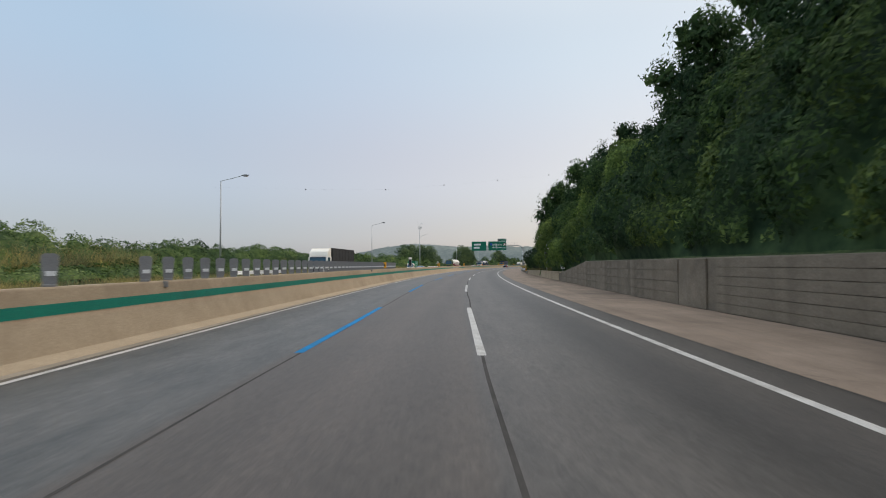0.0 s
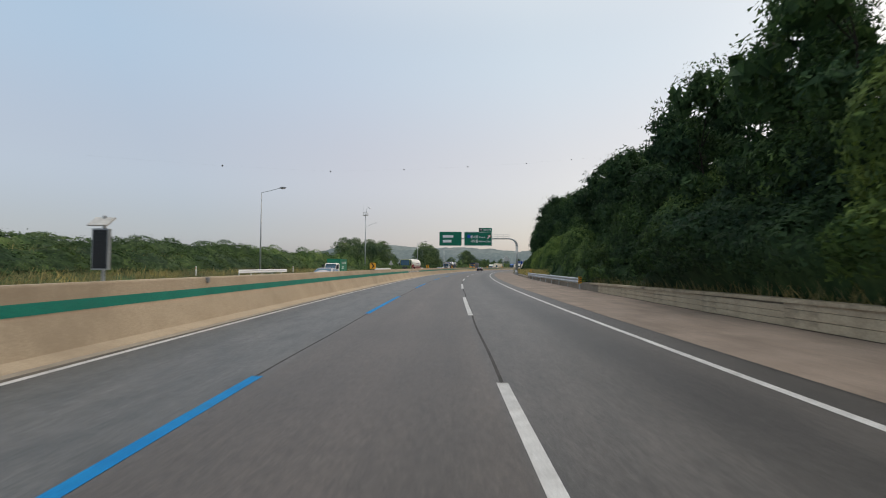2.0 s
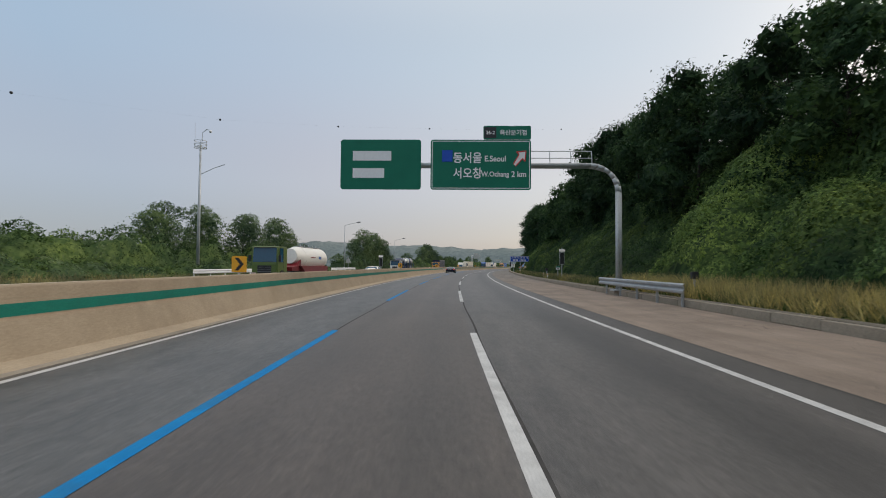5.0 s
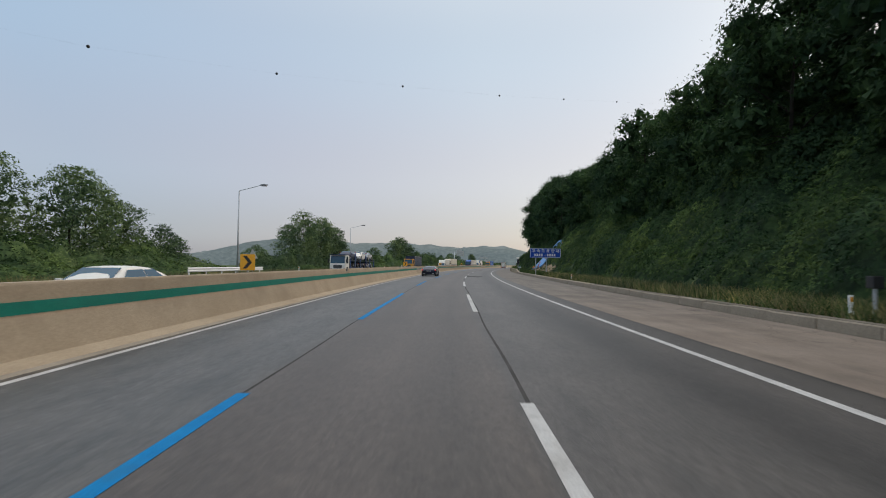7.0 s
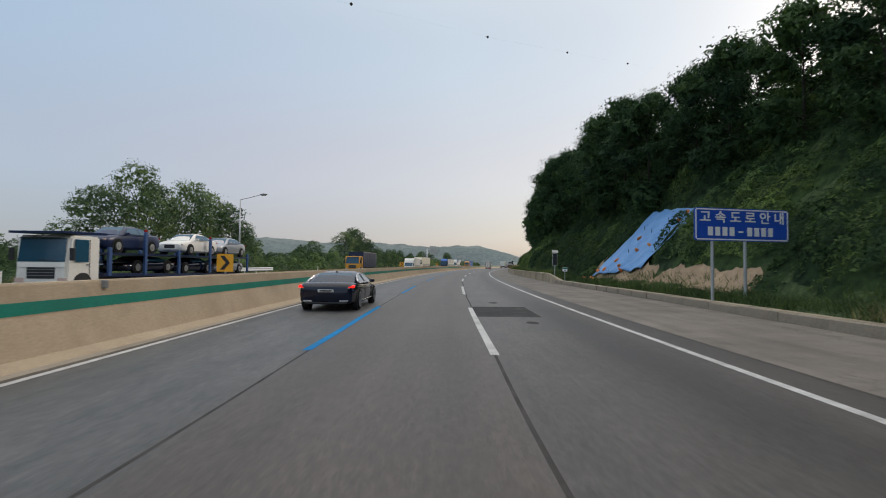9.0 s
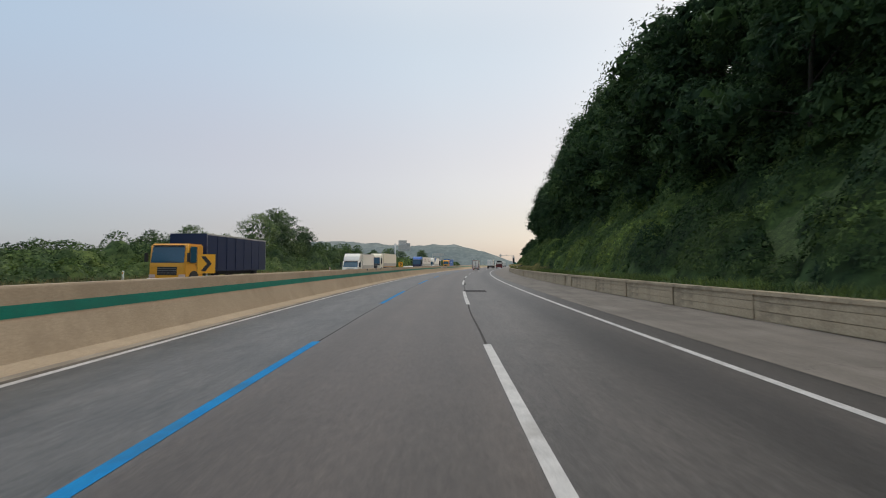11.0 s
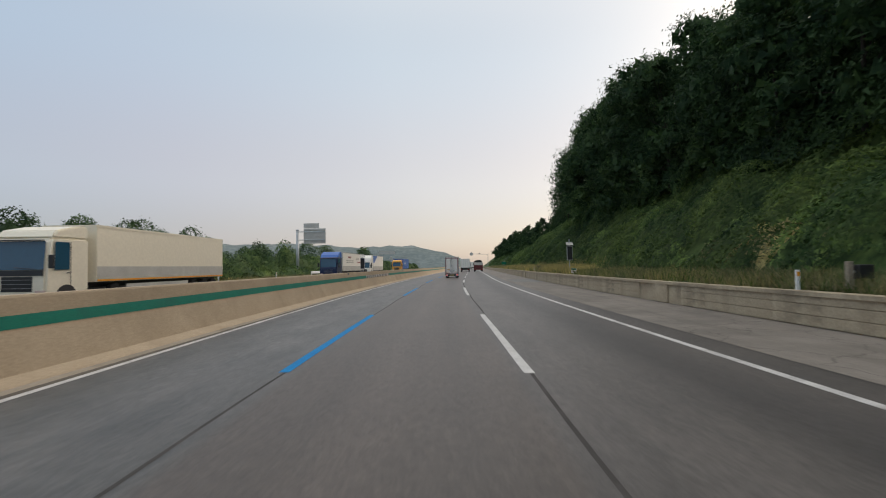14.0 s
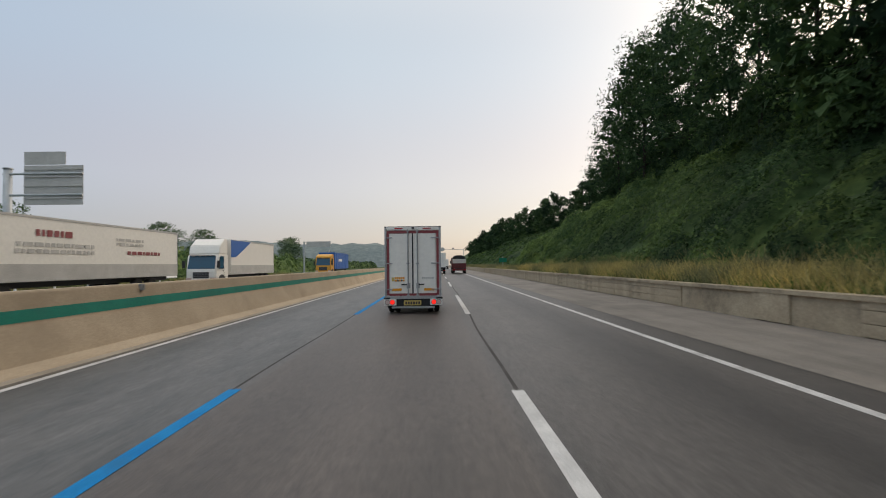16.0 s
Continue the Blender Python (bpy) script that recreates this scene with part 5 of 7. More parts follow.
# blue tarpaulin pegged over a slipped bank, with sandbags and bare earth
def bank(name, s0, s1, f0, f1, mat, lift, n=18, k=10, sag=0.06, skew=0.0, folds=0.0, ragged=0.0):
    verts, faces = [], []
    for i in range(n + 1):
        for j in range(k + 1):
            a, b = i / n, j / k
            s = s0 + (s1 - s0) * a + skew * b
            lo = float(np.interp(a, [0, 1], f0))
            hi = float(np.interp(a, [0, 1], f1))
            hi += ragged * float(ripple(s * 4.0, 2.0, 5.0))
            u = float(foot(s)) + lo + (hi - lo) * b
            z = float(hill(s, u)) + lift + sag * float(ripple(s * 5, u * 7, 3.0)) + sag * 0.5 * float(ripple(s * 13, u * 17, 1.0)) + folds * math.sin(a * 24 + 1.6 * math.sin(b * 5)) * (0.5 + 0.5 * math.sin(a * 7 + b * 3))
            verts.append(W(s, u, z))
    for i in range(n):
        for j in range(k):
            a = i * (k + 1) + j
            faces.append((a, a + 1, a + k + 2, a + k + 1))
    return raw(name, verts, faces, mat, smooth=True)


earth = bank("bare_bank", 232, 256, (1.8, 1.8), (2.9, 4.6), "bare_earth", 0.14, 70, 18, 0.26, ragged=0.7)
tagged(earth, "slipped bare brown earth on the bank", "earth bank", kind="structure")
tp = bank("tarpaulin", 245.5, 254.4, (2.9, 2.3), (6.6, 6.9), "tarp", 0.42, 60, 24, 0.1, -0.8, folds=0.09)
tp.modifiers.new("thickness", "SOLIDIFY").thickness = 0.02
tagged(tp, "wrinkled blue tarpaulin pegged over the slipped bank", "tarpaulin")
bag = bmesh.new()
bmesh.ops.create_uvsphere(bag, u_segments=10, v_segments=6, radius=1.0, matrix=Matrix.Diagonal((0.24, 0.16, 0.1, 1)))
bag_me = bpy.data.meshes.new("sandbag")
bag.to_mesh(bag_me)
bag.free()
bag_me.materials.append(M["sandbag"])
bag_me.shade_smooth()
for s, d in ((253.6, 2.55), (252.4, 2.7), (251.6, 3.4), (249.2, 4.1), (247.6, 4.4), (250.9, 4.9), (246.4, 5.9), (248.6, 2.7), (254.2, 2.2), (255.2, 1.9), (252.9, 2.0), (246.2, 6.4), (249.8, 3.0)):
    u = float(foot(s)) + d
    o = new("sandbag", bag_me)
    o.matrix_basis = at(s, u, float(hill(s, u)) + (0.5 if d > 2.3 else 0.2), s * 50) @ pose(0, 0, 0, 0, -40, 0)
    tagged(o, "orange sandbag weighing down the blue tarpaulin", "sandbag", "sandbags")
for s, d in ((249.5, 5.3), (247.3, 5.2), (251.6, 5.6), (248.2, 6.0), (250.6, 4.0)):
    u = float(foot(s)) + d
    o = new("peg", bpy.data.meshes.new("peg"))
    b = T((0, 0, 0), (0, 0.05, 0.34), 0.035, 0.02, 6)
    b.to_mesh(o.data)
    b.free()
    o.data.materials.append(M["black"])
    o.matrix_basis = at(s, u, float(hill(s, u)) + 0.35)
    tagged(o, "dark wooden peg holding the blue tarpaulin", "peg", "tarpaulin pegs")

# back of a sign beyond the other carriageway
e = thing("road_sign", at(416.7, -28.1, float(left_land(416.5, -28.4)) - 0.05), "back of a grey road sign on a thick steel pole", "road sign")
part("pole", T((-0.75, 0.25, 0), (-0.75, 0.25, 8.1), 0.27, 0.24, 16), "lamp_pole", e, smooth=True)
part("pole_cap", T((-0.75, 0.25, 8.1), (-0.75, 0.25, 8.16), 0.3, 0.28, 16), "lamp_pole", e)
for z in (6.35, 7.75):
    part("arm", pipe(bmesh.new(), [(-1.0, 0.2, z), (4.2, 0.1, z)], 0.08, 8), "lamp_pole", e)
b = part("board", B(0.35, 4.2, 0.16, 0.2, 5.7, 8.3, 0.02), "sign_back", e)
for z in (6.1, 6.9, 7.5, 8.0):
    part("rib", B(0.4, 4.15, 0.1, 0.16, z, z + 0.09), "sign_back", b)
part("upper_board", B(0.35, 3.05, 0.16, 0.2, 8.34, 9.2, 0.02), "sign_back", e)
e = thing("gantry", at(486, -28, 0), "distant grey sign gantry beside the other carriageway", "sign gantry")
part("pole", T((0, 0, 0), (0, 0, 6.6), 0.18, 0.16, 10), "lamp_pole", e)
for z in (5.6, 6.5):
    part("arm", T((-0.2, 0, z), (5.4, 0, z), 0.06, 0.06, 8), "lamp_pole", e)
b = part("board", B(0.5, 5.4, -0.1, -0.04, 5.5, 6.6, 0.02), "sign_back", e)
for x in (1.4, 2.9, 4.4):
    part("rib", B(x, x + 0.1, -0.04, 0.03, 5.5, 6.6), "sign_back", b)
e = thing("triangle_sign", at(504, -26.8, 0), "back of a grey triangular warning sign on a tall post", "road sign")
part("post", T((0, 0, -0.2), (0, 0, 4.6), 0.07), "steel", e)
part("board", prism(bmesh.new(), [(-0.9, 4.0), (0.9, 4.0), (0.0, 5.4)], -0.1, -0.06), "sign_back", e)
e = thing("triangle_sign", at(186, -26.6, float(left_land(186, -26.6))), "back of a grey triangular warning sign", "road sign")
part("post", T((0, 0, 0), (0, 0, 2.6), 0.05), "steel", e)
part("board", prism(bmesh.new(), [(-0.7, 2.0), (0.7, 2.0), (0.0, 3.25)], -0.1, -0.06), "sign_back", e)
e = thing("triangle_sign", at(226, -27.4, float(left_land(226, -27.4))), "back of a grey triangular warning sign", "road sign")
part("post", T((0, 0, 0), (0, 0, 2.6), 0.05), "steel", e)
part("board", prism(bmesh.new(), [(-0.7, 2.0), (0.7, 2.0), (0.0, 3.25)], -0.1, -0.06), "sign_back", e)
# small black camera boxes behind the kerb
for s, u in ((344.7, 8.75), (390.2, 8.75)):
    e = thing("sensor_box", at(s, u, float(wall_top(s))), "black sensor box beside a short grey post", "sensor box", "sensor boxes")
    part("post", B(-0.3, -0.17, -0.06, 0.06, -0.1, 0.78, 0.015), "kerb", e, "grey concrete post")
    part("bracket", B(-0.17, -0.1, -0.03, 0.03, 0.5, 0.56), "steel", e)
    part("housing", B(-0.12, 0.26, -0.14, 0.14, 0.36, 0.7, 0.04), "black", e)
for s, u in ((176.5, 9.9), (150.5, 10.2), (140.2, 10.2)):
    e = thing("sensor_box", at(s, u, float(wall_top(s))), "small black sensor box on a short post", "sensor box", "sensor boxes")
    part("post", T((0, 0, -0.1), (0, 0, 0.8), 0.05), "steel", e)
    part("housing", B(-0.14, 0.14, -0.12, 0.12, 0.8, 1.12, 0.03), "black", e)

# marker balls on a power line that crosses high over the road
e = thing("power_line", Matrix(), "thin overhead cable with dark marker balls", "power line")
BALLS = [(221.5, -106.8, 41), (256, -78, 45), (286, -53, 51), (314, -26, 57), (347, 2, 64), (377, 26, 71), (408, 50, 78)]
bm = bmesh.new()
pts = [W(190, -133, 38)] + [W(*b) for b in BALLS] + [W(470, 100, 92)]
pipe(bm, pts, 0.004, 4)
part("cable", bm, "cable", e)
for p in BALLS:
    bm = bmesh.new()
    bmesh.ops.create_uvsphere(bm, u_segments=12, v_segments=8, radius=0.34, matrix=Matrix.Translation(W(*p)))
    part("marker_ball", bm, "black", e, "dark marker ball")

# patches in the asphalt
def blotch(name, s, u, rs_, ru, mat, label, n=22, z=0.003):
    vs = [W(s + rs_ * math.sin(6.283 * i / n) * (0.8 + 0.35 * noise.noise(Vector((i * 0.7, s, 0)))), u + ru * math.cos(6.283 * i / n) * (0.8 + 0.35 * noise.noise(Vector((i * 0.9, u, 3)))), z) for i in range(n)]
    tagged(raw(name, vs, [tuple(range(n))], mat), label, "road patch", kind="structure")


def repair(s0, s1, u0, u1):
    tagged(loft("road_patch", s0, s1, 0.6, [(u0, 0.0028), ((u0 + u1) / 2, 0.0028), (u1, 0.0028)], "patch"), "dark rectangular asphalt repair in the lane", "road patch", kind="structure")


repair(227.5, 231.2, 0.0, 2.05)
repair(288.8, 291.1, 0.0, 1.32)
blotch("road_patch", 233.2, 1.05, 0.5, 0.24, "tar", "small dark asphalt blotch in the lane")
blotch("road_patch", 226.0, 1.5, 0.4, 0.22, "tar", "small dark asphalt blotch in the lane")
blotch("road_patch", 301.0, 0.2, 2.6, 0.05, "patch", "narrow dark asphalt repair beside the dashes")
# scuffs on the barrier face
for s, z, r in ((302.3, 0.42, 0.4), (309, 0.5, 0.22), (309.2, 0.85, 0.12), (314, 0.55, 0.14), (322, 0.5, 0.18), (160, 0.3, 0.25), (226, 0.35, 0.2), (100, 0.36, 0.2)):
    vs = []
    for i in range(18):
        a = 6.283 * i / 18
        q = 0.75 + 0.5 * noise.noise(Vector((i * 0.8, s, z)))
        zz = max(0.34, z + 0.6 * r * q * math.sin(a))
        fu = face(zz) if zz > 0.62 else -7.5 - (zz - 0.28) * 0.16 / 0.34
        vs.append(W(s + r * q * math.cos(a), fu + 0.004, zz))
    raw("scuff", vs, [tuple(range(18))], M["scuff"], bar)

# precast courses of the wall, and kerb stones
def box_mesh(name, x0, x1, y0, y1, z0, z1, mat, bevel=0.0):
    me = bpy.data.meshes.new(name)
    bm = B(x0, x1, y0, y1, z0, z1)
    if bevel:
        bmesh.ops.bevel(bm, geom=[x for x in bm.edges], offset=bevel, segments=1, affect="EDGES")
    bm.to_mesh(me)
    bm.free()
    me.materials.append(M[mat])
    return me


rw = random.Random(5)
for s0, s1, rows_, length, h in ((-30, 6.6, 6, 3.05, 1.74), (9.6, 26, 4, 5.4, 1.74), (26.3, 36.6, 4, 2.55, 1.74), (38, 57.7, 3, 4.9, 0.74), (57.6, 78, 3, 4.6, 0.6), (264.4, 295.6, 3, 5.18, 0.8), (298.7, 327.4, 3, 4.75, 0.8), (330.4, 352, 3, 5.35, 0.8), (356, 394.4, 3, 6.39, 0.83), (402, 470, 3, 6.7, 0.84)):
    ch = h / rows_
    n = int((s1 - s0) / length)
    me = box_mesh("wall_block", -0.045, 0.0, 0.006, length - 0.006, 0.007, ch - 0.007, "old_wall" if s0 < 36 else "wall_panel", 0.004)
    for i in range(n):
        for r in range(rows_):
            s = s0 + i * length
            if ch * (r + 1) > float(wall_top(s + length)) + 0.06:
                continue
            o = new("wall_block", me)
            o.parent = wl if s < 200 else wl2
            o.matrix_basis = at(s, float(foot(s + length / 2)) - 0.012 + 0.012 * rw.random() * 1.2, ch * r + 0.015)
for s in (7.3, 296.5, 328.2, 353.0, 396.5):
    me = box_mesh("wall_pier", -0.08, 0.0, 0, 1.4, 0, float(wall_top(s)) - 0.02, "old_wall" if s < 20 else "wall_panel", 0.015)
    o = new("wall_pier", me)
    o.parent = wl if s < 200 else wl2
    o.matrix_basis = at(s, float(foot(s)) - 0.01, 0.01)
for s0, s1, wall in ((36.5, 78, wl), (263, 480, wl2)):
    o = loft("coping", s0, s1, 2, lambda s: [(foot(s) + 0.01, wall_top(s) - 0.07), (foot(s) - 0.11, wall_top(s) - 0.06), (foot(s) - 0.11, wall_top(s) + 0.045), (foot(s) + 0.3, wall_top(s) + 0.05), (foot(s) + 0.3, wall_top(s) - 0.07)], "wall_panel", wall, closed=True, caps=True)
me = box_mesh("kerb_stone", -0.12, 0.14, 0.015, 1.985, -0.02, 0.3, "kerb", 0.02)
for i in range(72):
    s = 115 + 2 * i
    o = new("kerb_stone", me)
    o.parent = wl
    o.matrix_basis = at(s, float(foot(s)) - 0.02 + rw.gauss(0, 0.012), rw.gauss(0, 0.012), rw.gauss(0, 0.35)) @ pose(0, 0, 0, rw.gauss(0, 0.25), rw.gauss(0, 1.6), 0)

# speed-camera arm and a small sign further along the verge
e = thing("camera_gantry", at(562, 8.6, 0.8), "slim grey arm over the road with a round sign", "sign gantry")
part("pole", T((0, 0, 0), (0, 0, 6.4), 0.13, 0.11, 10), "lamp_pole", e)
part("arm", pipe(bmesh.new(), [(0, 0, 6.0), (-8.0, 0, 6.3)], 0.08, 8), "lamp_pole", e)
part("round_sign", tube(bmesh.new(), (-7.6, -0.1, 6.2), (-7.6, -0.05, 6.2), 0.75, 0.75, 20), "sign_back", e)
part("camera_box", B(-4.2, -3.6, -0.3, 0.1, 6.3, 6.7, 0.02), "grey_plastic", e)
e = thing("road_sign", at(462, 9.4, 0.85), "small blue-green roadside sign on a post", "road sign")
part("post", T((0, 0.05, -0.2), (0, 0.05, 1.9), 0.05), "steel", e)
part("board", B(-0.6, 0.6, -0.02, 0.03, 1.0, 1.65, 0.02), "sign_green", e)

vr = np.random.RandomState(31)
n = 260
drop = vr.rand(n) ** 1.3
P = Wn(52.6 + 0.35 * drop + vr.normal(0, 0.1, n) * (1.3 - drop), 8.55 + 0.25 * (1 - drop) * vr.rand(n), 0.92 - 0.72 * drop)
me = foliage("creeper", leaf_verts(P, np.tile(np.array([-0.9, -0.3, 0.3]), (n, 1)), 0.06 * (0.6 + 0.8 * vr.rand(n)), vr), "vine")
tagged(new("creeper", me), "green creeper hanging over the coping of the wall", "creepers", kind="stuff")

# old fence above the first wall, half lost in the creepers
fence = thing("wire_fence", at(20, 9.4, 2.0), "leaning steel post fence with wires among creepers", "fence")


def on_fence(s, z, du=0.0):
    return fence.matrix_basis.inverted() @ W(s, 9.4 + du, z)


for s, z in ((18.1, 4.25), (22.6, 4.1)):
    part("post", T(on_fence(s, 1.6), on_fence(s + 0.04, z), 0.055, 0.05, 8), "grey_plastic", fence)
part("strut", T(on_fence(22.7, 4.1), on_fence(20.8, 1.9, -0.25), 0.05, 0.05, 8), "grey_plastic", fence, "slanting steel strut")
for k in range(2):
    part("wire", pipe(bmesh.new(), [on_fence(s, z - 0.15 - 0.42 * k, 0.01) for s, z in ((18.1, 4.25), (22.6, 4.1), (28.8, 3.3))], 0.008, 5), "cable", fence)

# orange flowers in the verge before the gantry
fl = np.random.RandomState(3)
n = 260
pt = fl.normal(0, 0.2, (n, 3)) * np.array([1, 1, 0.7])
sp = np.array(W(116.2, 9.5, 0.95))
me = leaf_mesh("flowering_plant", pt + sp, np.tile(np.array([-0.5, -0.5, 0.6]), (n, 1)), 0.05 * (0.6 + 0.8 * fl.rand(n)), "orange", fl)
tagged(new("flowering_plant", me), "clump of bright orange flowers in the verge", "flowers", kind="stuff")


# ---- vehicles ----
def disc(bm, x, y, z, r, w, n=20):
    """Wheel-like cylinder with its axis along x."""
    return tube(bm, (x - w / 2, y, z), (x + w / 2, y, z), r, r, n)


def wheel(parent, x, y, r, w=0.22, rim_mat="alu", spokes=0):
    side = 1 if x > 0 else -1
    bm = disc(bmesh.new(), x, y, r, r, w, 22)
    bmesh.ops.bevel(bm, geom=[e for e in bm.edges if len(e.link_faces) == 2 and max(len(f.verts) for f in e.link_faces) > 4], offset=0.025, segments=2, affect="EDGES")
    wh = part("wheel", bm, "rubber", parent, "black tyre")
    xo = x + side * w / 2
    if spokes:
        part("rim_well", disc(bmesh.new(), xo - side * 0.01, y, r, r * 0.72, 0.03, 22), "black", wh)
        bm = bmesh.new()
        for i in range(spokes):
            a = 6.283 * i / spokes
            for da in (-0.09, 0.09):
                tube(bm, (xo + side * 0.012, y, r), (xo + side * 0.012, y + math.cos(a + da) * r * 0.7, r + math.sin(a + da) * r * 0.7), 0.02, 0.014, 5)
        for i in range(24):
            a, b = 6.283 * i / 24, 6.283 * (i + 1) / 24
            tube(bm, (xo + side * 0.008, y + math.cos(a) * r * 0.71, r + math.sin(a) * r * 0.71), (xo + side * 0.008, y + math.cos(b) * r * 0.71, r + math.sin(b) * r * 0.71), 0.018, 0.018, 5)
        part("rim", bm, rim_mat, wh, "bright alloy rim")
    else:
        part("rim", disc(bmesh.new(), xo, y, r, r * 0.58, 0.03, 16), rim_mat, wh)
        part("hub", disc(bmesh.new(), xo + side * 0.02, y, r, r * 0.25, 0.06, 10), rim_mat, wh)
    return wh


def quad(name, pts, mat, parent, label=""):
    """A thin pane with a little thickness, from four corners."""
    p = [Vector(q) for q in pts]
    nrm = (p[1] - p[0]).cross(p[3] - p[0]).normalized() * 0.006
    bm = bmesh.new()
    a = [bm.verts.new(q + nrm) for q in p]
    b = [bm.verts.new(q - nrm) for q in p]
    bm.faces.new(a)
    bm.faces.new(b[::-1])
    for i in range(4):
        bm.faces.new((a[i], b[i], b[(i + 1) % 4], a[(i + 1) % 4]))
    bmesh.ops.recalc_face_normals(bm, faces=bm.faces)
    return part(name, bm, mat, parent, label)


def skin(rings, name, mat, parent, label="", smooth=True):
    """Joins rings of points into a closed shell."""
    bm = bmesh.new()
    vs = [[bm.verts.new(p) for p in r] for r in rings]
    k = len(rings[0])
    for a, b in zip(vs, vs[1:]):
        for i in range(k):
            bm.faces.new((a[i], a[(i + 1) % k], b[(i + 1) % k], b[i]))
    bm.faces.new(vs[0][::-1])
    bm.faces.new(vs[-1])
    bmesh.ops.recalc_face_normals(bm, faces=bm.faces)
    ob = part(name, bm, mat, parent, label)
    if smooth:
        ob.data.shade_smooth()
        ob.data.set_sharp_from_angle(angle=radians(38))
    return ob


def sedan(m, mat, label, length=4.9, width=1.86, height=1.45, group="cars", detail=False, front_lamps=True):
    e = thing("car", m, label, "car", group)
    L, Wd, H = length / 5.2, width / 1.9, height / 1.47

    def ring(y, hw, lo, top):
        hw *= Wd
        lo, top, y = lo * H, top * H, y * L
        mid = lo + (top - lo) * 0.5
        r = [(0, lo), (hw * 0.84, lo), (hw * 0.97, lo + 0.1), (hw, mid), (hw * 0.985, mid + (top - mid) * 0.5), (hw * 0.95, top - 0.05), (hw * 0.86, top), (0, top + 0.025)]
        return [(x, y, z) for x, z in r] + [(-x, y, z) for x, z in r[-2:0:-1]]
    skin([ring(*q) for q in ((-2.6, 0.78, 0.45, 0.9), (-2.52, 0.88, 0.3, 1.0), (-2.3, 0.93, 0.24, 1.05), (-1.7, 0.95, 0.2, 1.07), (-0.5, 0.95, 0.19, 1.0), (0.9, 0.95, 0.19, 0.97),
                             (1.5, 0.94, 0.2, 0.93), (2.1, 0.91, 0.21, 0.85), (2.42, 0.84, 0.24, 0.77), (2.58, 0.68, 0.36, 0.68))], "body", mat, e)

    def hoop(y, wb, wt, zb, zt):
        wb, wt, zb, zt, y = wb * Wd, wt * Wd, zb * H, zt * H, y * L
        r = [(0, zb), (wb, zb), (wt + (wb - wt) * 0.45, zb + (zt - zb) * 0.6), (wt, zt - 0.03), (wt * 0.82, zt), (0, zt + 0.012)]
        return [(x, y, z) for x, z in r] + [(-x, y, z) for x, z in r[-2:0:-1]]
    skin([hoop(*q) for q in ((-1.95, 0.8, 0.78, 1.02, 1.07), (-1.45, 0.87, 0.7, 1.0, 1.28), (-0.95, 0.9, 0.64, 1.0, 1.42), (-0.3, 0.91, 0.63, 0.98, 1.47), (0.35, 0.91, 0.64, 0.97, 1.44), (0.85, 0.9, 0.7, 0.95, 1.24), (1.38, 0.86, 0.78, 0.92, 0.97))], "cabin", mat, e)

    def P(x, y, z):
        return (x * Wd, y * L, z * H)
    quad("rear_window", [P(-0.68, -1.86, 1.09), P(0.68, -1.86, 1.09), P(0.56, -1.1, 1.405), P(-0.56, -1.1, 1.405)], "glass", e, "dark rear window")
    quad("windscreen", [P(-0.72, 1.3, 1.0), P(0.72, 1.3, 1.0), P(0.58, 0.5, 1.42), P(-0.58, 0.5, 1.42)], "glass", e, "dark windscreen")
    for sd in (-1, 1):
        if detail:
            arch_ = [(-1.62, 1.075), (-1.5, 1.17), (-1.22, 1.285), (-0.85, 1.36), (-0.35, 1.39), (0.15, 1.375), (0.5, 1.31), (0.98, 1.07), (0.99, 1.035), (-1.5, 1.04)]
            out_ = [Vector(P(sd * (0.922 - (z - 1.03) * 0.63), y, z)) for y, z in arch_]
            bm = bmesh.new()
            rim_ = [bm.verts.new(q + Vector((sd * 0.004, 0, 0))) for q in out_]
            back_ = [bm.verts.new(q - Vector((sd * 0.02, 0, 0))) for q in out_]
            bm.faces.new(rim_)
            bm.faces.new(back_[::-1])
            for i in range(len(out_)):
                bm.faces.new((rim_[i], back_[i], back_[(i + 1) % len(out_)], rim_[(i + 1) % len(out_)]))
            bmesh.ops.recalc_face_normals(bm, faces=bm.faces)
            part("side_window", bm, "glass", e, "dark bluish side window")
            bm = bmesh.new()
            pipe(bm, out_ + out_[:1], 0.016, 6)
            pipe(bm, [out_[0], out_[1], out_[2]], 0.034, 6)
            part("window_trim", bm, "chrome", e, "bright chrome window trim")
            pillar = [P(sd * 0.918, -0.42, 1.04), P(sd * 0.918, -0.33, 1.04), P(sd * 0.71, -0.28, 1.385), P(sd * 0.71, -0.36, 1.385)]
            quad("door_pillar", [(x + sd * 0.012, y, z) for x, y, z in pillar], "black", e)
            for y in (-1.5, -0.4, 0.95):
                part("door_gap", pipe(bmesh.new(), [P(sd * 0.952, y, 0.36), P(sd * 0.956, y + 0.02, 0.62), P(sd * 0.935, y + 0.04, 0.94)], 0.006, 5), "black", e)
            part("shoulder_crease", pipe(bmesh.new(), [P(sd * 0.943, -2.05, 0.9), P(sd * 0.947, -0.5, 0.86), P(sd * 0.94, 1.3, 0.8)], 0.008, 5), mat, e)
            part("wheel_vent", B(min(sd * 0.945, sd * 0.962) * Wd, max(sd * 0.945, sd * 0.962) * Wd, 1.1 * L, 1.14 * L, 0.5 * H, 0.76 * H, 0.005), "chrome", e)
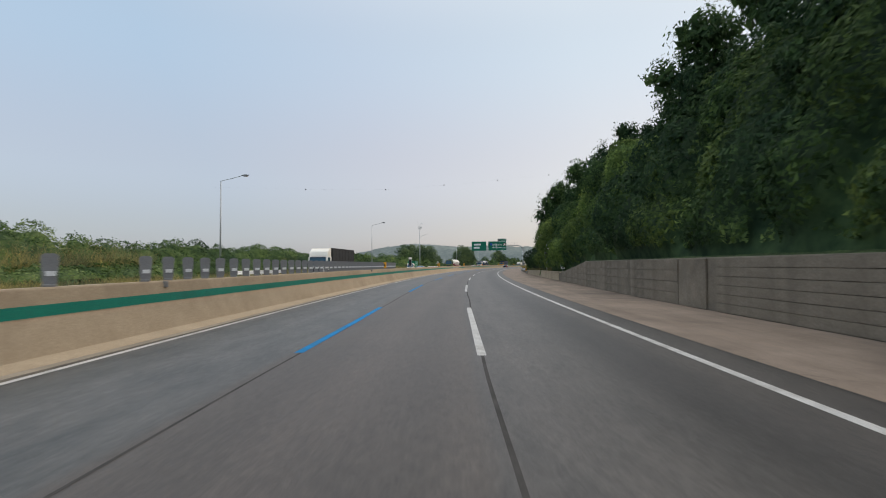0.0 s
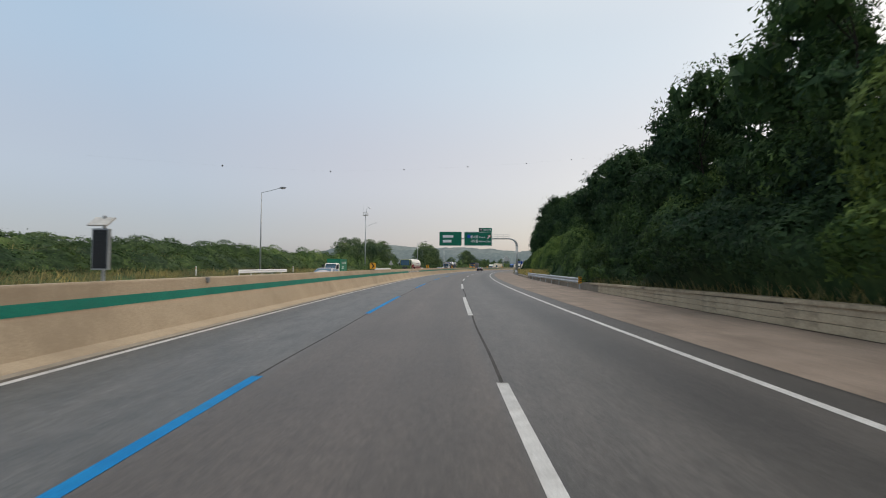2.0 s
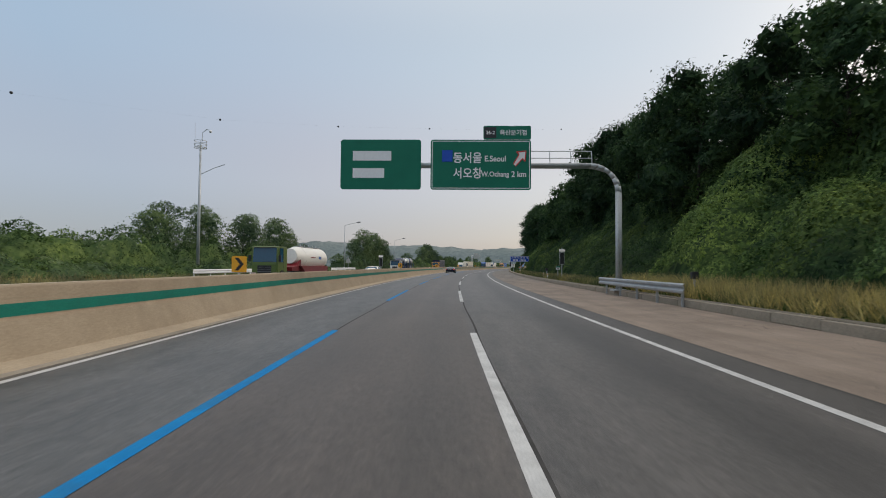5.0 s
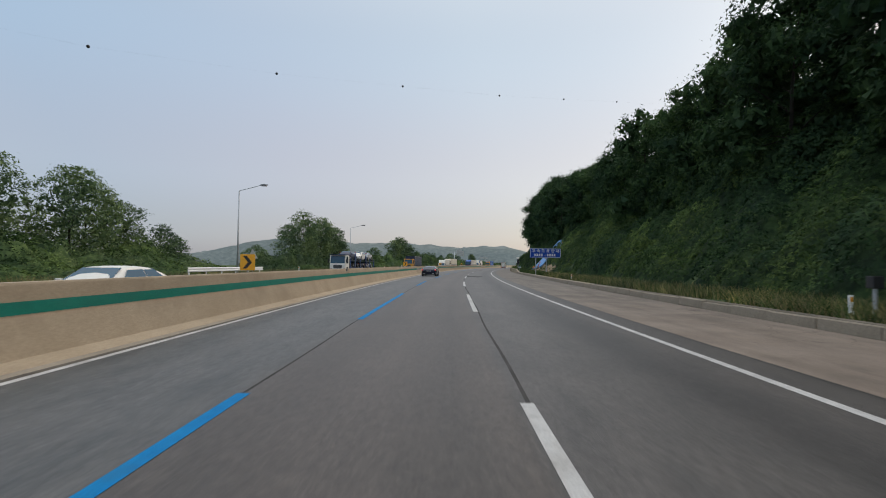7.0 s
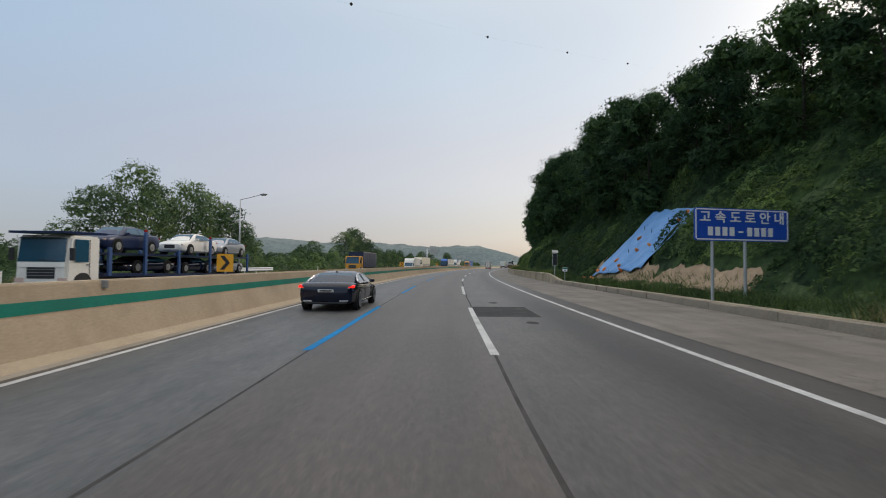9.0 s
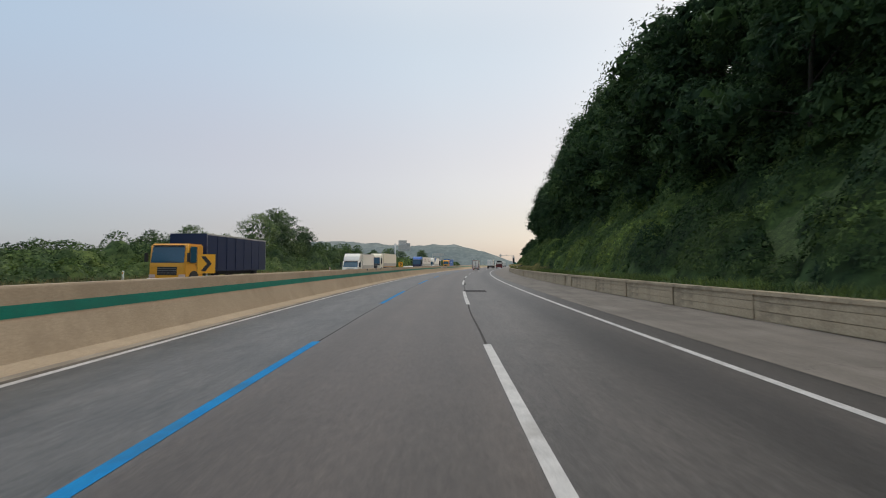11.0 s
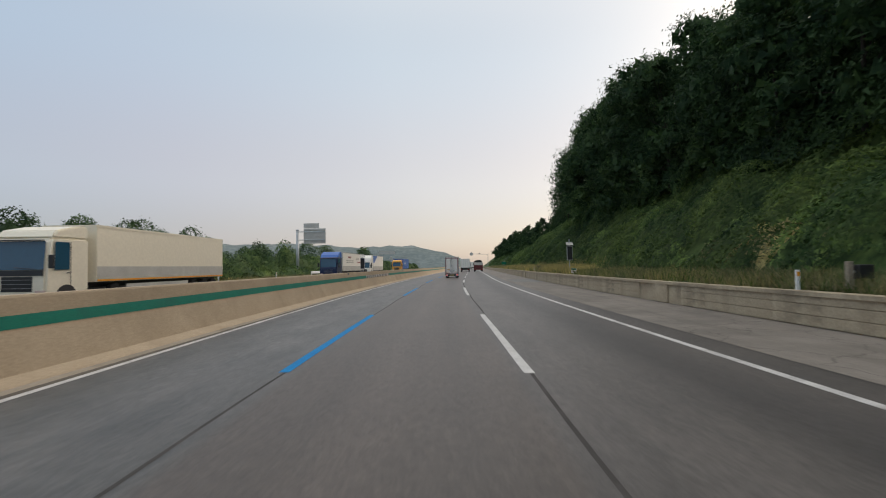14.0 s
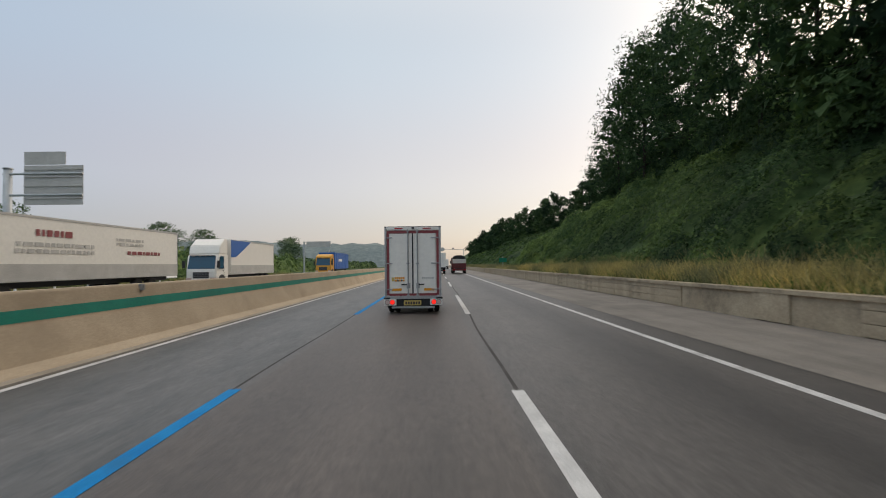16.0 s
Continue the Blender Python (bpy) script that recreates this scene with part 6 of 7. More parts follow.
        for y0, y1, y2, y3, nm in () if detail else ((-1.42, -0.42, -0.42, -0.98, "side_window"), (-0.36, 0.95, 0.42, -0.36, "side_window")):
            quad(nm, [P(sd * 0.915, y0, 1.04), P(sd * 0.925, y1, 1.03), P(sd * 0.70, y2, 1.36), P(sd * 0.70, y3, 1.37)], "glass", e)
        if detail:
            part("sill_trim", pipe(bmesh.new(), [P(sd * 0.955, -1.0, 0.33), P(sd * 0.955, 1.1, 0.33)], 0.012, 6), "chrome", e)
            part("bumper_trim", pipe(bmesh.new(), [P(sd * 0.94, -2.28, 0.42), P(sd * 0.955, -1.95, 0.44)], 0.012, 6), "chrome", e)
            for y in (-0.35, 0.35):
                part("door_handle", B(min(sd * 0.94, sd * 0.965) * Wd, max(sd * 0.94, sd * 0.965) * Wd, y * L - 0.1 - 0.25, y * L + 0.1 - 0.25, 0.86 * H, 0.89 * H, 0.006), mat, e)
        mr = part("mirror", B(min(sd * 0.93, sd * 1.1) * Wd, max(sd * 0.93, sd * 1.1) * Wd, 0.78 * L, 0.92 * L, 0.98 * H, 1.11 * H, 0.03), mat, e)
        rw_ = 0.365 if detail else 0.345
        for y in (-1.66 if detail else -1.55, 1.62):
            arch = part("wheel_arch", disc(bmesh.new(), sd * 0.865 * Wd, y * L, rw_, rw_ + 0.04, 0.19, 24), "black", e)
            wheel(e, sd * 0.87 * Wd, y * L, rw_, 0.24, "grey_plastic" if detail else "alu", 7 if detail else 0)
        lt = prism(bmesh.new(), [(sd * 0.9 * Wd, 0.885 * H), (sd * 0.2 * Wd, 0.868 * H), (sd * 0.2 * Wd, 0.89 * H), (sd * 0.8 * Wd, 0.915 * H), (sd * 0.84 * Wd, 0.965 * H), (sd * 0.9 * Wd, 0.97 * H)], -2.57 * L, -2.46 * L)
        part("tail_lamp", lt, "tail" if detail else "lens_red", e, "lit red tail lamp" if detail else "")
        if detail:
            bm = prism(bmesh.new(), [(-2.54 * L, 0.88 * H), (-2.42 * L, 0.89 * H), (-2.3 * L, 0.965 * H), (-2.33 * L, 0.985 * H), (-2.54 * L, 0.965 * H)], sd * 0.86 * Wd, sd * 0.932 * Wd, "x")
            part("tail_lamp", bm, "tail", e, "lit red tail lamp")
            part("exhaust_trim", B(min(sd * 0.45, sd * 0.75) * Wd, max(sd * 0.45, sd * 0.75) * Wd, -2.6 * L, -2.5 * L, 0.36 * H, 0.42 * H, 0.01), "chrome", e)
        part("headlamp", B(min(sd * 0.5, sd * 0.82) * Wd, max(sd * 0.5, sd * 0.82) * Wd, 2.3 * L, 2.5 * L, 0.62 * H, 0.72 * H, 0.02), "lens_clear", e)
    part("grille", B(-0.35 * Wd, 0.35 * Wd, 2.5 * L, 2.6 * L, 0.42 * H, 0.66 * H, 0.02), "black", e)
    pl = part("number_plate", B(-0.26, 0.26, -2.62 * L, -2.585 * L, 0.72 * H, 0.83 * H), "plate_white", e)
    part("bar", B(-0.2, 0.2, -2.63 * L, -2.6205 * L, 0.75 * H, 0.8 * H), "ink", pl)
    if detail:
        part("boot_trim", B(-0.8 * Wd, 0.8 * Wd, -2.595 * L, -2.56 * L, 0.865 * H, 0.885 * H), "chrome", e)
        part("rear_valance", B(-0.7 * Wd, 0.7 * Wd, -2.6 * L, -2.5 * L, 0.28 * H, 0.36 * H, 0.02), "black", e)
        part("aerial_fin", prism(bmesh.new(), [(-1.05 * L, 1.42 * H), (-0.8 * L, 1.45 * H), (-1.04 * L, 1.49 * H)], -0.02, 0.02, "x"), mat, e)
    return e


def cab(e, w, h, length, y_front, mat, z0=0.45, deflector=0.0, grille="black", lower="white_body", rake=0.25, panel=None):
    """Cab-over-engine lorry cab whose front is at y_front; returns the cab part."""
    y = y_front
    hw = w / 2
    side = [(y - length, z0), (y - 0.05, z0), (y, z0 + 0.25), (y - 0.02, z0 + (h - z0) * 0.42), (y - rake, h - 0.12), (y - rake - 0.15, h), (y - length, h)]
    bm = prism(bmesh.new(), side, -hw, hw, "x")
    for v in bm.verts:      # the face is a little narrower than the doors
        if v.co.y > y - rake - 0.12:
            v.co.x *= 0.93
    bmesh.ops.bevel(bm, geom=list(bm.edges), offset=0.085, segments=3, affect="EDGES")
    c = part("cab", bm, mat, e)
    c.data.shade_smooth()
    c.data.set_sharp_from_angle(angle=radians(35))
    zb, zt = z0 + (h - z0) * 0.47, h - 0.16
    yb, yt = y - 0.02 - rake * 0.09, y - rake * 0.94
    quad("windscreen", [(-hw * 0.85, yb + 0.02, zb), (hw * 0.85, yb + 0.02, zb), (hw * 0.82, yt + 0.02, zt), (-hw * 0.82, yt + 0.02, zt)], "glass", c, "dark windscreen")
    quad("front_panel", [(-hw * 0.85, y + 0.012, zb - 0.24), (hw * 0.85, y + 0.012, zb - 0.24), (hw * 0.85, yb + 0.022, zb - 0.015), (-hw * 0.85, yb + 0.022, zb - 0.015)], panel or mat, c)
    part("sun_visor", B(-hw * 0.78, hw * 0.78, yt, yt + 0.16, zt + 0.01, zt + 0.05, 0.01), "black", c)
    part("wiper", pipe(bmesh.new(), [(-hw * 0.6, yb + 0.05, zb + 0.03), (hw * 0.1, yb + 0.03, zb + 0.1)], 0.012, 5), "black", c)
    for sd in (-1, 1):
        x = sd * (hw + 0.004)
        quad("side_window", [(x, y - 0.35, zb), (x, y - min(1.15, length - 0.15), zb), (x, y - min(1.15, length - 0.15), zt - 0.02), (x, y - rake - 0.18, zt - 0.02)], "glass", c)
        part("door_gap", B(min(x - sd * 0.01, x), max(x - sd * 0.01, x), y - min(1.24, length - 0.06), y - min(1.22, length - 0.04), z0 + 0.1, zt), "black", c)
        part("door_handle", B(min(x, x + sd * 0.03), max(x, x + sd * 0.03), y - min(1.15, length - 0.12), y - min(1.0, length - 0.27), zb - 0.16, zb - 0.11, 0.008), "black", c)
        part("mirror", B(min(x, x + sd * 0.2), max(x, x + sd * 0.2), y - 0.1, y, zb + 0.05, zb + 0.6, 0.02), "black", c)
        part("headlamp", B(min(sd * hw * 0.6, sd * hw * 0.92), max(sd * hw * 0.6, sd * hw * 0.92), y - 0.05, y + 0.02, z0 + 0.14, z0 + 0.34, 0.02), "lens_clear", c)
        part("wheel_cover", disc(bmesh.new(), sd * (hw - 0.1), y - length * 0.45, z0 + 0.0, min(0.55, z0 + 0.15), 0.22, 20), "black", c)
    part("grille", B(-hw * 0.5, hw * 0.5, y - 0.03, y + 0.015, z0 + 0.3, z0 + (h - z0) * 0.36, 0.03), grille, c)
    for i in range(3):
        z = z0 + 0.42 + i * ((h - z0) * 0.38 - 0.44) / 3
        part("grille_bar", B(-hw * 0.48, hw * 0.48, y + 0.014, y + 0.03, z, z + 0.025), "grey_plastic", c)
    part("bumper", B(-hw, hw, y - 0.2, y + 0.06, z0 - 0.15, z0 + 0.12, 0.04), lower, c)
    pl = part("number_plate", B(-0.26, 0.26, y + 0.06, y + 0.075, z0 - 0.08, z0 + 0.06), "plate", c)
    part("bar", B(-0.2, 0.2, y + 0.0752, y + 0.08, z0 - 0.03, z0 + 0.02), "ink", pl)
    if deflector:
        d = [(y - length, h - 0.02), (y - rake - 0.1, h - 0.02), (y - rake - 0.35, h + deflector * 0.55), (y - length * 0.75, h + deflector), (y - length, h + deflector)]
        bm = prism(bmesh.new(), d, -hw * 0.95, hw * 0.95, "x")
        bmesh.ops.bevel(bm, geom=list(bm.edges), offset=0.06, segments=2, affect="EDGES")
        part("roof_deflector", bm, mat, c)
    return c


def chassis(e, w, y0, y1, z, axles, r):
    part("chassis", B(-w * 0.3, w * 0.3, y0, y1, z - 0.25, z), "black", e)
    for y in axles:
        for sd in (-1, 1):
            wheel(e, sd * (w / 2 - 0.17), y, r, 0.28)


def cargo_box(e, w, y0, y1, z0, z1, mat, trim="alu", skirt=None, stripe=None, ribs=True):
    bx = part("cargo_box", B(-w / 2, w / 2, y0, y1, z0, z1, 0.03), mat, e)
    for sd in (-1, 1):
        a, b = sorted((sd * w / 2, sd * (w / 2 + 0.02)))
        part("edge_rail", B(a, b, y0, y1, z1 - 0.1, z1 + 0.005), trim, bx)
        if skirt:
            part("side_board", B(a, b, y0 + 0.02, y1 - 0.02, z0 + 0.02, z0 + (z1 - z0) * 0.27), skirt, bx, "lower side boards")
        if stripe:
            part("reflective_stripe", B(*sorted((sd * (w / 2 + 0.021), sd * (w / 2 + 0.03))), y0 + 0.05, y1 - 0.05, z0 + 0.03, z0 + 0.11), stripe, bx)
        n = max(2, int((y1 - y0) / 1.3)) if ribs else 1
        for i in range(n + 1):
            y = y0 + 0.03 + (y1 - y0 - 0.06) * i / n
            part("side_rib", B(a, b + (0.002 if sd > 0 else 0), y - 0.015, y + 0.015, z0 + 0.02, z1 - 0.1), mat if 0 < i < n else trim, bx)
    part("front_frame", B(-w / 2 - 0.01, w / 2 + 0.01, y1 - 0.005, y1 + 0.02, z0, z1), mat, bx)
    return bx


BARS = random.Random(9)


def bars_on_side(bx, w, y0, y1, z0, z1, mat, rows_):
    """Unreadable lettering on a box side as plain bars."""
    for sd in (-1, 1):
        a, b = sorted((sd * (w / 2 + 0.022), sd * (w / 2 + 0.028)))
        for i in range(rows_):
            z = z0 + (z1 - z0) * i / rows_
            y = y0
            while y < y1:
                q = 0.15 + 0.3 * BARS.random()
                part("bar", B(a, b, y, min(y1, y + q), z, z + (z1 - z0) / rows_ * 0.6), mat, bx)
                y += q + 0.1


# small white box lorry that runs ahead of the camera
PX, PZ = 245.0, 775.0


def small_box_truck(m):
    e = thing("box_truck", m, "small white box truck with red-trimmed rear doors and lit tail lamps", "truck")

    def X(px):
        return (px - 375) / PX

    def Z(pz):
        return (PZ - pz) / PX
    w = 1.84
    bx = part("cargo_box", B(-w / 2, w / 2, 0.02, 3.15, 0.58, 2.84, 0.02), "white_body", e)
    part("roof_rim", B(-w / 2 - 0.01, w / 2 + 0.01, 0.0, 3.17, 2.83, 2.865), "black", bx)
    # corner posts, sill, header
    for sd in (-1, 1):
        part("corner_post", B(*sorted((sd * 0.86, sd * 0.925)), -0.03, 0.03, 0.56, 2.83, 0.008), "alu", bx)
        part("red_trim", B(*sorted((sd * 0.775, sd * 0.85)), -0.025, 0.02, Z(625), Z(108)), "red_trim", bx)
        part("side_rail", B(*sorted((sd * 0.92, sd * 0.935)), 0.03, 3.1, 0.58, 0.68), "alu", bx)
    part("header", B(-0.86, 0.86, -0.03, 0.02, Z(105), Z(78), 0.006), "white_body", bx)
    part("red_trim", B(-0.775, 0.775, -0.024, 0.02, Z(130), Z(108)), "red_trim", bx)
    part("red_trim", B(-0.775, 0.775, -0.024, 0.02, Z(630), Z(612)), "red_trim", bx)
    part("sill", B(-0.9, 0.9, -0.05, 0.03, Z(655), Z(632), 0.006), "alu", bx)
    for x0, x1 in ((X(188), X(368)), (X(380), X(558))):
        d = part("rear_door", B(x0, x1, -0.02, 0.015, Z(611), Z(131), 0.006), "white_body", bx)
        cx = x1 - 0.13 if x1 < 0.1 else x0 + 0.13
        part("lock_bar", T((cx, -0.045, Z(645)), (cx, -0.045, Z(98)), 0.022, 0.022, 8), "alu", d)
        for pz in (110, 372, 625):
            part("bar_bracket", B(cx - 0.05, cx + 0.05, -0.06, -0.02, Z(pz) - 0.02, Z(pz) + 0.02, 0.005), "alu", d)
        for pz in (165, 370, 578):
            xh = x0 if x0 < -0.3 else x1
            part("hinge", B(xh - 0.15, xh + 0.1, -0.05, -0.022, Z(pz) - 0.018, Z(pz) + 0.018, 0.006), "alu", d)
            part("hinge_knuckle", B(-0.92 if xh < 0 else 0.86, -0.86 if xh < 0 else 0.92, -0.06, -0.03, Z(pz) - 0.06, Z(pz) + 0.06, 0.006), "alu", d)
        part("handle", B(cx - (0.22 if cx < 0 else -0.04), cx + (-0.04 if cx < 0 else 0.22), -0.07, -0.05, Z(545), Z(535)), "black", d)
        part("latch_box", B(cx - 0.05, cx + 0.07, -0.06, -0.022, Z(570), Z(530), 0.006), "alu", d)
    part("door_seal", B(X(369), X(379), -0.028, -0.005, Z(611), Z(131)), "black", bx)
    for x0, x1 in ((X(205), X(283)), (X(463), X(545))):
        part("reflector", B(x0, x1, -0.03, -0.021, Z(590), Z(571)), "orange", bx, "orange reflector")
    for i in range(5):
        part("bar", B(X(232) + i * 0.064, X(232) + i * 0.064 + 0.05, -0.027, -0.021, Z(497), Z(480)), "orange", bx)
        part("bar", B(X(232) + i * 0.064, X(232) + i * 0.064 + 0.052, -0.027, -0.021, Z(515), Z(501)), "ink" if i % 2 else "orange", bx)
    part("emblem", B(X(205), X(228), -0.027, -0.021, Z(513), Z(482)), "plate", bx)
    for i in range(6):
        part("bar", B(X(448) + i * 0.066, X(448) + i * 0.066 + 0.045, -0.027, -0.021, Z(496), Z(482)), "sign_back", bx)
    for x0, x1 in ((X(230), X(295)), (X(457), X(522))):
        part("marker_lamp", B(x0, x1, -0.045, -0.03, Z(95), Z(86), 0.004), "lens_red", bx)
    part("rear_camera", B(X(368), X(386), -0.07, -0.03, Z(96), Z(80), 0.01), "black", bx)
    # lamp clusters, plate and underrun
    for sd in (-1, 1):
        cl = part("lamp_cluster", B(*sorted((sd * 0.55, sd * 0.95)), -0.06, 0.05, Z(706), Z(655), 0.012), "white_body", e)
        for xx, mt, nm in ((0.675, "tail", "lit red tail lamp"), (0.835, "lens_clear", "clear indicator lamp")):
            part("lamp_rim", tube(bmesh.new(), (sd * xx, -0.068, Z(680)), (sd * xx, -0.05, Z(680)), 0.088, 0.092, 18), "grey_plastic", cl)
            part("lamp", tube(bmesh.new(), (sd * xx, -0.075, Z(680)), (sd * xx, -0.05, Z(680)), 0.07, 0.08, 18), mt, cl, nm)
        part("lamp_step", B(*sorted((sd * 0.75, sd * 0.96)), -0.07, 0.05, Z(656), Z(642), 0.008), "black", e)
        part("mudflap", B(*sorted((sd * 0.42, sd * 0.85)), 0.25, 0.28, 0.16, 0.5), "rubber", e)
        for dx in (0.52, 0.72):
            wheel(e, sd * (dx + 0.04), 0.75, 0.27, 0.17)
        wheel(e, sd * 0.74, 3.5, 0.27, 0.18)
    pl = part("number_plate", B(X(300), X(440), -0.05, -0.03, Z(706), Z(667), 0.004), "plate", e, "yellow number plate")
    for i in range(6):
        part("bar", B(X(312) + i * 0.085, X(312) + i * 0.085 + 0.055, -0.056, -0.0505, Z(698), Z(676)), "ink", pl)
    part("bumper_beam", B(-0.7, 0.7, -0.02, 0.08, Z(730), Z(716), 0.01), "alu", e)
    part("cross_member", B(-0.85, 0.85, 0.03, 0.15, Z(712), Z(655)), "black", e)
    part("chassis", B(-0.4, 0.4, 0.1, 4.4, 0.3, 0.55), "black", e)
    part("cab", prism(bmesh.new(), [(3.25, 0.35), (4.75, 0.35), (4.8, 0.9), (4.35, 1.75), (4.15, 1.88), (3.25, 1.88)], -0.83, 0.83, "x"), "white_body", e)
    return e


small_box_truck(at(400.6, -1.63, 0))

# larger lorries further ahead
e = thing("lorry", at(467, -0.7, 0), "white box lorry with dark rear frame, seen from behind", "truck")
bx = cargo_box(e, 2.45, 0, 8.5, 1.05, 3.55, "white_body")
for i in range(4):
    part("rear_door_rib", B(-1.1 + i * 0.62, -1.06 + i * 0.62, -0.03, -0.001, 1.1, 3.5), "alu", bx)
part("rear_frame", B(-1.2, 1.2, -0.04, 0.0, 1.0, 1.12), "black", bx)
chassis(e, 2.4, 0.1, 9.5, 1.05, (1.6, 2.8, 8.8), 0.48)
part("bumper", B(-1.15, 1.15, -0.05, 0.1, 0.5, 0.68, 0.02), "black", e)
for sd in (-1, 1):
    part("tail_lamp", B(*sorted((sd * 0.8, sd * 1.12)), -0.07, -0.05, 0.53, 0.65), "lens_red", e)
cab(e, 2.4, 2.9, 1.8, 10.6, "white_body", 0.6)

e = thing("dump_truck", at(470, 2.9, 0), "dark red dump truck with a covered load, seen from behind", "truck")
body = part("tipper_body", prism(bmesh.new(), [(-1.22, 0.95), (1.22, 0.95), (1.25, 2.2), (-1.25, 2.2)], 0, 5.2), "dark_red", e)
part("tailgate", B(-1.18, 1.18, -0.06, -0.001, 1.0, 1.75, 0.02), "dark_red", body)
part("net_gate", B(-1.15, 1.15, -0.05, -0.001, 1.78, 2.5, 0.02), "sign_back", body, "grey upper tailgate")
for i in range(5):
    part("gate_rib", B(-1.1 + i * 0.53, -1.02 + i * 0.53, -0.1, -0.06, 1.0, 1.75), "dark_red", body)
bm = prism(bmesh.new(), [(-1.2, 2.2), (1.2, 2.2), (1.05, 2.85), (0.6, 3.15), (-0.6, 3.15), (-1.05, 2.85)], 0.1, 5.0)
bmesh.ops.bevel(bm, geom=list(bm.edges), offset=0.12, segments=2, affect="EDGES")
part("load_cover", bm, "canvas", body, "dark canvas cover over the load")
chassis(e, 2.45, 0.2, 6.5, 0.95, (1.0, 2.3, 6.0), 0.5)
part("bumper", B(-1.2, 1.2, -0.1, 0.1, 0.5, 0.85, 0.02), "dark_red", e)
for sd in (-1, 1):
    part("tail_lamp", B(*sorted((sd * 0.75, sd * 1.15)), -0.12, -0.1, 0.58, 0.75), "lens_red", e)
    part("mudflap", B(*sorted((sd * 0.7, sd * 1.2)), 0.3, 0.33, 0.15, 0.7), "rubber", e)
cab(e, 2.45, 2.85, 1.8, 7.4, "dark_red", 0.7)
sedan(at(520, -1.8, 0), M["dark_red"], "small red car far ahead in the lane", 4.5, 1.8, 1.45, "cars ahead")
for s, u, h in ((560, 1.8, 3.4), (590, -1.8, 3.6), (610, 1.9, 3.5)):
    e = thing("lorry", at(s, u, 0), "white box lorry far ahead, seen from behind", "truck", "lorries far ahead")
    cargo_box(e, 2.45, 0, 8, 1.0, h, "white_body")
    chassis(e, 2.4, 0.1, 9.4, 1.0, (1.5, 2.7, 8.6), 0.48)
    cab(e, 2.4, 2.8, 1.8, 10.2, "white_body", 0.6)

# black saloon overtaking in the inner lane
sedan(at(231.2, -4.93, 0), M["black_car"], "glossy black saloon car with lit red tail lamps", 5.15, 1.9, 1.32, "", True)


# ---- oncoming traffic ----
def oncoming(s, u):
    return at(s, u, 0, 180)


# oncoming vehicles: local y points back along the road, fronts at y = 0
e = thing("lorry", oncoming(47.9, -18.2), "white-cabbed lorry with a black canvas cargo cover", "truck")
cab(e, 2.4, 2.75, 1.9, 0, "white_body", 0.55, 0.95)
bx = cargo_box(e, 2.46, -12.4, -2.1, 1.35, 3.75, "canvas", "canvas")
part("drop_side", B(-1.25, 1.25, -12.42, -2.08, 0.95, 1.36, 0.01), "gutter", e, "pale cargo side boards")
chassis(e, 2.4, -12.2, -1.9, 0.95, (-1.0, -9.0, -10.3), 0.48)
for i in range(5):
    for sd in (-1, 1):
        part("side_marker", B(*sorted((sd * 1.25, sd * 1.27)), -11.4 + i * 1.9, -10.7 + i * 1.9, 0.84, 0.92), "orange", e)

e = thing("van", oncoming(109.5, -18.2), "small truck with a white cab and a green box", "truck")
cab(e, 1.72, 1.95, 1.7, 0, "white_body", 0.4, 0, "black", "white_body", 0.55)
bx = cargo_box(e, 1.85, -5.2, -1.75, 0.6, 2.55, "green_body", "green_body")
bars_on_side(bx, 1.85, -4.6, -2.4, 1.9, 2.2, "sign_white", 2)
bars_on_side(bx, 1.85, -3.4, -2.4, 1.2, 1.6, "sign_white", 2)
chassis(e, 1.7, -5.0, -0.6, 0.62, (-0.9, -4.0), 0.3)

e = thing("tanker_lorry", oncoming(160.5, -16.9), "green lorry towing a white and red powder tanker", "truck")
cab(e, 2.45, 3.2, 2.2, 0, "green_cab", 0.55, 0.0, "black", "green_cab", 0.15)
chassis(e, 2.4, -15.8, -1.5, 1.0, (-1.3, -4.2, -11.5, -12.8, -14.1), 0.5)
bm = bmesh.new()
tube(bm, (0, -15.6, 2.25), (0, -8.0, 2.25), 1.2, 1.2, 28)
tube(bm, (0, -8.0, 2.25), (0, -6.2, 2.45), 1.2, 0.75, 28)
tube(bm, (0, -16.1, 2.25), (0, -15.6, 2.25), 0.8, 1.2, 28)
tk = part("tank", bm, "white_body", e, smooth=False)
tk.data.shade_smooth()
tk.data.set_sharp_from_angle(angle=radians(40))
bm = prism(bmesh.new(), [(-15.7, 0.85), (-7.4, 0.85), (-6.3, 1.45), (-15.9, 1.45)], -1.22, 1.22, "x")
part("lower_skirt", bm, "tank_red", e, "dark red lower skirt")
part("front_frame", prism(bmesh.new(), [(-7.2, 1.0), (-4.4, 1.0), (-4.4, 1.35), (-6.0, 1.5), (-7.0, 2.2)], -0.9, 0.9, "x"), "tank_red", e, "red front frame")
part("walkway", B(-0.35, 0.35, -15.4, -8.2, 3.43, 3.5), "alu", tk)
for y in range(6):
    part("walkway_post", B(-0.38, -0.34, -15.2 + y * 1.35, -15.16 + y * 1.35, 3.45, 3.72), "alu", tk)
for sd in (-1, 1):
    part("logo_bar", B(*sorted((sd * 1.19, sd * 1.205)), -11.0, -9.4, 2.3, 2.42), "red_trim", tk)
    part("logo_bar", B(*sorted((sd * 1.19, sd * 1.205)), -13.2, -12.2, 2.2, 2.5), "blue_body", tk)

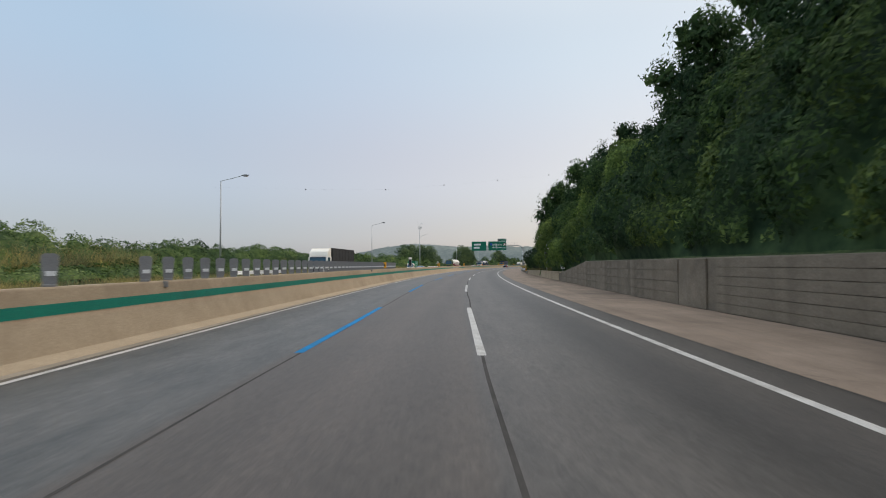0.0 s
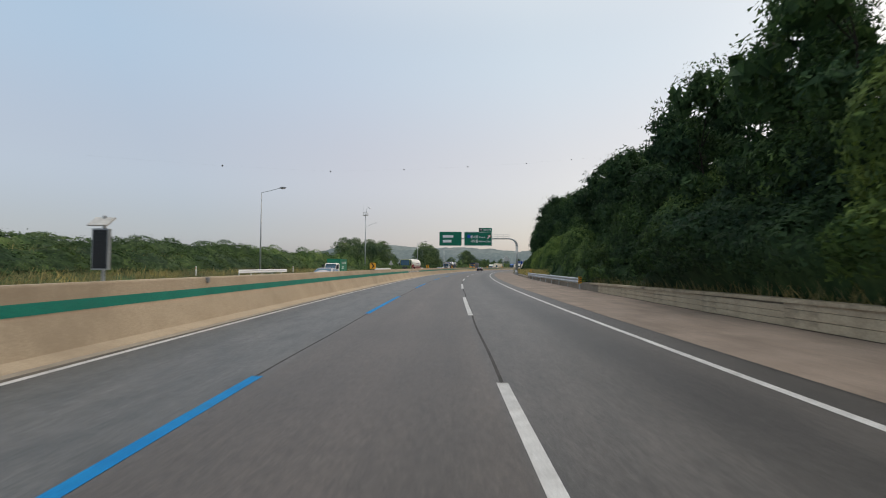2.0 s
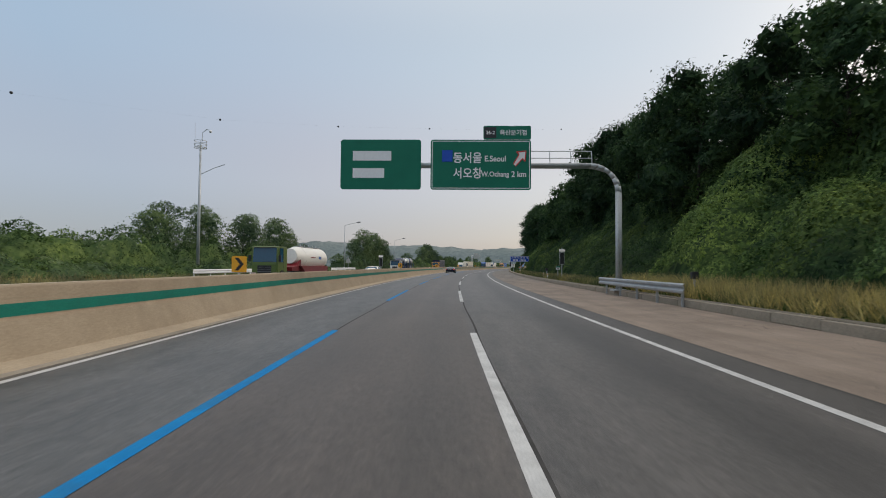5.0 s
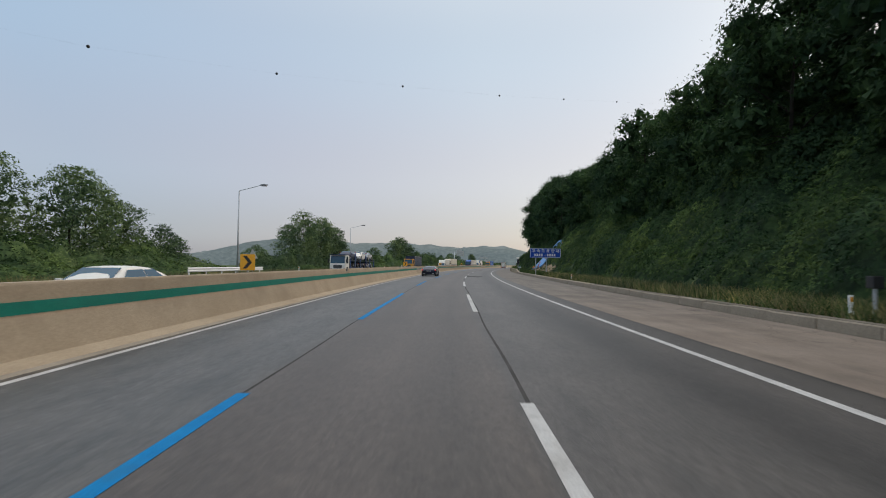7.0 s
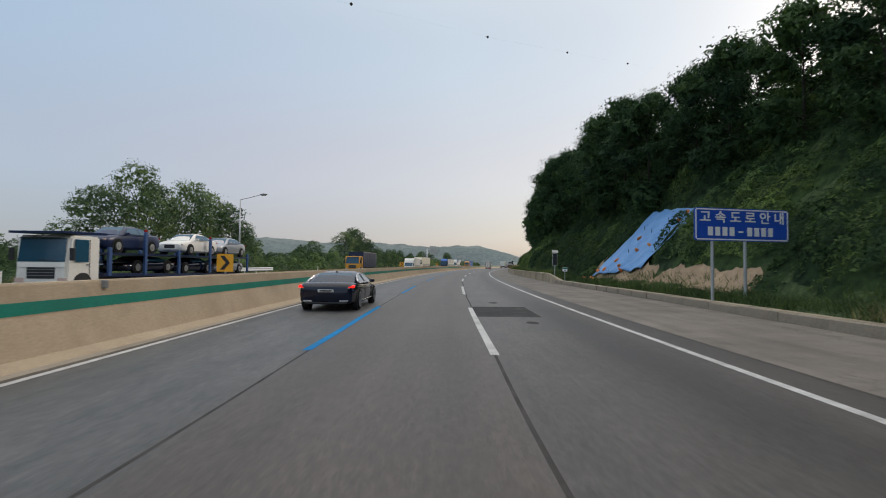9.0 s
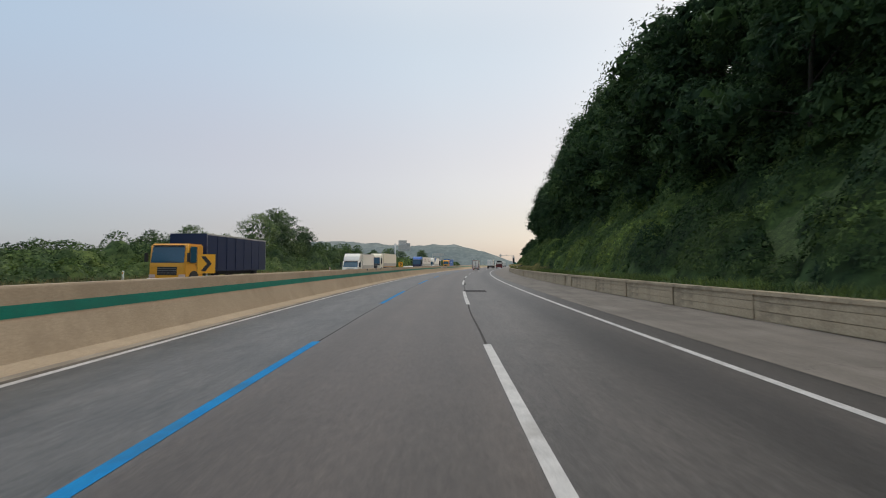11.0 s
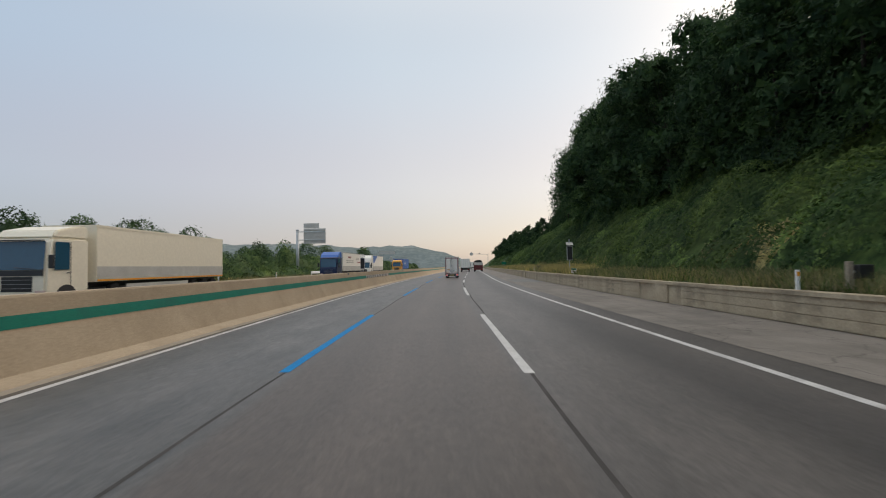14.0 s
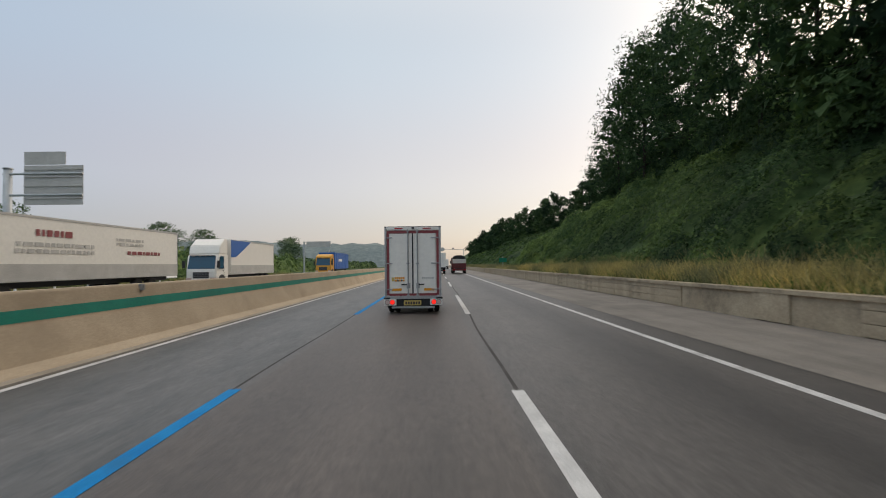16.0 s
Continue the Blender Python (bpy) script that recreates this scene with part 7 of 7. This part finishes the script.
sedan(oncoming(83.0, -10.9), M["silver_car"], "silver saloon car in the oncoming lane", 4.7, 1.82, 1.42, "oncoming cars")
sedan(oncoming(178.5, -10.9), M["white_body"], "white saloon car in the oncoming lane", 4.8, 1.85, 1.45, "oncoming cars")

# car transporter
e = thing("car_transporter", oncoming(233.2, -18.4), "white-cabbed blue car transporter loaded with cars", "truck")
cab(e, 2.45, 2.75, 1.9, 0, "white_body", 0.55, 0, "black", "white_body", 0.15)
part("roof_deck", prism(bmesh.new(), [(0.3, 2.8), (0.3, 2.9), (-2.4, 2.95), (-2.4, 2.85)], -1.2, 1.2, "x"), "navy", e, "dark blue upper deck")
part("upper_deck", prism(bmesh.new(), [(-2.3, 1.95), (-2.3, 2.05), (-19.5, 2.05), (-19.5, 1.95)], -1.2, 1.2, "x"), "navy", e, "dark blue upper deck")
part("lower_deck", prism(bmesh.new(), [(-2.2, 0.9), (-2.2, 1.05), (-19.5, 0.75), (-19.5, 0.6)], -1.2, 1.2, "x"), "navy", e)
chassis(e, 2.4, -18.5, -1.5, 0.9, (-1.2, -4.4, -13.5, -14.7), 0.46)
for y in (-2.6, -5.4, -8.7, -12.6, -15.6, -18.8):
    for sd in (-1, 1):
        part("deck_post", B(*sorted((sd * 1.12, sd * 1.24)), y - 0.11, y + 0.11, 0.9, 3.2 if y in (-5.4, -12.6) else 2.3, 0.02), "truck_blue", e, "blue steel post")
        if y in (-5.4, -12.6):
            part("beacon", B(*sorted((sd * 1.12, sd * 1.22)), y - 0.08, y + 0.08, 3.2, 3.35, 0.02), "lens_red", e)
for y, z, mt, lb, h in ((-5.0, 2.06, "navy", "dark blue saloon car on the transporter", 1.4), (-12.0, 2.06, "white_body", "white saloon car on the transporter", 1.45), (-16.9, 2.06, "silver_car", "silver saloon car on the transporter", 1.45),
                        (-6.6, 0.98, "black_car", "black saloon car on the transporter", 0.95), (-11.4, 0.9, "black_car", "black saloon car on the transporter", 1.02), (-16.5, 0.81, "silver_car", "grey saloon car on the transporter", 1.1)):
    sedan(oncoming(233.2, -18.4) @ Matrix.Translation((0, y, z)), M[mt], lb, 4.6, 1.82, h, "transported cars")

# yellow lorry with a dark container
e = thing("lorry", oncoming(290, -18.2), "yellow-cabbed lorry with a dark container, far off", "truck")
cab(e, 2.45, 2.85, 2.0, 0, "yellow_body", 0.6)
cargo_box(e, 2.45, -12.5, -2.4, 1.1, 3.6, "navy")
chassis(e, 2.4, -12, -1.5, 1.1, (-1.2, -4.0, -10.5), 0.5)

# white box lorry
e = thing("lorry", oncoming(322.5, -14.6), "white box lorry with a rounded roof deflector", "truck")
cab(e, 2.2, 2.1, 1.9, 0, "white_body", 0.45, 0.85, "black", "white_body", 0.55)
cargo_box(e, 2.35, -9.2, -2.0, 0.9, 2.98, "white_body", "alu", "board_grey", None, False)
chassis(e, 2.3, -9, -1.2, 0.95, (-1.1, -7.0), 0.45)

# long white trailer
e = thing("trailer_lorry", oncoming(352.6, -18.2), "cream articulated lorry with a long box trailer", "truck")
cab(e, 2.5, 3.0, 2.3, 0, "cream", 0.5, 0.55, "black", "cream", 0.2, "black")
bx = cargo_box(e, 2.5, -15.4, -2.75, 1.1, 3.7, "cream", "cream", "board_grey", "orange", False)
chassis(e, 2.45, -15.1, -1.5, 1.1, (-1.4, -4.2, -11.6, -12.9, -14.2), 0.5)
for sd in (-1, 1):
    part("side_guard", B(*sorted((sd * 1.2, sd * 1.23)), -10.8, -4.9, 0.55, 0.95, 0.01), "board_grey", e, "pale side guard")

# blue articulated lorry, white lorry and yellow lorry behind it
e = thing("trailer_lorry", oncoming(398.8, -18.2), "navy lorry with a blue deflector and a white lettered trailer", "truck")
cab(e, 2.5, 3.0, 2.3, 0, "navy", 0.5, 0, "navy", "navy", 0.2)
part("roof_deflector", prism(bmesh.new(), [(-2.3, 3.0), (-0.45, 3.0), (-0.8, 3.35), (-1.6, 3.75), (-2.3, 3.8)], -1.2, 1.2, "x"), "blue_body", e, "bright blue roof deflector")
bx = cargo_box(e, 2.5, -16.5, -2.7, 1.1, 3.75, "white_body", "alu", "board_grey", None, False)
bars_on_side(bx, 2.5, -7.6, -5.6, 2.95, 3.4, "red_trim", 1)
bars_on_side(bx, 2.5, -9.0, -4.6, 2.25, 2.8, "sign_back", 2)
bars_on_side(bx, 2.5, -14.5, -11.5, 2.3, 2.6, "red_trim", 1)
bars_on_side(bx, 2.5, -12.9, -10.6, 2.75, 3.2, "sign_back", 2)
chassis(e, 2.45, -16.2, -1.5, 1.1, (-1.4, -4.2, -12.6, -13.9), 0.5)

e = thing("lorry", oncoming(421.0, -18.2), "white box lorry with a blue wave on its side", "truck")
cab(e, 2.35, 2.6, 2.0, 0, "white_body", 0.5, 1.15, "black", "white_body", 0.35)
bx = cargo_box(e, 2.45, -12.5, -2.3, 1.0, 3.75, "white_body", "alu", "board_grey", None, False)
for sd in (-1, 1):
    part("blue_wave", prism(bmesh.new(), [(-2.35, 3.7), (-2.35, 2.35), (-3.3, 2.4), (-4.8, 3.0), (-6.4, 3.7)], *sorted((sd * 1.245, sd * 1.262)), "x"), "blue_body", bx, "blue painted wave")
chassis(e, 2.4, -12, -1.5, 1.0, (-1.2, -9.5, -10.8), 0.48)

e = thing("lorry", oncoming(460.0, -18.2), "yellow-cabbed lorry with a blue container", "truck")
cab(e, 2.45, 2.9, 2.1, 0, "yellow_body", 0.6, 0.5)
bx = cargo_box(e, 2.45, -14.5, -2.6, 1.1, 3.7, "blue_body", "blue_body")
bars_on_side(bx, 2.45, -8.5, -5.5, 2.3, 3.0, "sign_white", 1)
chassis(e, 2.4, -14, -1.5, 1.1, (-1.2, -4.0, -12.5), 0.5)
